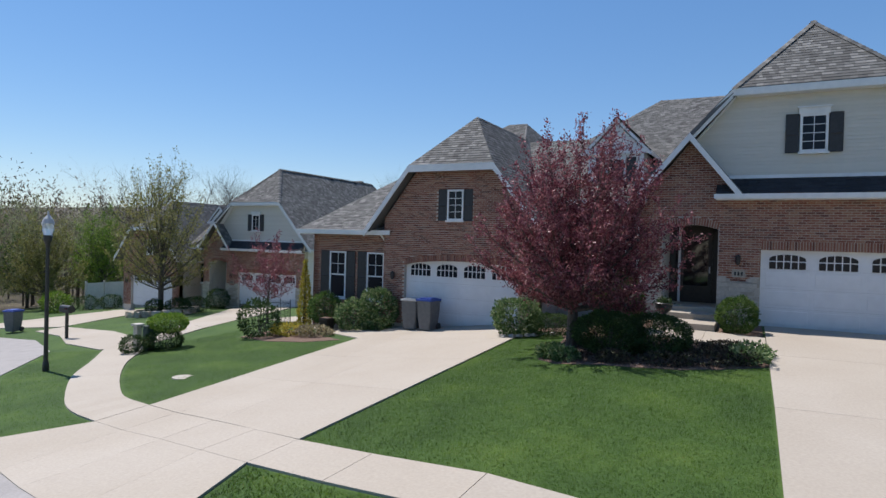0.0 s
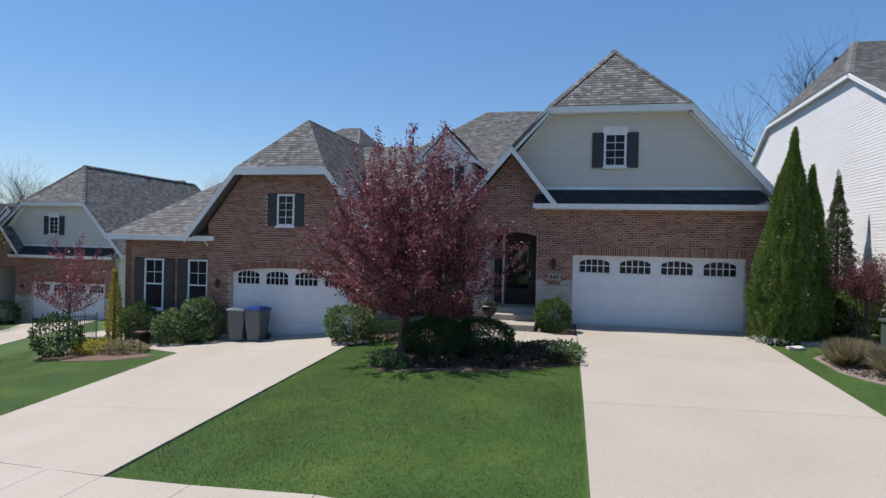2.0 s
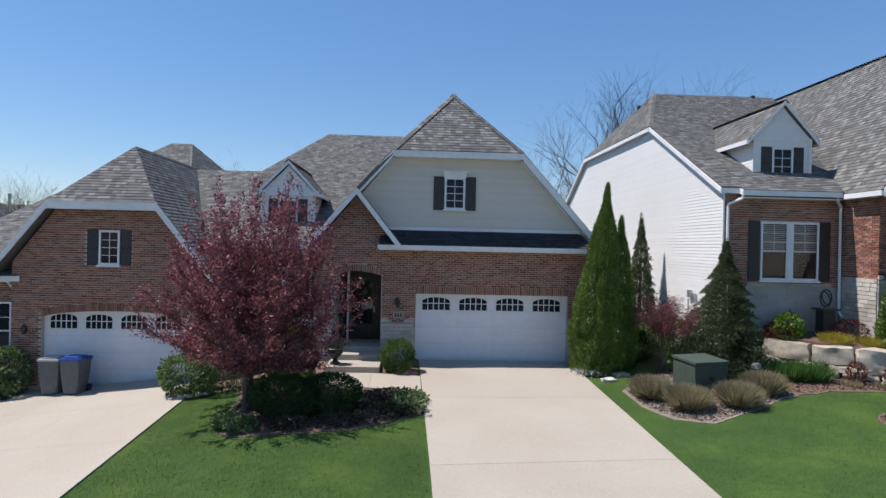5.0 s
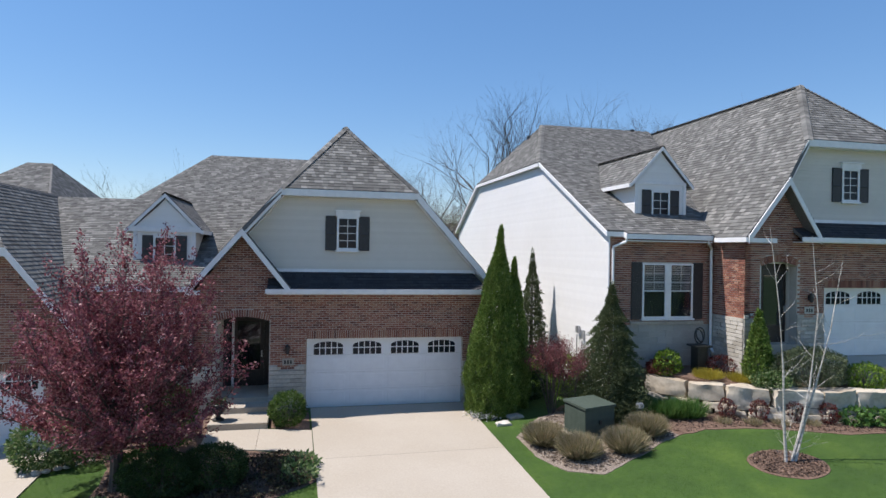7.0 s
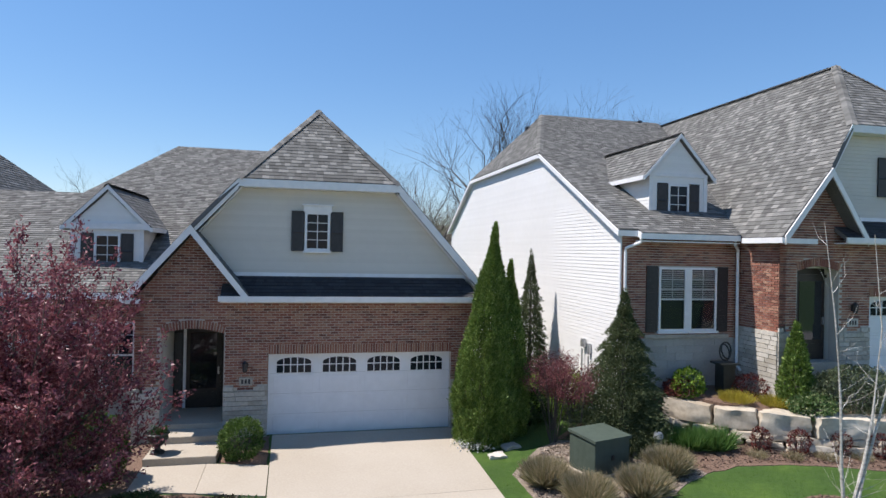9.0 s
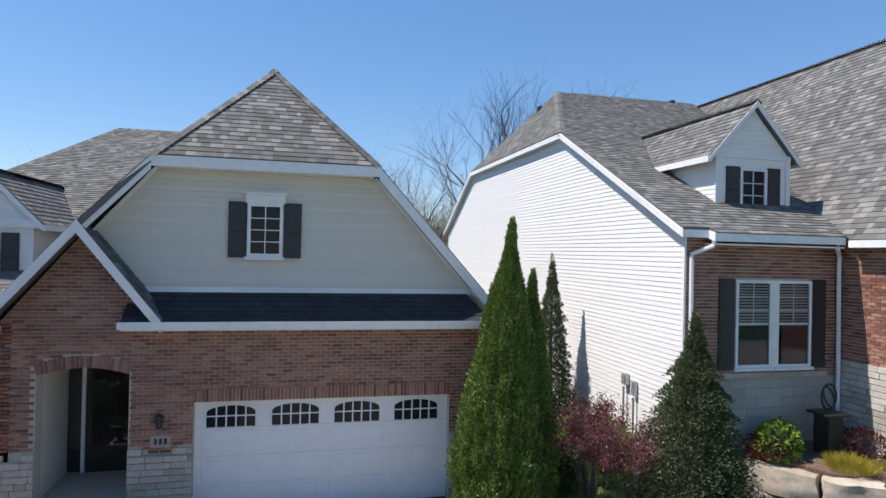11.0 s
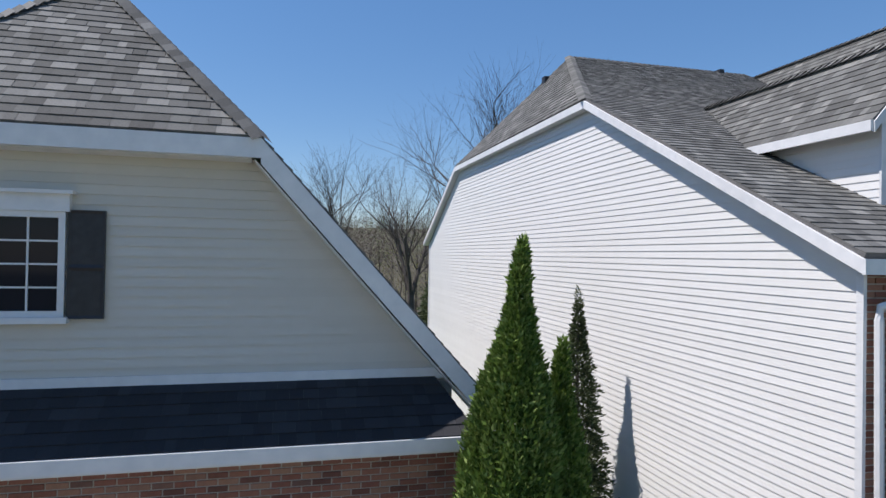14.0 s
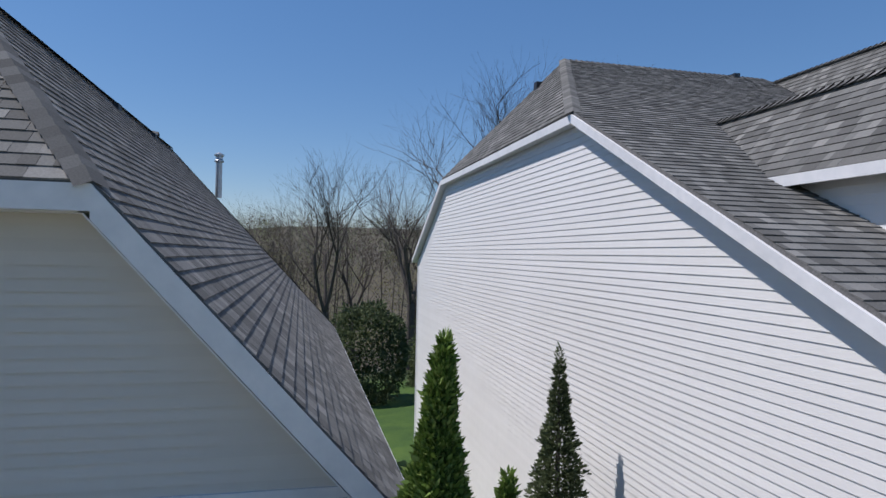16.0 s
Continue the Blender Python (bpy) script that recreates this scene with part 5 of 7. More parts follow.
def conifer(name, label, at, height, radius, mat, count, leaf, seed, kind="thuja", base=0.0, lean=(0.0, 0.0)):
    nr = np.random.default_rng(seed)
    z0 = ground(at[0], at[1]) - 0.03 if len(at) < 3 else at[2]
    t = thing(name, (at[0], at[1], z0), label, "conifer")
    bm = bmesh.new()
    add_tube(bm, [(at[0], at[1], z0), (at[0], at[1], z0 + height * 0.5), (at[0] + lean[0] * 0.95, at[1] + lean[1] * 0.95, z0 + height * 0.97)], [0.07 + radius * 0.04, 0.05, 0.008], 7)
    part("trunk", bm, BARK, t)
    h = nr.random(count) ** (1.35 if kind == "spruce" else 1.1)
    a = nr.random(count) * 2 * math.pi
    if kind == "thuja":
        h = 1 - (1 - h) ** 0.8
        prof = np.minimum(1, 0.70 + 1.3 * h) * (1 - h) ** 0.82
        lump = np.array([0.6 * noise.noise(Vector((math.cos(x) * 2.0, math.sin(x) * 2.0, y * height * 0.9 + seed))) + noise.noise(Vector((math.cos(x) * 5, math.sin(x) * 5, y * height * 2.2 + seed))) for x, y in zip(a, h)])
        r = radius * prof * (1 + 0.26 * lump) * (0.72 + 0.36 * nr.random(count) ** 0.6) + 0.03 * nr.random(count)
        r *= 1 - 0.4 * np.clip((h - 0.8) / 0.2, 0, 1)
        h = h + 0.05 * nr.random(count) ** 2 * (h > 0.93)
        d = np.stack([np.cos(a) * 0.45, np.sin(a) * 0.45, np.full(count, 0.9)], 1)
    else:
        tiers = height / 0.28
        k = np.floor(h * tiers)
        fr = h * tiers - k
        h = 1 - (1 - h) ** 0.62
        prof = (1 - h) ** 0.88 * np.minimum(1, 0.72 + 1.5 * h)
        lump = np.array([noise.noise(Vector((math.cos(x) * 2.2, math.sin(x) * 2.2, y * 3.1 + seed))) for x, y in zip(a, k)])
        r = radius * prof * (1 + 0.5 * lump) * nr.random(count) ** 0.4 * (1.12 - 0.45 * fr) + 0.02
        r *= 1 - 0.5 * np.clip((h - 0.7) / 0.3, 0, 1)
        h = h + 0.05 * nr.random(count) ** 2 * (h > 0.93)
        d = np.stack([np.cos(a), np.sin(a), np.full(count, 0.25) + 0.9 * h ** 4], 1)
    p = np.stack([at[0] + lean[0] * h + r * np.cos(a), at[1] + lean[1] * h + r * np.sin(a), z0 + base + h * (height - base) - (0.25 * r if kind == "spruce" else 0)], 1)
    hook("foliage", leaf_mesh("foliage", p, leaf, nr, dirs=d, jitter=0.4, aspect=0.34), mat, t)
    return t




# ---- things at the brick house ----
def steps():
    t = thing("front_steps", (-2.15, 16.7, -0.05), "two pale concrete steps up to the entry", "steps")
    box_part("step", (-2.95, 16.05, -0.4), (-1.40, 17.25, 0.13), CONCRETE, t, "", 0.012)
    box_part("step", (-2.78, 17.10, -0.4), (-1.46, 17.80, 0.29), CONCRETE, t, "", 0.012)


def urn(at, label, mat, scale=1.0):
    t = thing("urn", at, label, "planter")
    bm = bmesh.new()
    s = scale
    add_lathe(bm, [(0.15 * s, 0), (0.15 * s, 0.05 * s), (0.07 * s, 0.09 * s), (0.06 * s, 0.15 * s), (0.16 * s, 0.24 * s), (0.23 * s, 0.34 * s), (0.22 * s, 0.42 * s), (0.26 * s, 0.46 * s), (0.24 * s, 0.48 * s), (0.19 * s, 0.45 * s)], at, 20)
    part("bowl", bm, mat, t)
    nr = np.random.default_rng(3)
    p = np.array(at) + np.array((0, 0, 0.46 * s)) + nr.normal(size=(260, 3)) * np.array((0.1, 0.1, 0.06)) * s
    hook("plant", leaf_mesh("plant", p, 0.09, nr, 0.5), DARK_LEAF, t, kind="stuff")


def wheelie_bin(at, turn, label, lid_mat):
    t = thing("wheelie_bin", (0, 0, 0), label, "bin", "bins by the garage")
    bm = bmesh.new()
    prof = [(0.0, 0.22, 0.24), (0.55, 0.26, 0.28), (0.95, 0.29, 0.31)]
    rings = []
    for z, a, b in prof:
        rings.append([bm.verts.new(v) for v in ((-a, -b, z + 0.04), (a, -b, z + 0.04), (a, b, z + 0.04), (-a, b, z + 0.04))])
    for r0, r1 in zip(rings, rings[1:]):
        for k in range(4):
            bm.faces.new((r0[k], r0[(k + 1) % 4], r1[(k + 1) % 4], r1[k]))
    bm.faces.new(rings[0][::-1])
    bm.faces.new(rings[-1])
    bmesh.ops.bevel(bm, geom=[e for e in bm.edges if abs(e.verts[0].co.z - e.verts[1].co.z) > 0.1], offset=0.04, segments=2, affect="EDGES")
    part("body", bm, BIN_GREY, t)
    bm = bmesh.new()
    add_box(bm, (-0.31, -0.35, 0.99), (0.31, 0.36, 1.05), 0.02)
    add_box(bm, (-0.24, -0.26, 1.04), (0.24, 0.26, 1.09), 0.03)
    part("lid", bm, lid_mat, t)
    box_part("handle", (-0.25, 0.34, 0.93), (0.25, 0.42, 0.97), BIN_GREY, t, "", 0.01)
    for x in (-0.27, 0.23):
        bm = bmesh.new()
        add_tube(bm, [(x, 0.24, 0.12), (x + 0.05, 0.24, 0.12)], [0.12, 0.12], 14)
        part("wheel", bm, SHUTTER, t)
    t.matrix_basis = pose(*at, 0, 0, turn)
    return t


steps()
urn((-2.72, 16.45, 0.13), "dark stone urn with a small plant on the step", BLACK_METAL, 1.0)
wheelie_bin((-11.0, 16.9, ground(-11.0, 16.9) + 0.035), 6, "grey wheeled bin with a pale lid", LID_GREY)
wheelie_bin((-10.25, 16.7, ground(-10.25, 16.7) + 0.035), -4, "grey wheeled bin with a blue lid", BIN_BLUE)
wheelie_bin((-32.3, 15.3, ground(-32.3, 15.3) + 0.035), 20, "dark wheeled bin at the turning circle", BIN_BLUE)

plume_tree("plum_tree", "purple-leaved plum tree in the planting bed", (-4.33, 13.0), 5.1, 1.05, 0.115, [(0.95, 1.3), (1.5, 2.05), (2.6, 2.3), (3.5, 1.95), (4.4, 1.3), (5.15, 0.6)], 60, 14, 74, 0.068, RED_LEAF, 5, None, (0.15, 0.1))
shrub("holly_bush", "variegated leafy bush by the garage", (-6.55, 15.3), 0.72, 0.65, 0.55, 0.09, HOSTA_LEAF, 4200, 31)
shrub("boxwood", "low dark clipped boxwood", (-5.45, 15.0), 0.7, 0.6, 0.32, 0.05, DARK_LEAF, 4500, 32, "clipped")
shrub("holly_bush", "tall glossy green bush by the entry", (-3.75, 15.4), 0.68, 0.6, 0.78, 0.08, GREEN_LEAF, 6500, 33)
# brighter daylily leaf colour paints sunlight on this boxwood under the plum
shrub("boxwood", "low boxwood behind the yews, sunlight put into its bright green leaf colour", (-3.75, 13.1), 0.55, 0.5, 0.4, 0.05, LILY_LEAF, 5000, 38)
shrub("yew", "dark rounded yew under the plum tree", (-3.25, 12.1), 0.75, 0.68, 0.48, 0.045, DARK_LEAF, 11000, 34, "round", "yews under the plum")
shrub("yew", "dark rounded yew under the plum tree", (-2.3, 12.4), 0.68, 0.66, 0.46, 0.045, DARK_LEAF, 11000, 35, "round", "yews under the plum")
shrub("hosta", "pale variegated hosta clump at the bed edge", (-4.45, 11.85), 0.3, 0.28, 0.14, 0.10, HOSTA_LEAF, 800, 36, "round", "hostas", category="plant")
shrub("hosta", "pale variegated hosta clump at the bed edge", (-4.05, 11.5), 0.28, 0.26, 0.13, 0.10, HOSTA_LEAF, 700, 37, "round", "hostas", category="plant")
for k, (x, y, r) in enumerate(((-1.35, 12.2, 0.65), (-0.8, 13.1, 0.5), (-2.0, 11.7, 0.5), (-1.0, 13.6, 0.45), (-3.0, 11.4, 0.35), (-1.6, 13.2, 0.6), (-0.8, 12.4, 0.4))):
    shrub("ground_cover", "low dark ground cover on the mulch", (x, y), r, r * 0.85, 0.11, 0.07, AJUGA_LEAF, 900, 40 + k, "round", "low plants in the bed", category="plant")
for k, (x, y) in enumerate(((-0.55, 12.6), (-0.5, 13.25))):
    shrub("ground_cover", "pale green ground cover by the driveway", (x, y), 0.4, 0.4, 0.15, 0.09, HOSTA_LEAF, 600, 50 + k, "round", "pale plants by the drive", category="plant")
shrub("boxwood", "clipped glossy boxwood beside the garage", (-0.88, 16.3), 0.5, 0.45, 0.48, 0.055, GREEN_LEAF, 6000, 55, "round")


def edging(points, label, seed):
    rnd = random.Random(seed)
    t = thing("stone_edging", (points[0][0], points[0][1], ground(*points[0])), label, "edging")
    for (x0, y0), (x1, y1) in zip(points, points[1:]):
        n = int(math.hypot(x1 - x0, y1 - y0) / 0.2)
        for i in range(n):
            x, y = x0 + (x1 - x0) * i / n + rnd.uniform(-0.04, 0.04), y0 + (y1 - y0) * i / n + rnd.uniform(-0.04, 0.04)
            bm = bmesh.new()
            bmesh.ops.create_icosphere(bm, subdivisions=1, radius=0.11)
            for v in bm.verts:
                v.co = Vector((v.co.x * rnd.uniform(0.9, 1.2), v.co.y * 0.8, v.co.z * 0.55)) + Vector((x, y, ground(x, y) + 0.05))
            part("cobble", bm, STONE, t)


edging([(-6.72, 14.75), (-5.9, 14.95), (-5.15, 15.02)], "row of pale cobbles edging the bed", 4)

# ---- between the houses ----
conifer("arborvitae", "tall dense green arborvitae beside the garage", (5.08, 16.7), 5.5, 0.93, THUJA_LEAF, 110000, 0.065, 11, lean=(0.27, 0.0))
conifer("arborvitae", "darker arborvitae standing behind the first", (5.75, 17.1), 4.5, 0.78, THUJA_LEAF, 55000, 0.065, 12, lean=(0.12, -0.2))
conifer("spruce", "slim dark green spruce by the siding wall", (7.85, 20.5), 4.65, 0.82, SPRUCE_LEAF, 34000, 0.075, 13, "spruce")
conifer("spruce", "broad dark green spruce at the house corner", (8.35, 15.3), 3.75, 1.45, SPRUCE_LEAF, 95000, 0.06, 14, "spruce")


def stem_shrub(at, height, label, mat, seed, count=1800):
    """Bare stems that spread from one foot and carry small leaves on their upper twigs alone."""
    rnd = random.Random(seed)
    nr = np.random.default_rng(seed)
    z = ground(*at)
    t = thing("shrub", (*at, z), label, "shrub")
    bm = bmesh.new()
    tips = []
    for k in range(13):
        a, q = 2.4 * k + rnd.uniform(-0.4, 0.4), height * rnd.uniform(0.12, 0.4)
        foot = Vector((at[0] + 0.07 * math.cos(a), at[1] + 0.07 * math.sin(a), z - 0.03))
        top = Vector((at[0] + q * math.cos(a), at[1] + q * math.sin(a), z + height * rnd.uniform(0.72, 1.0)))
        mid = foot.lerp(top, 0.5) + Vector((-0.05 * math.cos(a), -0.05 * math.sin(a), 0.1))
        add_tube(bm, [foot, mid, top], [0.013, 0.009, 0.003], 5)
        for i in range(7):
            b = mid.lerp(top, rnd.uniform(0.15, 1.0))
            e = b + Vector((rnd.uniform(-1, 1), rnd.uniform(-1, 1), rnd.uniform(0.1, 1.1))).normalized() * height * rnd.uniform(0.08, 0.16)
            add_tube(bm, [b, e], [0.005, 0.002], 3)
            tips += [b.lerp(e, 0.4), b.lerp(e, 0.7), e]
    part("stem", bm, BARK, t)
    tp = np.array([tuple(p) for p in tips])
    pts = tp[nr.integers(0, len(tp), count)] + nr.normal(size=(count, 3)) * 0.06
    hook("foliage", leaf_mesh("foliage", pts, 0.042, nr), mat, t)
    return t


stem_shrub((6.75, 15.9), 2.15, "thin rosy-leaved shrub with bare stems", PINK_LEAF, 61, 5200)
stem_shrub((7.25, 15.6), 2.0, "thin rosy-leaved shrub with bare stems", PINK_LEAF, 65, 4200)
for k, (x, y, r) in enumerate(((7.95, 17.5, 0.66), (8.2, 18.3, 0.6), (7.6, 18.4, 0.6))):
    shrub("euonymus", "bright lime green bush by the siding wall", (x, y), 0.5, 0.5, r, 0.08, LIME_LEAF, 1900, 66 + 40 * k, group="lime bushes by the siding wall")
stem_shrub((7.1, 16.8), 2.05, "thin rosy-leaved shrub with bare stems", PINK_LEAF, 62, 4200)
stem_shrub((7.5, 17.6), 1.7, "thin rosy-leaved shrub with bare stems", PINK_LEAF, 63, 2600)
shrub("boxwood", "dark shrub between the houses", (6.6, 17.6), 0.7, 0.6, 0.5, 0.07, DARK_LEAF, 3500, 64)


def tuft(name, label, at, r, h, mat, count, seed, group, z=None):
    """A clump of upright blades."""
    nr = np.random.default_rng(seed)
    z0 = ground(*at) if z is None else z
    t = thing(name, (at[0], at[1], z0), label, "plant", group)
    a = nr.random(count) * 6.283
    q = np.sqrt(nr.random(count)) * r * 0.45
    p = np.stack([at[0] + q * np.cos(a), at[1] + q * np.sin(a), np.full(count, z0)], 1)
    d = np.stack([np.cos(a) * q / r * 1.5, np.sin(a) * q / r * 1.5, np.ones(count)], 1)
    hook("foliage", leaf_mesh("foliage", p, h * 1.1, nr, dirs=d, jitter=0.27, aspect=0.03), mat, t)
    return t


for k, (x, y, r) in enumerate(((5.62, 13.65, 0.65), (6.1, 12.6, 0.68), (7.3, 12.55, 0.66), (8.35, 13.3, 0.62))):
    tuft("ornamental_grass", "dormant tan clump of ornamental grass", (x, y), r * 0.8, 0.43, STRAW_LEAF, 6000, 70 + k, "grass clumps round the cabinet")
for k, (x, y) in enumerate(((9.25, 14.6), (9.7, 14.35), (10.15, 14.15))):
    tuft("daylily", "fresh green clump of daylilies", (x, y), 0.6, 0.42, LILY_LEAF, 1500, 80 + k, "daylilies below the wall")
for k, (x, y) in enumerate(((10.7, 13.4), (11.4, 13.1), (12.15, 12.95), (13.0, 12.8))):
    tuft("cut_grass_tuft", "pale cut-back tuft of dry grass", (x, y), 0.4, 0.16, STRAW_LEAF, 500, 85 + k, "tufts below the wall")
for k, (x, y) in enumerate(((11.05, 13.7), (11.85, 13.4), (12.75, 13.15), (13.6, 12.85))):
    shrub("barberry", "small dark red barberry bush", (x, y), 0.23, 0.23, 0.29, 0.045, BERRY_LEAF, 900, 90 + k, "round", "barberries below the wall")


def cabinet():
    a = (6.68, 13.48, ground(6.9, 13.8))
    t = thing("utility_cabinet", (0, 0, 0), "dark green metal utility cabinet on the mulch", "utility box")
    box_part("pad", (-0.06, -0.06, -0.15), (1.10, 0.90, 0.05), CONCRETE, t)
    box_part("body", (0, 0, 0.05), (1.03, 0.83, 0.78), BOX_GREEN, t, "", 0.012)
    bm = bmesh.new()
    add_prism(bm, [(-0.03, -0.03, 0.78), (1.06, -0.03, 0.78), (1.06, 0.86, 0.84), (-0.03, 0.86, 0.84)], (0, 0, 0.06))
    part("lid", bm, BOX_GREEN, t)
    box_part("latch", (0.48, -0.03, 0.36), (0.55, 0.0, 0.46), BLACK_METAL, t)
    t.matrix_basis = pose(*a, 0, 0, 16.5)


def marker_post():
    t = thing("marker_post", (8.72, 14.3, ground(8.72, 14.3)), "short pale green pedestal post in the bed", "post")
    bm = bmesh.new()
    z = ground(8.72, 14.3)
    add_lathe(bm, [(0.095, 0), (0.095, 0.42)], (8.72, 14.3, z), 14)
    part("stem", bm, BOX_GREEN, t)
    bm = bmesh.new()
    add_lathe(bm, [(0.11, 0.40), (0.115, 0.47), (0.09, 0.53), (0.03, 0.55)], (8.72, 14.3, z), 14)
    part("cap", bm, LID_GREY, t)


def rough_block(bm, c, sx, sy, sz, turn, seed):
    tmp = bmesh.new()
    bmesh.ops.create_cube(tmp, size=1)
    bmesh.ops.subdivide_edges(tmp, edges=tmp.edges[:], cuts=6, use_grid_fill=True)
    m = pose(*c, 0, 0, turn)
    for v in tmp.verts:
        q = Vector((v.co.x * sx, v.co.y * sy, v.co.z * sz))
        k = noise.noise_vector(q * 2.2 + Vector((seed * 3.7, 0, 0)))
        q *= 1 - 0.05 * (abs(v.co.x) + abs(v.co.y) + abs(v.co.z) > 1.2)
        v.co = m @ (q + Vector((k.x * 0.07, k.y * 0.09, k.z * 0.05)) + noise.noise_vector(q * 7 + Vector((seed, 0, 0))) * 0.03)
    me = bpy.data.meshes.new("tmp")
    tmp.to_mesh(me)
    tmp.free()
    bm.from_mesh(me)
    bpy.data.meshes.remove(me)


def stone_wall():
    line = [(9.95, 15.75), (10.75, 14.65), (11.6, 14.0), (12.7, 13.45), (13.9, 13.15), (15.2, 13.0), (16.6, 12.95)]
    t = thing("stone_wall", (11.6, 14.0, 0.3), "retaining wall of large rough limestone blocks", "wall")
    rnd = random.Random(8)
    for row, (z0, z1, step) in enumerate(((0.10, 0.36, 0.8), (0.36, 0.52, 1.0), (0.52, 0.68, 0.8), (0.68, 1.18, 1.2))):
        d = -0.3 * rnd.random()
        seg, cum = [], [0]
        for a, b in zip(line, line[1:]):
            cum.append(cum[-1] + math.hypot(b[0] - a[0], b[1] - a[1]))
        while d < cum[-1]:
            w = step * rnd.uniform(0.75, 1.3)
            m = min(max(d + w / 2, 0), cum[-1] - 0.01)
            i = max(k for k in range(len(line) - 1) if cum[k] <= m)
            f = (m - cum[i]) / (cum[i + 1] - cum[i])
            x, y = line[i][0] + f * (line[i + 1][0] - line[i][0]), line[i][1] + f * (line[i + 1][1] - line[i][1])
            a = math.degrees(math.atan2(line[i + 1][1] - line[i][1], line[i + 1][0] - line[i][0]))
            nx, ny = math.sin(radians(a)), -math.cos(radians(a))
            off = 0.10 * (3 - row) * 0.45 + rnd.uniform(-0.03, 0.03)
            bm = bmesh.new()
            rough_block(bm, (x + nx * off, y + ny * off, (z0 + z1) / 2), w - 0.02, 0.5, z1 - z0 - 0.015, a, rnd.random() * 50)
            me = part("stone", bm, WALL_STONE, t).data
            me.shade_smooth()
            me.set_sharp_from_angle(angle=radians(28))
            d += w


def terrace():
    """Raised soil behind the stone wall."""
    pts = [(9.95, 15.85), (10.8, 14.75), (11.65, 14.1), (12.75, 13.55), (13.95, 13.25), (15.2, 13.1), (17, 13.05), (30, 13.0), (30, 14.7), (12.1, 14.7), (12.0, 16.6), (8.8, 16.6), (8.7, 16.3)]
    bm = bmesh.new()
    bm.faces.new([bm.verts.new((x, y, 0)) for x, y in pts])
    for k in range(1, 40):
        bmesh.ops.bisect_plane(bm, geom=bm.verts[:] + bm.edges[:] + bm.faces[:], plane_co=(8.7 + k * 0.55, 0, 0), plane_no=(1, 0, 0))
    for k in range(1, 8):
        bmesh.ops.bisect_plane(bm, geom=bm.verts[:] + bm.edges[:] + bm.faces[:], plane_co=(0, 12.9 + k * 0.5, 0), plane_no=(0, 1, 0))
    for v in bm.verts:
        v.co.z = 1.02 + 0.12 * min(3, max(0, v.co.y - 13.2)) + 0.03 * noise.noise(v.co * 2.1) - 0.55 * max(0, min(1, (9.9 - v.co.x) / 1.2))
    top = bm.faces[:]
    bmesh.ops.extrude_face_region(bm, geom=top)
    for v in {v for f in top if f.is_valid for v in f.verts}:
        v.co.z -= 1.3
    tagged(part("terrace_soil", bm, MULCH, None), "raised dark soil behind the stone wall", "planting bed", kind="structure")


bm = bmesh.new()
add_prism(bm, [(14.9, 13.95, 1.58), (24, 13.95, 1.58), (24, 14.75, 1.79), (14.9, 14.75, 1.79)], (0, 0, -0.8))
tagged(part("driveway", bm, CONCRETE, None), "pale concrete apron before the raised garage", "driveway", kind="structure")
cabinet()
marker_post()
stone_wall()
terrace()
tuft("sedum", "bright yellow low plants on the wall", (11.25, 14.8), 0.75, 0.22, YELLOW_LEAF, 1800, 101, "yellow plants on the wall", 1.22)
tuft("sedum", "bright yellow low plants on the wall", (12.1, 14.4), 0.7, 0.22, YELLOW_LEAF, 1800, 102, "yellow plants on the wall", 1.18)
shrub("barberry", "reddish brown bare bush on the terrace", (11.95, 15.2, 1.22), 0.5, 0.45, 0.3, 0.06, BERRY_LEAF, 1300, 103, "round")
shrub("barberry", "reddish brown bare bush on the terrace", (10.2, 15.7, 1.2), 0.4, 0.4, 0.25, 0.06, BERRY_LEAF, 900, 104, "round")
shrub("euonymus", "bright lime green leafy bush under the window", (10.4, 15.6, 1.15), 0.42, 0.36, 0.4, 0.08, LIME_LEAF, 1700, 105, "round")
shrub("creeper", "pale green spreading bush on the wall top", (12.55, 13.8, 1.05), 0.55, 0.45, 0.3, 0.07, HOSTA_LEAF, 2600, 106, "round")
shrub("yew", "broad clipped sage green dome on the terrace", (13.9, 13.9, 1.02), 1.25, 0.75, 0.62, 0.045, SAGE_LEAF, 18000, 107)
shrub("euonymus", "yellow-green leafy bush on the terrace", (15.5, 13.5, 1.02), 0.6, 0.5, 0.4, 0.07, LIME_LEAF, 2500, 109)
for k, (x, y) in enumerate(((14.3, 12.75), (14.9, 12.65), (15.5, 12.55))):
    shrub("hosta", "fresh green leafy plant below the wall", (x, y), 0.4, 0.35, 0.2, 0.14, LILY_LEAF, 420, 150 + k, "round", "leafy plants below the wall", category="plant")
conifer("arborvitae", "small pointed arborvitae by the entry", (12.5, 14.25, 1.1), 2.1, 0.46, THUJA_LEAF, 9000, 0.09, 108)


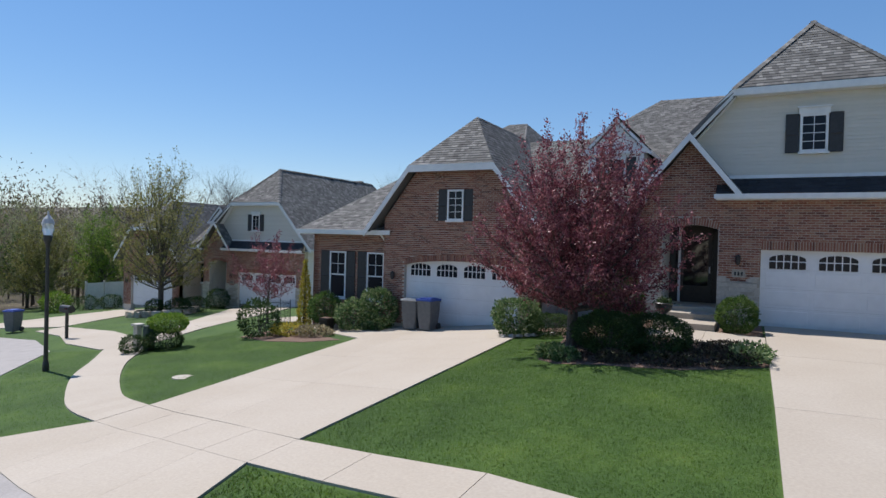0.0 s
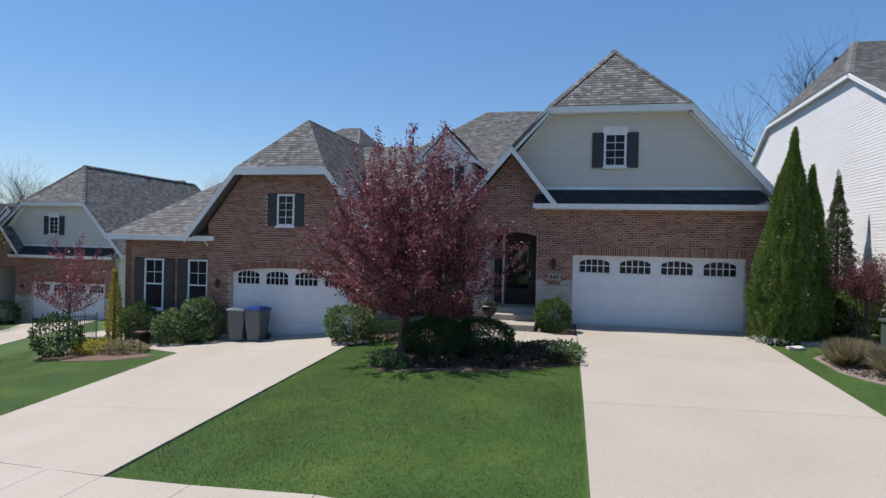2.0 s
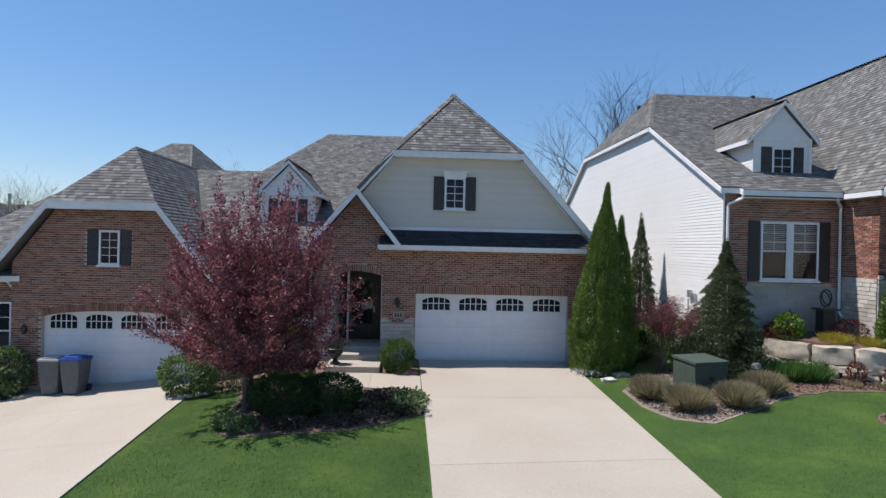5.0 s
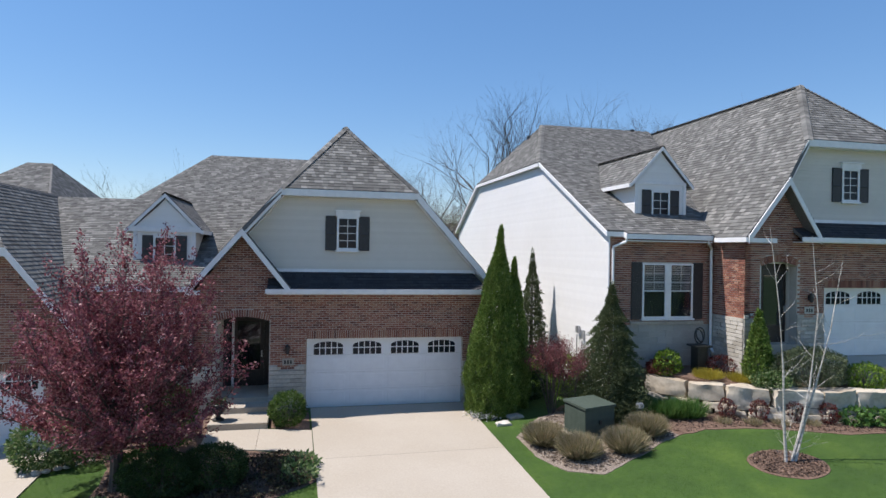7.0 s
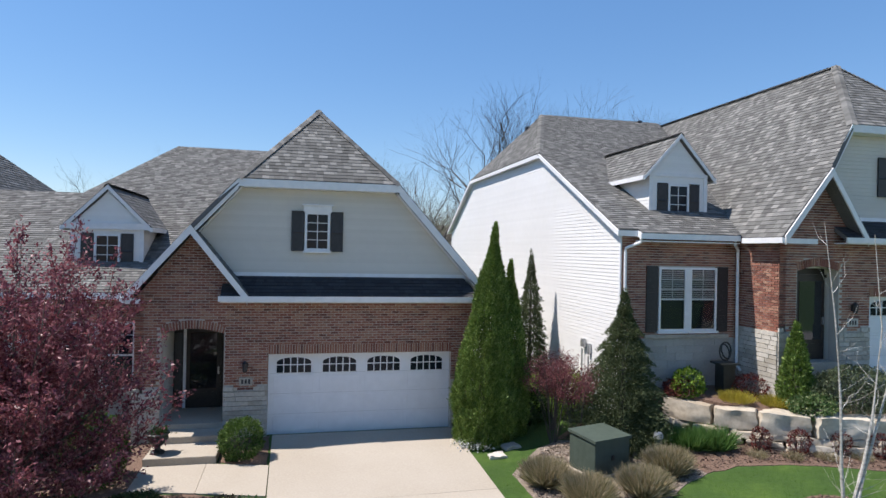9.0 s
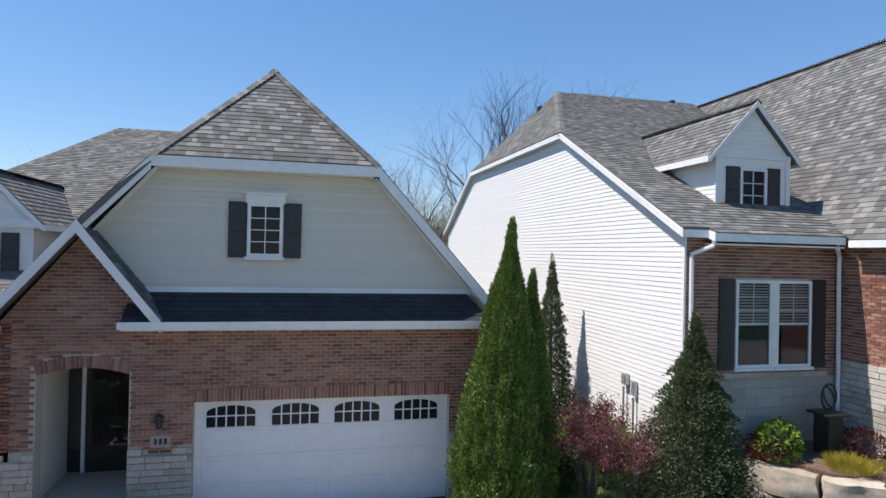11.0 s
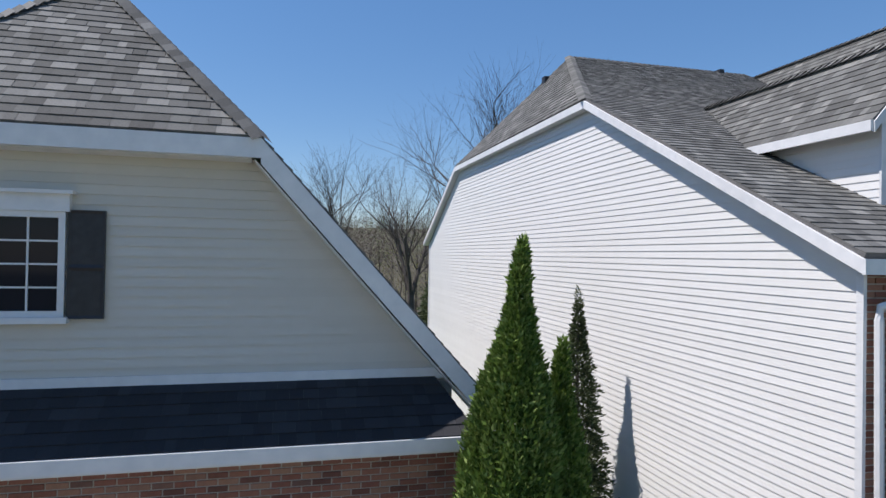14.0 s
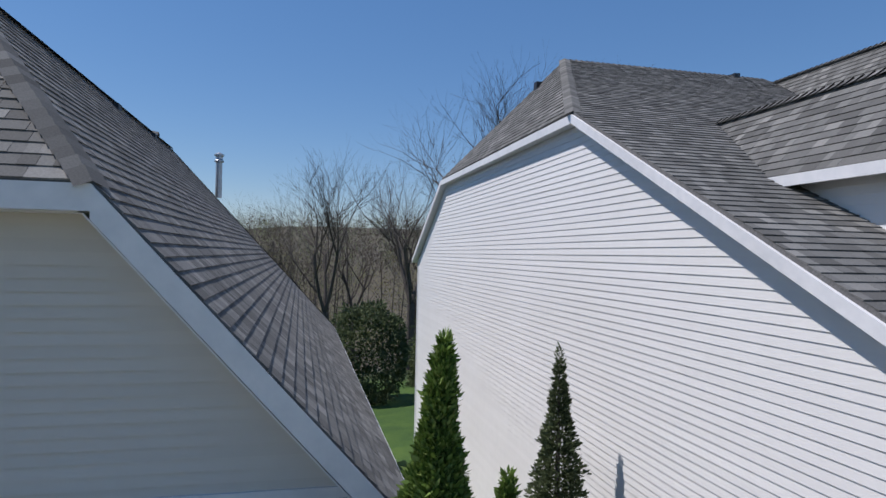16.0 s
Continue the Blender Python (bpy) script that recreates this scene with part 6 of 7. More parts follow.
def sculpture():
    x, y, z = 11.4, 15.45, 1.2
    t = thing("garden_sculpture", (x, y, z), "dark ring sculpture on a black pedestal", "sculpture")
    box_part("pedestal", (x - 0.18, y - 0.18, z), (x + 0.18, y + 0.18, z + 0.86), BLACK_METAL, t, "", 0.015)
    box_part("cap", (x - 0.27, y - 0.27, z + 0.86), (x + 0.27, y + 0.27, z + 0.91), BLACK_METAL, t, "", 0.01)
    for k, r in enumerate((0.2, 0.15)):
        bm = bmesh.new()
        n = 20
        add_tube(bm, [(x + r * math.cos(6.283 * i / n) * (0.75 if k else 0.85), y + r * 0.5 * k * math.sin(6.283 * i / n), z + 1.2 + r * 1.2 * math.sin(6.283 * i / n)) for i in range(n + 1)], [0.022] * (n + 1), 6)
        part("ring", bm, BLACK_METAL, t)


def birch():
    at = (10.3, 10.7)
    z = ground(*at)
    t = thing("birch_tree", (*at, z), "bare white-barked birch with three thin stems", "tree")
    rnd = random.Random(17)
    bm = bmesh.new()
    for stem in (((0, 0, 0), (-0.08, 0.0, 0.9), (-0.1, 0.02, 2.1), (-0.22, 0.05, 3.6), (-0.45, 0.1, 5.4)), ((0.14, 0, 0), (0.42, 0.0, 0.9), (0.62, 0.02, 1.7), (0.85, 0.05, 3.4), (0.7, 0.1, 5.2)), ((0.2, -0.04, 0), (0.45, 0.0, 0.8), (0.75, 0.0, 1.7), (1.2, 0.05, 3.0), (1.55, 0.1, 4.6))):
        pts = [Vector((at[0] + a, at[1] + b, z + c)) for a, b, c in stem]
        add_tube(bm, pts, [0.036, 0.03, 0.023, 0.013, 0.004], 8)
        for i in range(1, 5):
            for k in range(4):
                p = pts[i - 1].lerp(pts[i], rnd.random())
                a = rnd.random() * 6.283
                grow(rnd, bm, p, Vector((math.cos(a), math.sin(a), rnd.uniform(0.2, 0.9))).normalized(), rnd.uniform(0.3, 0.7), 0.0055, 1, 0.6, 0.03, [], 2, 4)
    part("trunk", bm, BIRCH, t)


sculpture()
birch()


def flowers(at, label, r, seed):
    nr = np.random.default_rng(seed)
    z = ground(*at)
    t = thing("flower_clump", (*at, z), label, "flowers")
    n = 900
    p = np.stack([at[0] + nr.normal(size=n) * r * 0.5, at[1] + nr.normal(size=n) * r * 0.4, z + 0.03 + nr.random(n) * 0.14], 1)
    hook("petals", leaf_mesh("petals", p, 0.05, nr, 0.3, 0.9), WHITE_PETAL, t)
    hook("leaves", leaf_mesh("leaves", p[:500] - np.array((0, 0, 0.05)), 0.07, nr, 0.3), GREEN_LEAF, t)


flowers((4.78, 16.2), "low mound of white flowers by the driveway", 0.4, 5)
for k, (x, y) in enumerate(((5.12, 15.5), (5.62, 15.95))):
    t = thing("stepping_stone", (x, y, ground(x, y)), "flat pale stepping stone in the grass", "stone", "stepping stones")
    bm = bmesh.new()
    rough_block(bm, (x, y, ground(x, y) + 0.02), 0.42, 0.3, 0.1, 20 * k, 3 + k)
    part("slab", bm, STONE, t)

# meter boxes on the siding wall
t = thing("meter_box", (8.63, 18.1, 1.6), "grey electric meter boxes with conduit on siding", "meter")
box_part("meter", (8.54, 18.0, 2.15), (8.65, 18.17, 2.4), METAL, t, "", 0.015)
box_part("meter", (8.56, 17.66, 2.0), (8.65, 17.79, 2.3), METAL, t, "", 0.015)
bm = bmesh.new()
add_tube(bm, [(8.58, 18.12, 2.1), (8.58, 18.12, 0.2)], [0.025, 0.025], 8)
add_tube(bm, [(8.58, 17.71, 1.95), (8.58, 17.71, 0.2)], [0.025, 0.025], 8)
part("conduit", bm, METAL, t)

# ---- left of the brick houses ----
shrub("boxwood", "round light green bush under the windows", (-14.9, 17.1), 0.65, 0.6, 0.6, 0.08, GREEN_LEAF, 3500, 111, lift=0.2)
shrub("holly_bush", "variegated bush below the window", (-13.3, 16.85), 0.8, 0.65, 0.55, 0.09, HOSTA_LEAF, 3800, 112)
shrub("holly_bush", "tall variegated bush at the corner", (-12.45, 17.0), 0.7, 0.6, 0.75, 0.09, HOSTA_LEAF, 4200, 113)
shrub("viburnum", "loose dark-leaved viburnum on the lawn edge", (-16.3, 15.1), 0.75, 0.7, 0.68, 0.1, DARK_LEAF, 1900, 114)
shrub("sedum", "yellow-green low plants in the bed", (-15.2, 15.6), 0.8, 0.6, 0.2, 0.09, YELLOW_LEAF, 1500, 115, category="plant")
shrub("sedum", "golden brown low plants in the bed", (-14.0, 15.4), 0.7, 0.5, 0.18, 0.09, STRAW_LEAF, 1200, 116, category="plant")
conifer("ivy_column", "tall yellow-leaved climber on the corner", (-16.45, 17.75), 2.6, 0.3, YELLOW_LEAF, 3000, 0.09, 117)
plume_tree("red_maple", "young airy maple with red spring leaves", (-19.2, 18.6), 3.9, 1.2, 0.05, [(1.2, 0.7), (2.0, 1.5), (2.8, 1.4), (3.9, 0.5)], 22, 9, 22, 0.08, RED_LEAF, 118)


def iron_fence(a, b, n, h):
    t = thing("iron_fence", ((a[0] + b[0]) / 2, (a[1] + b[1]) / 2, ground(*a)), "black wrought-iron fence with thin pickets", "fence")
    for k in range(n + 1):
        f = k / n
        x, y = a[0] + (b[0] - a[0]) * f, a[1] + (b[1] - a[1]) * f + 0.5 * math.sin(math.pi * f)
        z = ground(x, y)
        bm = bmesh.new()
        add_tube(bm, [(x, y, z), (x, y, z + h * (1.08 if k % 8 == 0 else 1))], [0.016 if k % 8 == 0 else 0.009] * 2, 5)
        part("post" if k % 8 == 0 else "picket", bm, BLACK_METAL, t)
    for dz in (0.12, h - 0.1):
        pts = []
        for k in range(n + 1):
            f = k / n
            x, y = a[0] + (b[0] - a[0]) * f, a[1] + (b[1] - a[1]) * f + 0.5 * math.sin(math.pi * f)
            pts.append((x, y, ground(x, y) + dz))
        bm = bmesh.new()
        add_tube(bm, pts, [0.014] * len(pts), 5)
        part("rail", bm, BLACK_METAL, t)


iron_fence((-19.6, 17.4), (-16.7, 17.2), 24, 1.05)
pz = ground(-14.3, 16.4)
t = thing("planter", (-14.3, 16.4, pz), "square dark planter box on the walk", "planter")
box_part("box", (-14.5, 16.2, pz), (-14.1, 16.6, pz + 0.5), DARKDOOR, t, "", 0.02)
box_part("soil", (-14.46, 16.24, pz + 0.5), (-14.14, 16.56, pz + 0.515), MULCH, t)


def street_lamp(at):
    z = ground(*at)
    t = thing("street_lamp", (*at, z), "black street lamp with a clear acorn globe", "lamp")
    bm = bmesh.new()
    add_lathe(bm, [(0.085, 0), (0.085, 0.2), (0.07, 0.26), (0.062, 0.34), (0.056, 1.0), (0.048, 3.55), (0.065, 3.6), (0.08, 3.68)], (*at, z), 14)
    part("post", bm, BLACK_METAL, t)
    bm = bmesh.new()
    add_lathe(bm, [(0.08, 3.66), (0.11, 3.74), (0.115, 3.86), (0.12, 3.88)], (*at, z), 16)
    part("collar", bm, BLACK_METAL, t)
    bm = bmesh.new()
    add_lathe(bm, [(0.11, 3.88), (0.15, 4.05), (0.155, 4.18), (0.145, 4.2)], (*at, z), 18)
    part("globe", bm, LAMP_GLASS, t, "clear ribbed globe")
    bm = bmesh.new()
    add_lathe(bm, [(0.16, 4.2), (0.16, 4.23), (0.12, 4.34), (0.05, 4.43), (0.03, 4.45), (0.03, 4.52), (0.005, 4.58)], (*at, z), 18)
    part("cap", bm, LID_GREY, t)


def mailbox(at):
    z = ground(*at)
    t = thing("mailbox", (*at, z), "black post-mounted mailbox on the verge", "mailbox")
    x, y = at
    box_part("post", (x - 0.05, y - 0.05, z - 0.1), (x + 0.05, y + 0.05, z + 1.15), BLACK_METAL, t, "", 0.008)
    bm = bmesh.new()
    arc = [(0.14 * math.cos(a), 1.28 + 0.12 * math.sin(a)) for a in [math.pi * k / 10 for k in range(11)]]
    add_prism(bm, [(x - 0.32, y + u, z + v) for u, v in [(-0.14, 1.13), (0.14, 1.13)] + arc], (0.64, 0, 0))
    part("box", bm, BLACK_METAL, t)
    box_part("arm", (x - 0.3, y - 0.03, z + 1.08), (x + 0.3, y + 0.03, z + 1.13), BLACK_METAL, t)
    box_part("flag", (x + 0.1, y - 0.17, z + 1.25), (x + 0.26, y - 0.155, z + 1.32), BERRY_LEAF, t)


street_lamp((-18.4, 8.92))
mailbox((-25.7, 13.9))
shrub("clipped_hedge", "clipped block of bright green hedge", (-18.05, 12.7), 0.7, 0.6, 0.32, 0.06, LIME_LEAF, 5000, 121, "clipped", lift=0.55)
shrub("boxwood", "dark low hedge below the bright one", (-18.0, 12.5), 0.68, 0.55, 0.34, 0.06, DARK_LEAF, 3500, 122, "clipped")
shrub("boxwood", "small dark rounded shrub on the lawn corner", (-18.3, 11.6), 0.42, 0.4, 0.3, 0.06, DARK_LEAF, 2200, 123)
gz = ground(-18.8, 12.4)
t = thing("garden_post", (-19.2, 12.4, gz), "weathered stone garden post beside the hedge", "post")
box_part("post", (-19.3, 12.3, gz - 0.1), (-19.1, 12.5, gz + 0.75), STONE, t, "", 0.01)
box_part("cap", (-19.36, 12.24, gz + 0.75), (-19.04, 12.56, gz + 0.82), STONE, t, "", 0.01)
t = thing("utility_pedestal", (-18.45, 12.25, gz), "slim green utility pedestal by the hedge", "utility box")
box_part("body", (-18.57, 12.1, gz - 0.05), (-18.27, 12.4, gz + 0.78), BOX_GREEN, t, "", 0.03)
box_part("cap", (-18.6, 12.07, gz + 0.78), (-18.24, 12.43, gz + 0.84), BOX_GREEN, t, "", 0.015)
sz = ground(-12.97, 9.12)
t = thing("sewer_cover", (-12.97, 9.12, sz), "round concrete service cover in the lawn", "cover")
bm = bmesh.new()
add_lathe(bm, [(0.26, -0.05), (0.26, 0.012), (0.23, 0.016), (0.22, 0.012), (0.02, 0.012)], (-12.97, 9.12, sz), 20)
part("lid", bm, STONE, t)
plume_tree("pear_tree", "young pear tree with fresh yellow-green leaves", (-32.6, 23.7), 9.0, 1.7, 0.15, [(1.8, 1.6), (2.8, 2.9), (4.2, 3.2), (6.0, 2.5), (7.6, 1.5), (9.0, 0.6)], 46, 11, 26, 0.12, PEAR_LEAF, 21)


def ring_bed(at, r):
    t = thing("ring_wall", (*at, ground(*at)), "low round block wall around the tree", "wall")
    for k in range(22):
        a = 6.283 * k / 22
        x, y = at[0] + r * math.cos(a), at[1] + r * math.sin(a)
        bm = bmesh.new()
        rough_block(bm, (x, y, ground(x, y) + 0.15), 0.5, 0.28, 0.36, math.degrees(a) + 90, k)
        part("block", bm, WALL_STONE, t)


ring_bed((-32.2, 23.6), 1.9)
for k, (x, y, r) in enumerate(((-30.8, 23.5, 0.7), (-30.5, 24.4, 0.8), (-32.2, 23.0, 0.5))):
    shrub("azalea", "dark shrubs in the round bed", (x, y), r, r, 0.5, 0.09, DARK_LEAF, 1800, 130 + k, group="shrubs in the round bed")
shrub("yew", "dark round yew beside the far entry", (-31.6, 27.2), 0.8, 0.7, 0.7, 0.08, DARK_LEAF, 2500, 135)


def vinyl_fence(points, h):
    t = thing("vinyl_fence", (points[0][0], points[0][1], ground(*points[0])), "cream vinyl privacy fence at the wood edge", "fence")
    for (x0, y0), (x1, y1) in zip(points, points[1:]):
        z0, z1 = ground(x0, y0), ground(x1, y1)
        n = 10
        for k in range(n):
            f, g = (k + 0.04) / n, (k + 0.96) / n
            bm = bmesh.new()
            a, b = (x0 + (x1 - x0) * f, y0 + (y1 - y0) * f), (x0 + (x1 - x0) * g, y0 + (y1 - y0) * g)
            za, zb = z0 + (z1 - z0) * f, z0 + (z1 - z0) * g
            add_prism(bm, [(*a, za), (*b, zb), (*b, zb + h), (*a, za + h)], (0.0, 0.03, 0))
            part("slat", bm, VINYL, t)
    for x, y in points:
        z = ground(x, y)
        box_part("post", (x - 0.07, y - 0.07, z), (x + 0.07, y + 0.07, z + h + 0.15), VINYL, t, "", 0.01)


vinyl_fence([(-48.6, 29.2), (-46.6, 29.4), (-44.5, 29.8), (-42.5, 30.2)], 2.1)
shrub("forsythia", "yellow-green spring bush at the wood edge", (-46.3, 25.5), 1.0, 1.0, 0.8, 0.14, LIME_LEAF, 2500, 140)
for k, (x, y) in enumerate(((-46.5, 28.0), (-44.9, 28.8), (-48.3, 27.6))):
    shrub("yew", "dark round shrub by the far driveway", (x, y), 0.8, 0.8, 0.6, 0.1, DARK_LEAF, 1300, 142 + k, group="shrubs by the far driveway")

# ---- woods and distance ----
bare = [tree("bare_tree", "leafless tall tree behind the houses", (0, 60, ground(0, 60)), 16, 5, 0.30, 3, 4, 0.8, 0.05, 0.3, TWIG_HAZE, 0, 0.5, 200 + k, 4, 0.3, None, 0.72) for k in range(3)]
rnd = random.Random(77)
places = [(6.4, 60, 1.0), (12.9, 60, 1.05), (0.7, 62, 0.85), (19.4, 62, 1.45), (-14.7, 60, 1.0), (32, 60, 1.5), (28.5, 63, 1.4), (9.5, 72, 0.9), (3.5, 70, 0.8), (16, 75, 1.0), (-19, 66, 0.9), (37, 66, 1.45), (43.5, 62, 1.45), (47, 64, 1.5), (-26, 60, 0.8), (-36, 58, 0.85), (-44, 52, 0.8), (-52, 47, 0.9), (-57, 40, 0.85), (-63, 46, 1.0), (23, 70, 1.1), (-60, 58, 1.0)]
for k, (x, y, s) in enumerate(places):
    m = pose(x, y, ground(x, y) - 0.2, 0, 0, rnd.random() * 360)
    b = bare[k] if k < 3 else copy_thing(bare[k % 3], m)
    b.matrix_basis = m @ Matrix.Diagonal((s, s, s, 1))


def woods(label, spots, seed, mats):
    """Many thin trunks, limbs and twigs, too many to count."""
    r = random.Random(seed)
    nr = np.random.default_rng(seed)
    base = tagged(new("woods"), label, "woods", kind="stuff")
    base.location = (*spots[0], ground(*spots[0]))
    bm = bmesh.new()
    haze = {m: [] for m in mats}
    for x, y in spots:
        z, h = ground(x, y), r.uniform(6.5, 9.5) if x < -58 else r.uniform(8, 12.5)
        lean = Vector((r.uniform(-0.1, 0.1), r.uniform(-0.1, 0.1), 1))
        top = Vector((x, y, z)) + lean * h
        add_tube(bm, [(x, y, z - 0.3), tuple(Vector((x, y, z)) + lean * h * 0.5), tuple(top)], [0.10, 0.07, 0.015], 4)
        m = r.choice(mats)
        for k in range(9):
            q = Vector((x, y, z)) + lean * h * r.uniform(0.3, 0.9)
            a = r.random() * 6.283
            e = q + Vector((math.cos(a), math.sin(a), r.uniform(0.5, 1.4))) * r.uniform(1.2, 2.6)
            add_tube(bm, [tuple(q), tuple((q + e) / 2 + Vector((0, 0, 0.15))), tuple(e)], [0.03, 0.02, 0.008], 3)
            haze[m].append(np.array(e) + nr.normal(size=(190 if x < -58 else 70, 3)) * np.array((0.8, 0.8, 0.6)))
    for x, y in spots[::2]:
        for k in range(2):
            u, v, w = x + r.uniform(-4, 4), y + r.uniform(-4, 4), r.uniform(0.8, 2.4)
            m = r.choice((SPRING_LEAF, PEAR_LEAF, TWIG_HAZE, SPRING_LEAF))
            haze.setdefault(m, []).append(np.array((u, v, ground(u, v) + w)) + nr.normal(size=(420, 3)) * np.array((1.2, 1.2, w * 0.5)))
    part("trunks", bm, BARK, base)
    for m, p in haze.items():
        if p:
            hook("canopy", leaf_mesh("canopy", np.concatenate(p), 0.165, nr, 0.4, 0.36), m, base)


spots = [(rnd.uniform(-102, -60), rnd.uniform(10, 80)) for _ in range(260)] + [(rnd.uniform(-52, 40), rnd.uniform(68, 120)) for _ in range(210)]
woods("leafless brown and budding spring woods behind the houses", spots, 9, (TWIG_HAZE, TWIG_HAZE, TWIG_HAZE, PEAR_LEAF, SPRING_LEAF))
nr = np.random.default_rng(31)
crowns = {FAR_WOOD: [], TWIG_HAZE: [], SPRING_LEAF: []}
for _ in range(1500):
    x, y = (rnd.uniform(-230, -98), rnd.uniform(-30, 260)) if rnd.random() < 0.5 else (rnd.uniform(-120, 190), rnd.uniform(118, 330))
    size, tall = rnd.uniform(2.2, 4.2), rnd.uniform(7, 13)
    m = FAR_WOOD if rnd.random() < 0.74 else TWIG_HAZE if rnd.random() < 0.6 else SPRING_LEAF
    u = nr.normal(size=(170, 3)) * np.array((size * 0.5, size * 0.5, tall * 0.26))
    crowns[m].append(u + np.array((x, y, ground(x, y) + tall * 0.52)))
for _ in range(190):
    x, y = rnd.uniform(-122, -94), rnd.uniform(-20, 125)
    size, tall = rnd.uniform(1.8, 3.2), rnd.uniform(12, 17)
    m = FAR_WOOD if rnd.random() < 0.45 else TWIG_HAZE if rnd.random() < 0.6 else SPRING_LEAF
    u = nr.normal(size=(230, 3)) * np.array((size * 0.55, size * 0.55, tall * 0.2))
    crowns[m].append(u + np.array((x, y, ground(x, y) + tall * 0.62)))
base = tagged(new("far_woods"), "distant brown hillside woods", "woods", kind="stuff")
base.location = (0, 120, ground(0, 120))
for m, p in crowns.items():
    hook("canopy", leaf_mesh("canopy", np.concatenate(p), 0.62, nr, 0.9, 0.3), m, base)
shrub("yew", "broad dark evergreen bush at the wood edge", (8.0, 45.3), 2.1, 2.0, 2.7, 0.22, SPRUCE_LEAF, 9000, 301)
for k, (x, y, h, r) in enumerate(((12.6, 50, 7.0, 2.0), (-66, 27, 10, 2.8))):
    conifer("pine", "soft evergreen at the wood edge", (x, y), h, r, SPRUCE_LEAF if x > 0 else SAGE_LEAF, 14000, 0.24, 300 + k, "spruce")


for k, (x, y, h, r) in enumerate(((-56, 21, 9.5, 3.2), (-59, 26, 10.5, 3.4), (-54, 29, 8, 2.8), (-62, 32, 10, 3.5), (-57, 36, 9, 3.0), (-65, 22, 9.5, 3.4), (-53, 41, 8, 2.8), (-60, 16, 9, 3.2), (-64, 41, 10, 3.4), (-49, 46, 8, 2.8))):
    plume_tree("spring_tree", "budding pale green tree at the wood edge", (x, y), h, 1.6, 0.14, [(1.2, r * 0.6), (2.5, r), (h * 0.6, r * 0.95), (h * 0.85, r * 0.55), (h, r * 0.2)], 38, 9, 40, 0.15, (SPRING_LEAF, GREEN_LEAF, PEAR_LEAF, SPRING_LEAF, LIME_LEAF)[k % 5], 500 + k)


# ---- grass blades ----
def inside(p, poly):
    c = False
    for (x0, y0), (x1, y1) in zip(poly, poly[1:] + poly[:1]):
        if (y0 > p[1]) != (y1 > p[1]) and p[0] < (x1 - x0) * (p[1] - y0) / (y1 - y0) + x0:
            c = not c
    return c


LAWNS = [
    ([(-6.28, 5.62), (-4.74, 5.28), (-3.38, 5.0), (-2.0, 4.83), (-0.12, 4.66), (-0.17, 12.3), (-0.9, 11.7), (-1.7, 11.2), (-2.9, 10.9), (-4.2, 11.1), (-4.75, 11.6), (-4.85, 12.4), (-4.85, 13.4), (-4.95, 14.4), (-5.25, 15.0), (-5.9, 14.93), (-6.4, 14.75)], 150000, 0.032),
    ([(4.64, 4.6), (16, 4.4), (16, 11.75), (13.4, 11.95), (11.6, 12.65), (10.0, 13.05), (8.6, 12.75), (7.4, 12.05), (6.2, 11.45), (5.5, 11.85), (5.1, 13.0), (5.1, 14.4), (6.2, 15.7), (5.0, 16.3), (4.62, 16.3)], 120000, 0.032),
    ([(-6.2, 4.52), (-5.5, 2.4), (-0.9, 1.7), (-0.2, 3.44), (-2.2, 3.75), (-3.6, 3.98), (-4.78, 4.2)], 24000, 0.045),
    ([(-11.25, 6.9), (-12.0, 14.6), (-13.4, 14.1), (-15.0, 14.1), (-17.1, 14.8), (-18.6, 17.0), (-18.8, 12.8), (-17.0, 10.6), (-15.0, 8.95), (-13.1, 7.65), (-12.2, 7.2)], 60000, 0.032),
    ([(-11.2, 5.62), (-12.45, 5.97), (-13.8, 6.63), (-16.4, 8.35), (-18.2, 9.95), (-20.4, 11.8), (-22.2, 11.3), (-19.0, 8.2), (-13.0, 4.5), (-12.2, 4.2)], 36000, 0.034),
]
CHIP = pieces_material("loose_chip", [(0.0, (0.10, 0.07, 0.05)), (0.5, (0.24, 0.185, 0.14)), (0.85, (0.40, 0.335, 0.27)), (1.0, (0.56, 0.50, 0.43))], 40, 2.0)
BARK_CHIP = pieces_material("bark_chip", [(0.0, (0.06, 0.036, 0.025)), (0.6, (0.16, 0.10, 0.07)), (1.0, (0.27, 0.185, 0.135))], 40, 2.0)
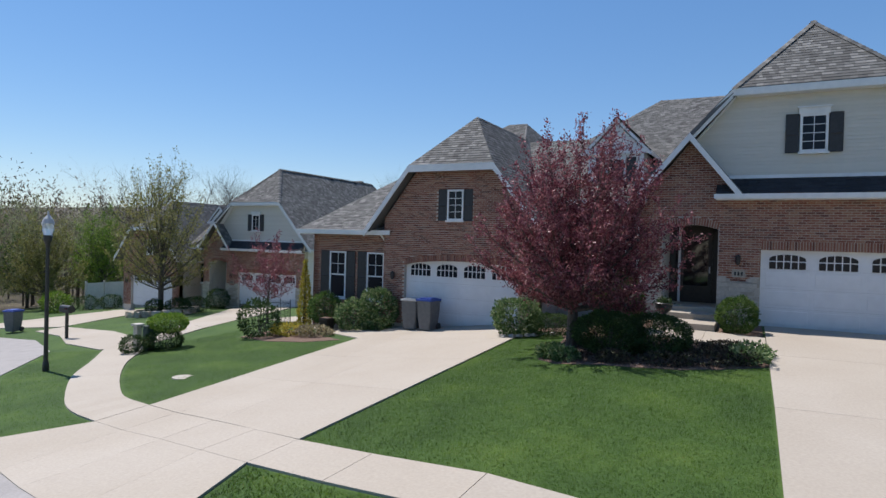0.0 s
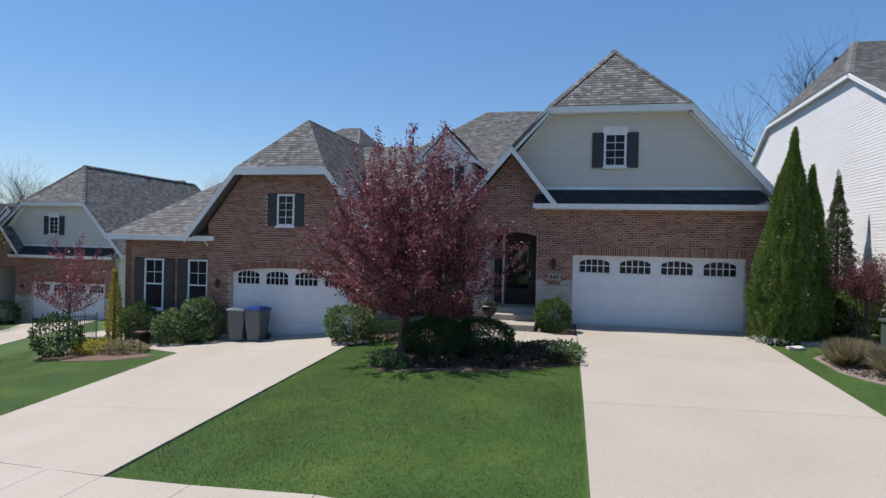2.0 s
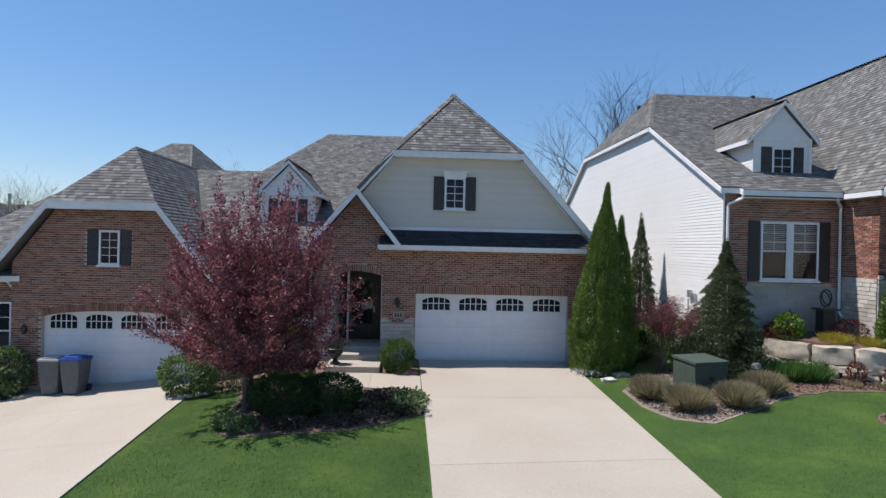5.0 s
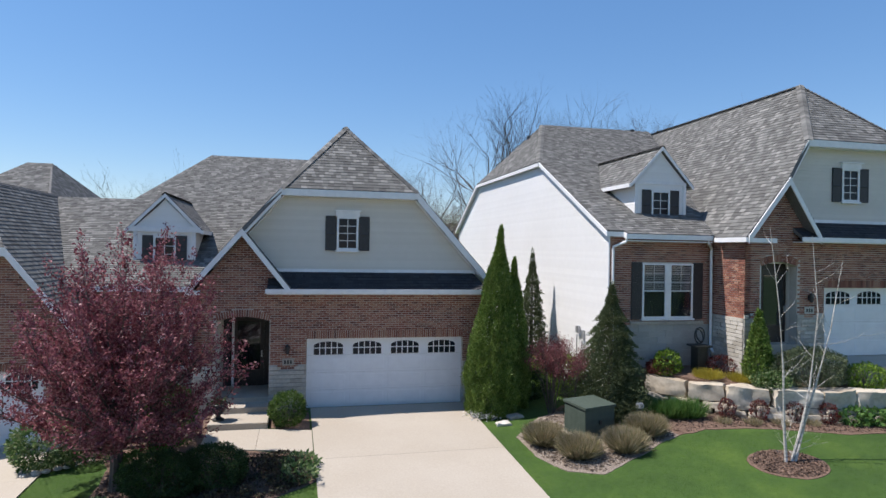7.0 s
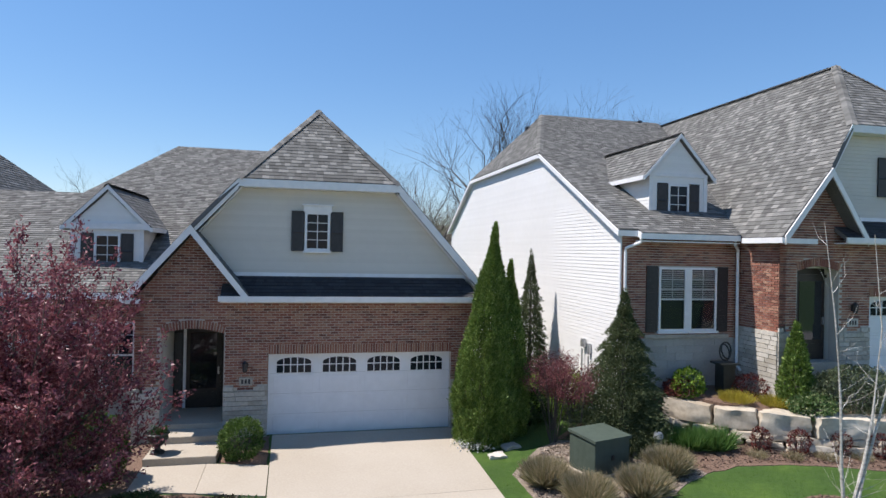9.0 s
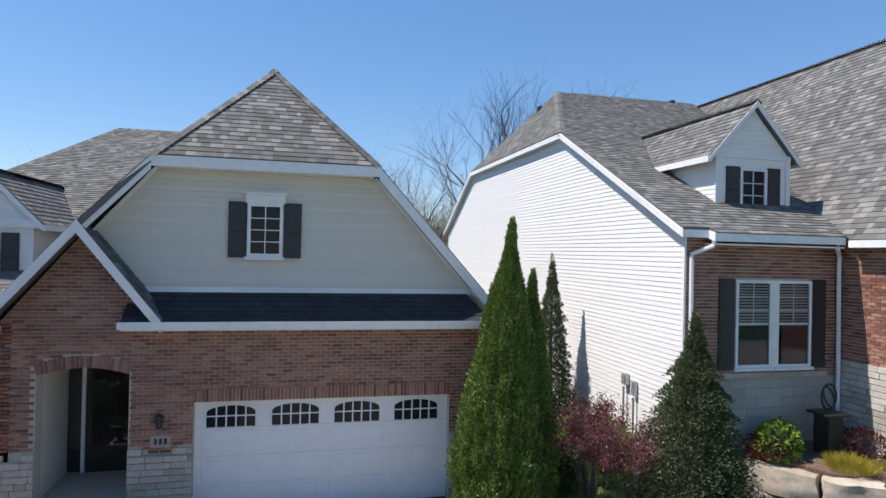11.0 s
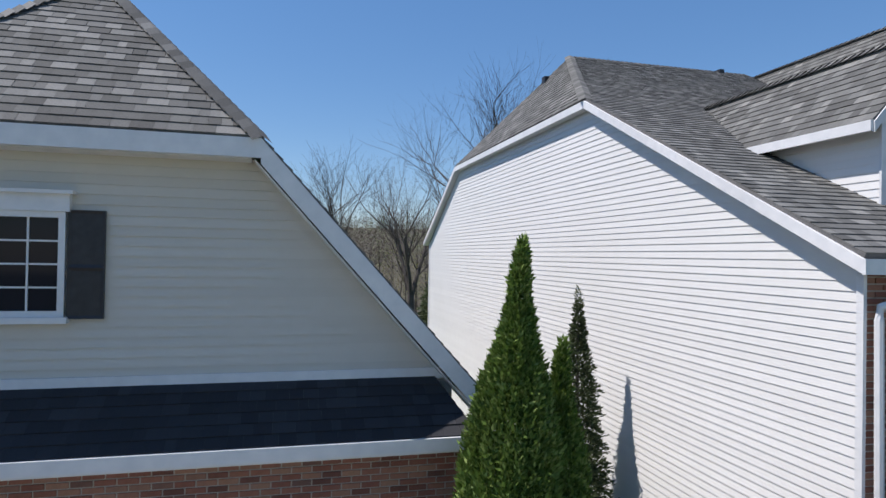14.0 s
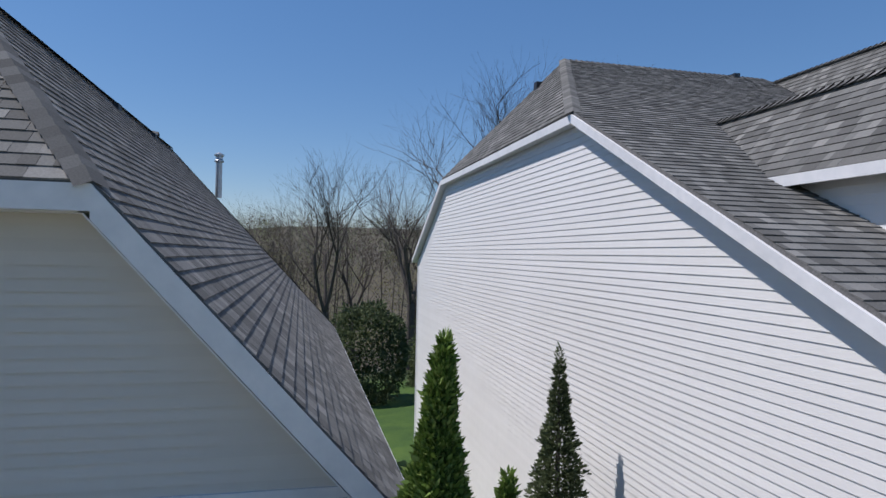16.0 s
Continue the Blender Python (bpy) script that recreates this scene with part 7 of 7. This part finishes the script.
BEDS = [
    ([(5.25, 14.3), (5.25, 13.0), (5.6, 12.0), (6.2, 11.6), (7.4, 12.2), (8.6, 12.9), (9.05, 13.1), (8.95, 14.4), (8.3, 15.3), (6.9, 15.9), (6.3, 15.5)], 9000, CHIP),
    ([(9.15, 13.1), (10.0, 13.2), (11.6, 12.8), (13.4, 12.1), (16.4, 11.9), (16.4, 13.1), (13.8, 13.2), (11.6, 14.1), (10.6, 15.1), (10.0, 16.1), (8.2, 16.8), (7.1, 16.1), (8.5, 15.45), (9.15, 14.5)], 9000, BARK_CHIP),
    ([(-4.7, 14.3), (-4.7, 12.4), (-4.2, 11.3), (-2.9, 11.05), (-1.7, 11.35), (-0.9, 11.85), (-0.25, 12.5), (-0.3, 14.0), (-1.6, 14.3), (-3.0, 14.7)], 7000, BARK_CHIP),
    (ring((10.3, 10.65), 0.76, 16), 1800, BARK_CHIP),
]
for k, (poly, count, mat) in enumerate(BEDS):
    nr = np.random.default_rng(450 + k)
    lo, hi = np.min(poly, axis=0), np.max(poly, axis=0)
    q = lo + nr.random((count * 2, 2)) * (hi - lo)
    pts = np.array([(x, y, ground(x, y) + 0.018 + 0.014 * nr.random()) for x, y in q if inside((x, y), poly)][:count])
    d = np.stack([nr.normal(size=len(pts)), nr.normal(size=len(pts)), 0.12 * nr.random(len(pts))], 1)
    ob = hook("mulch_chips", leaf_mesh("mulch_chips", pts, 0.062, nr, dirs=d, jitter=0.1, aspect=0.45), mat, None, "loose coarse bark chips on the planting bed", "stuff")
    tagged(ob, category="mulch")
for k, (poly, count, size) in enumerate(LAWNS):
    nr = np.random.default_rng(400 + k)
    lo, hi = np.min(poly, axis=0), np.max(poly, axis=0)
    q = lo + nr.random((count * 2, 2)) * (hi - lo)
    q = [p for p in q if inside(p, poly) and math.hypot(p[0] - 10.3, p[1] - 10.65) > 0.84][:count]
    pts = np.array([(x, y, ground(x, y) - 0.005) for x, y in q])
    ob = hook("grass", leaf_mesh("grass", pts, size, nr, 1.1, 0.16), GRASS_LEAF, None, "short green blades of mown lawn", "stuff")
    tagged(ob, category="grass")
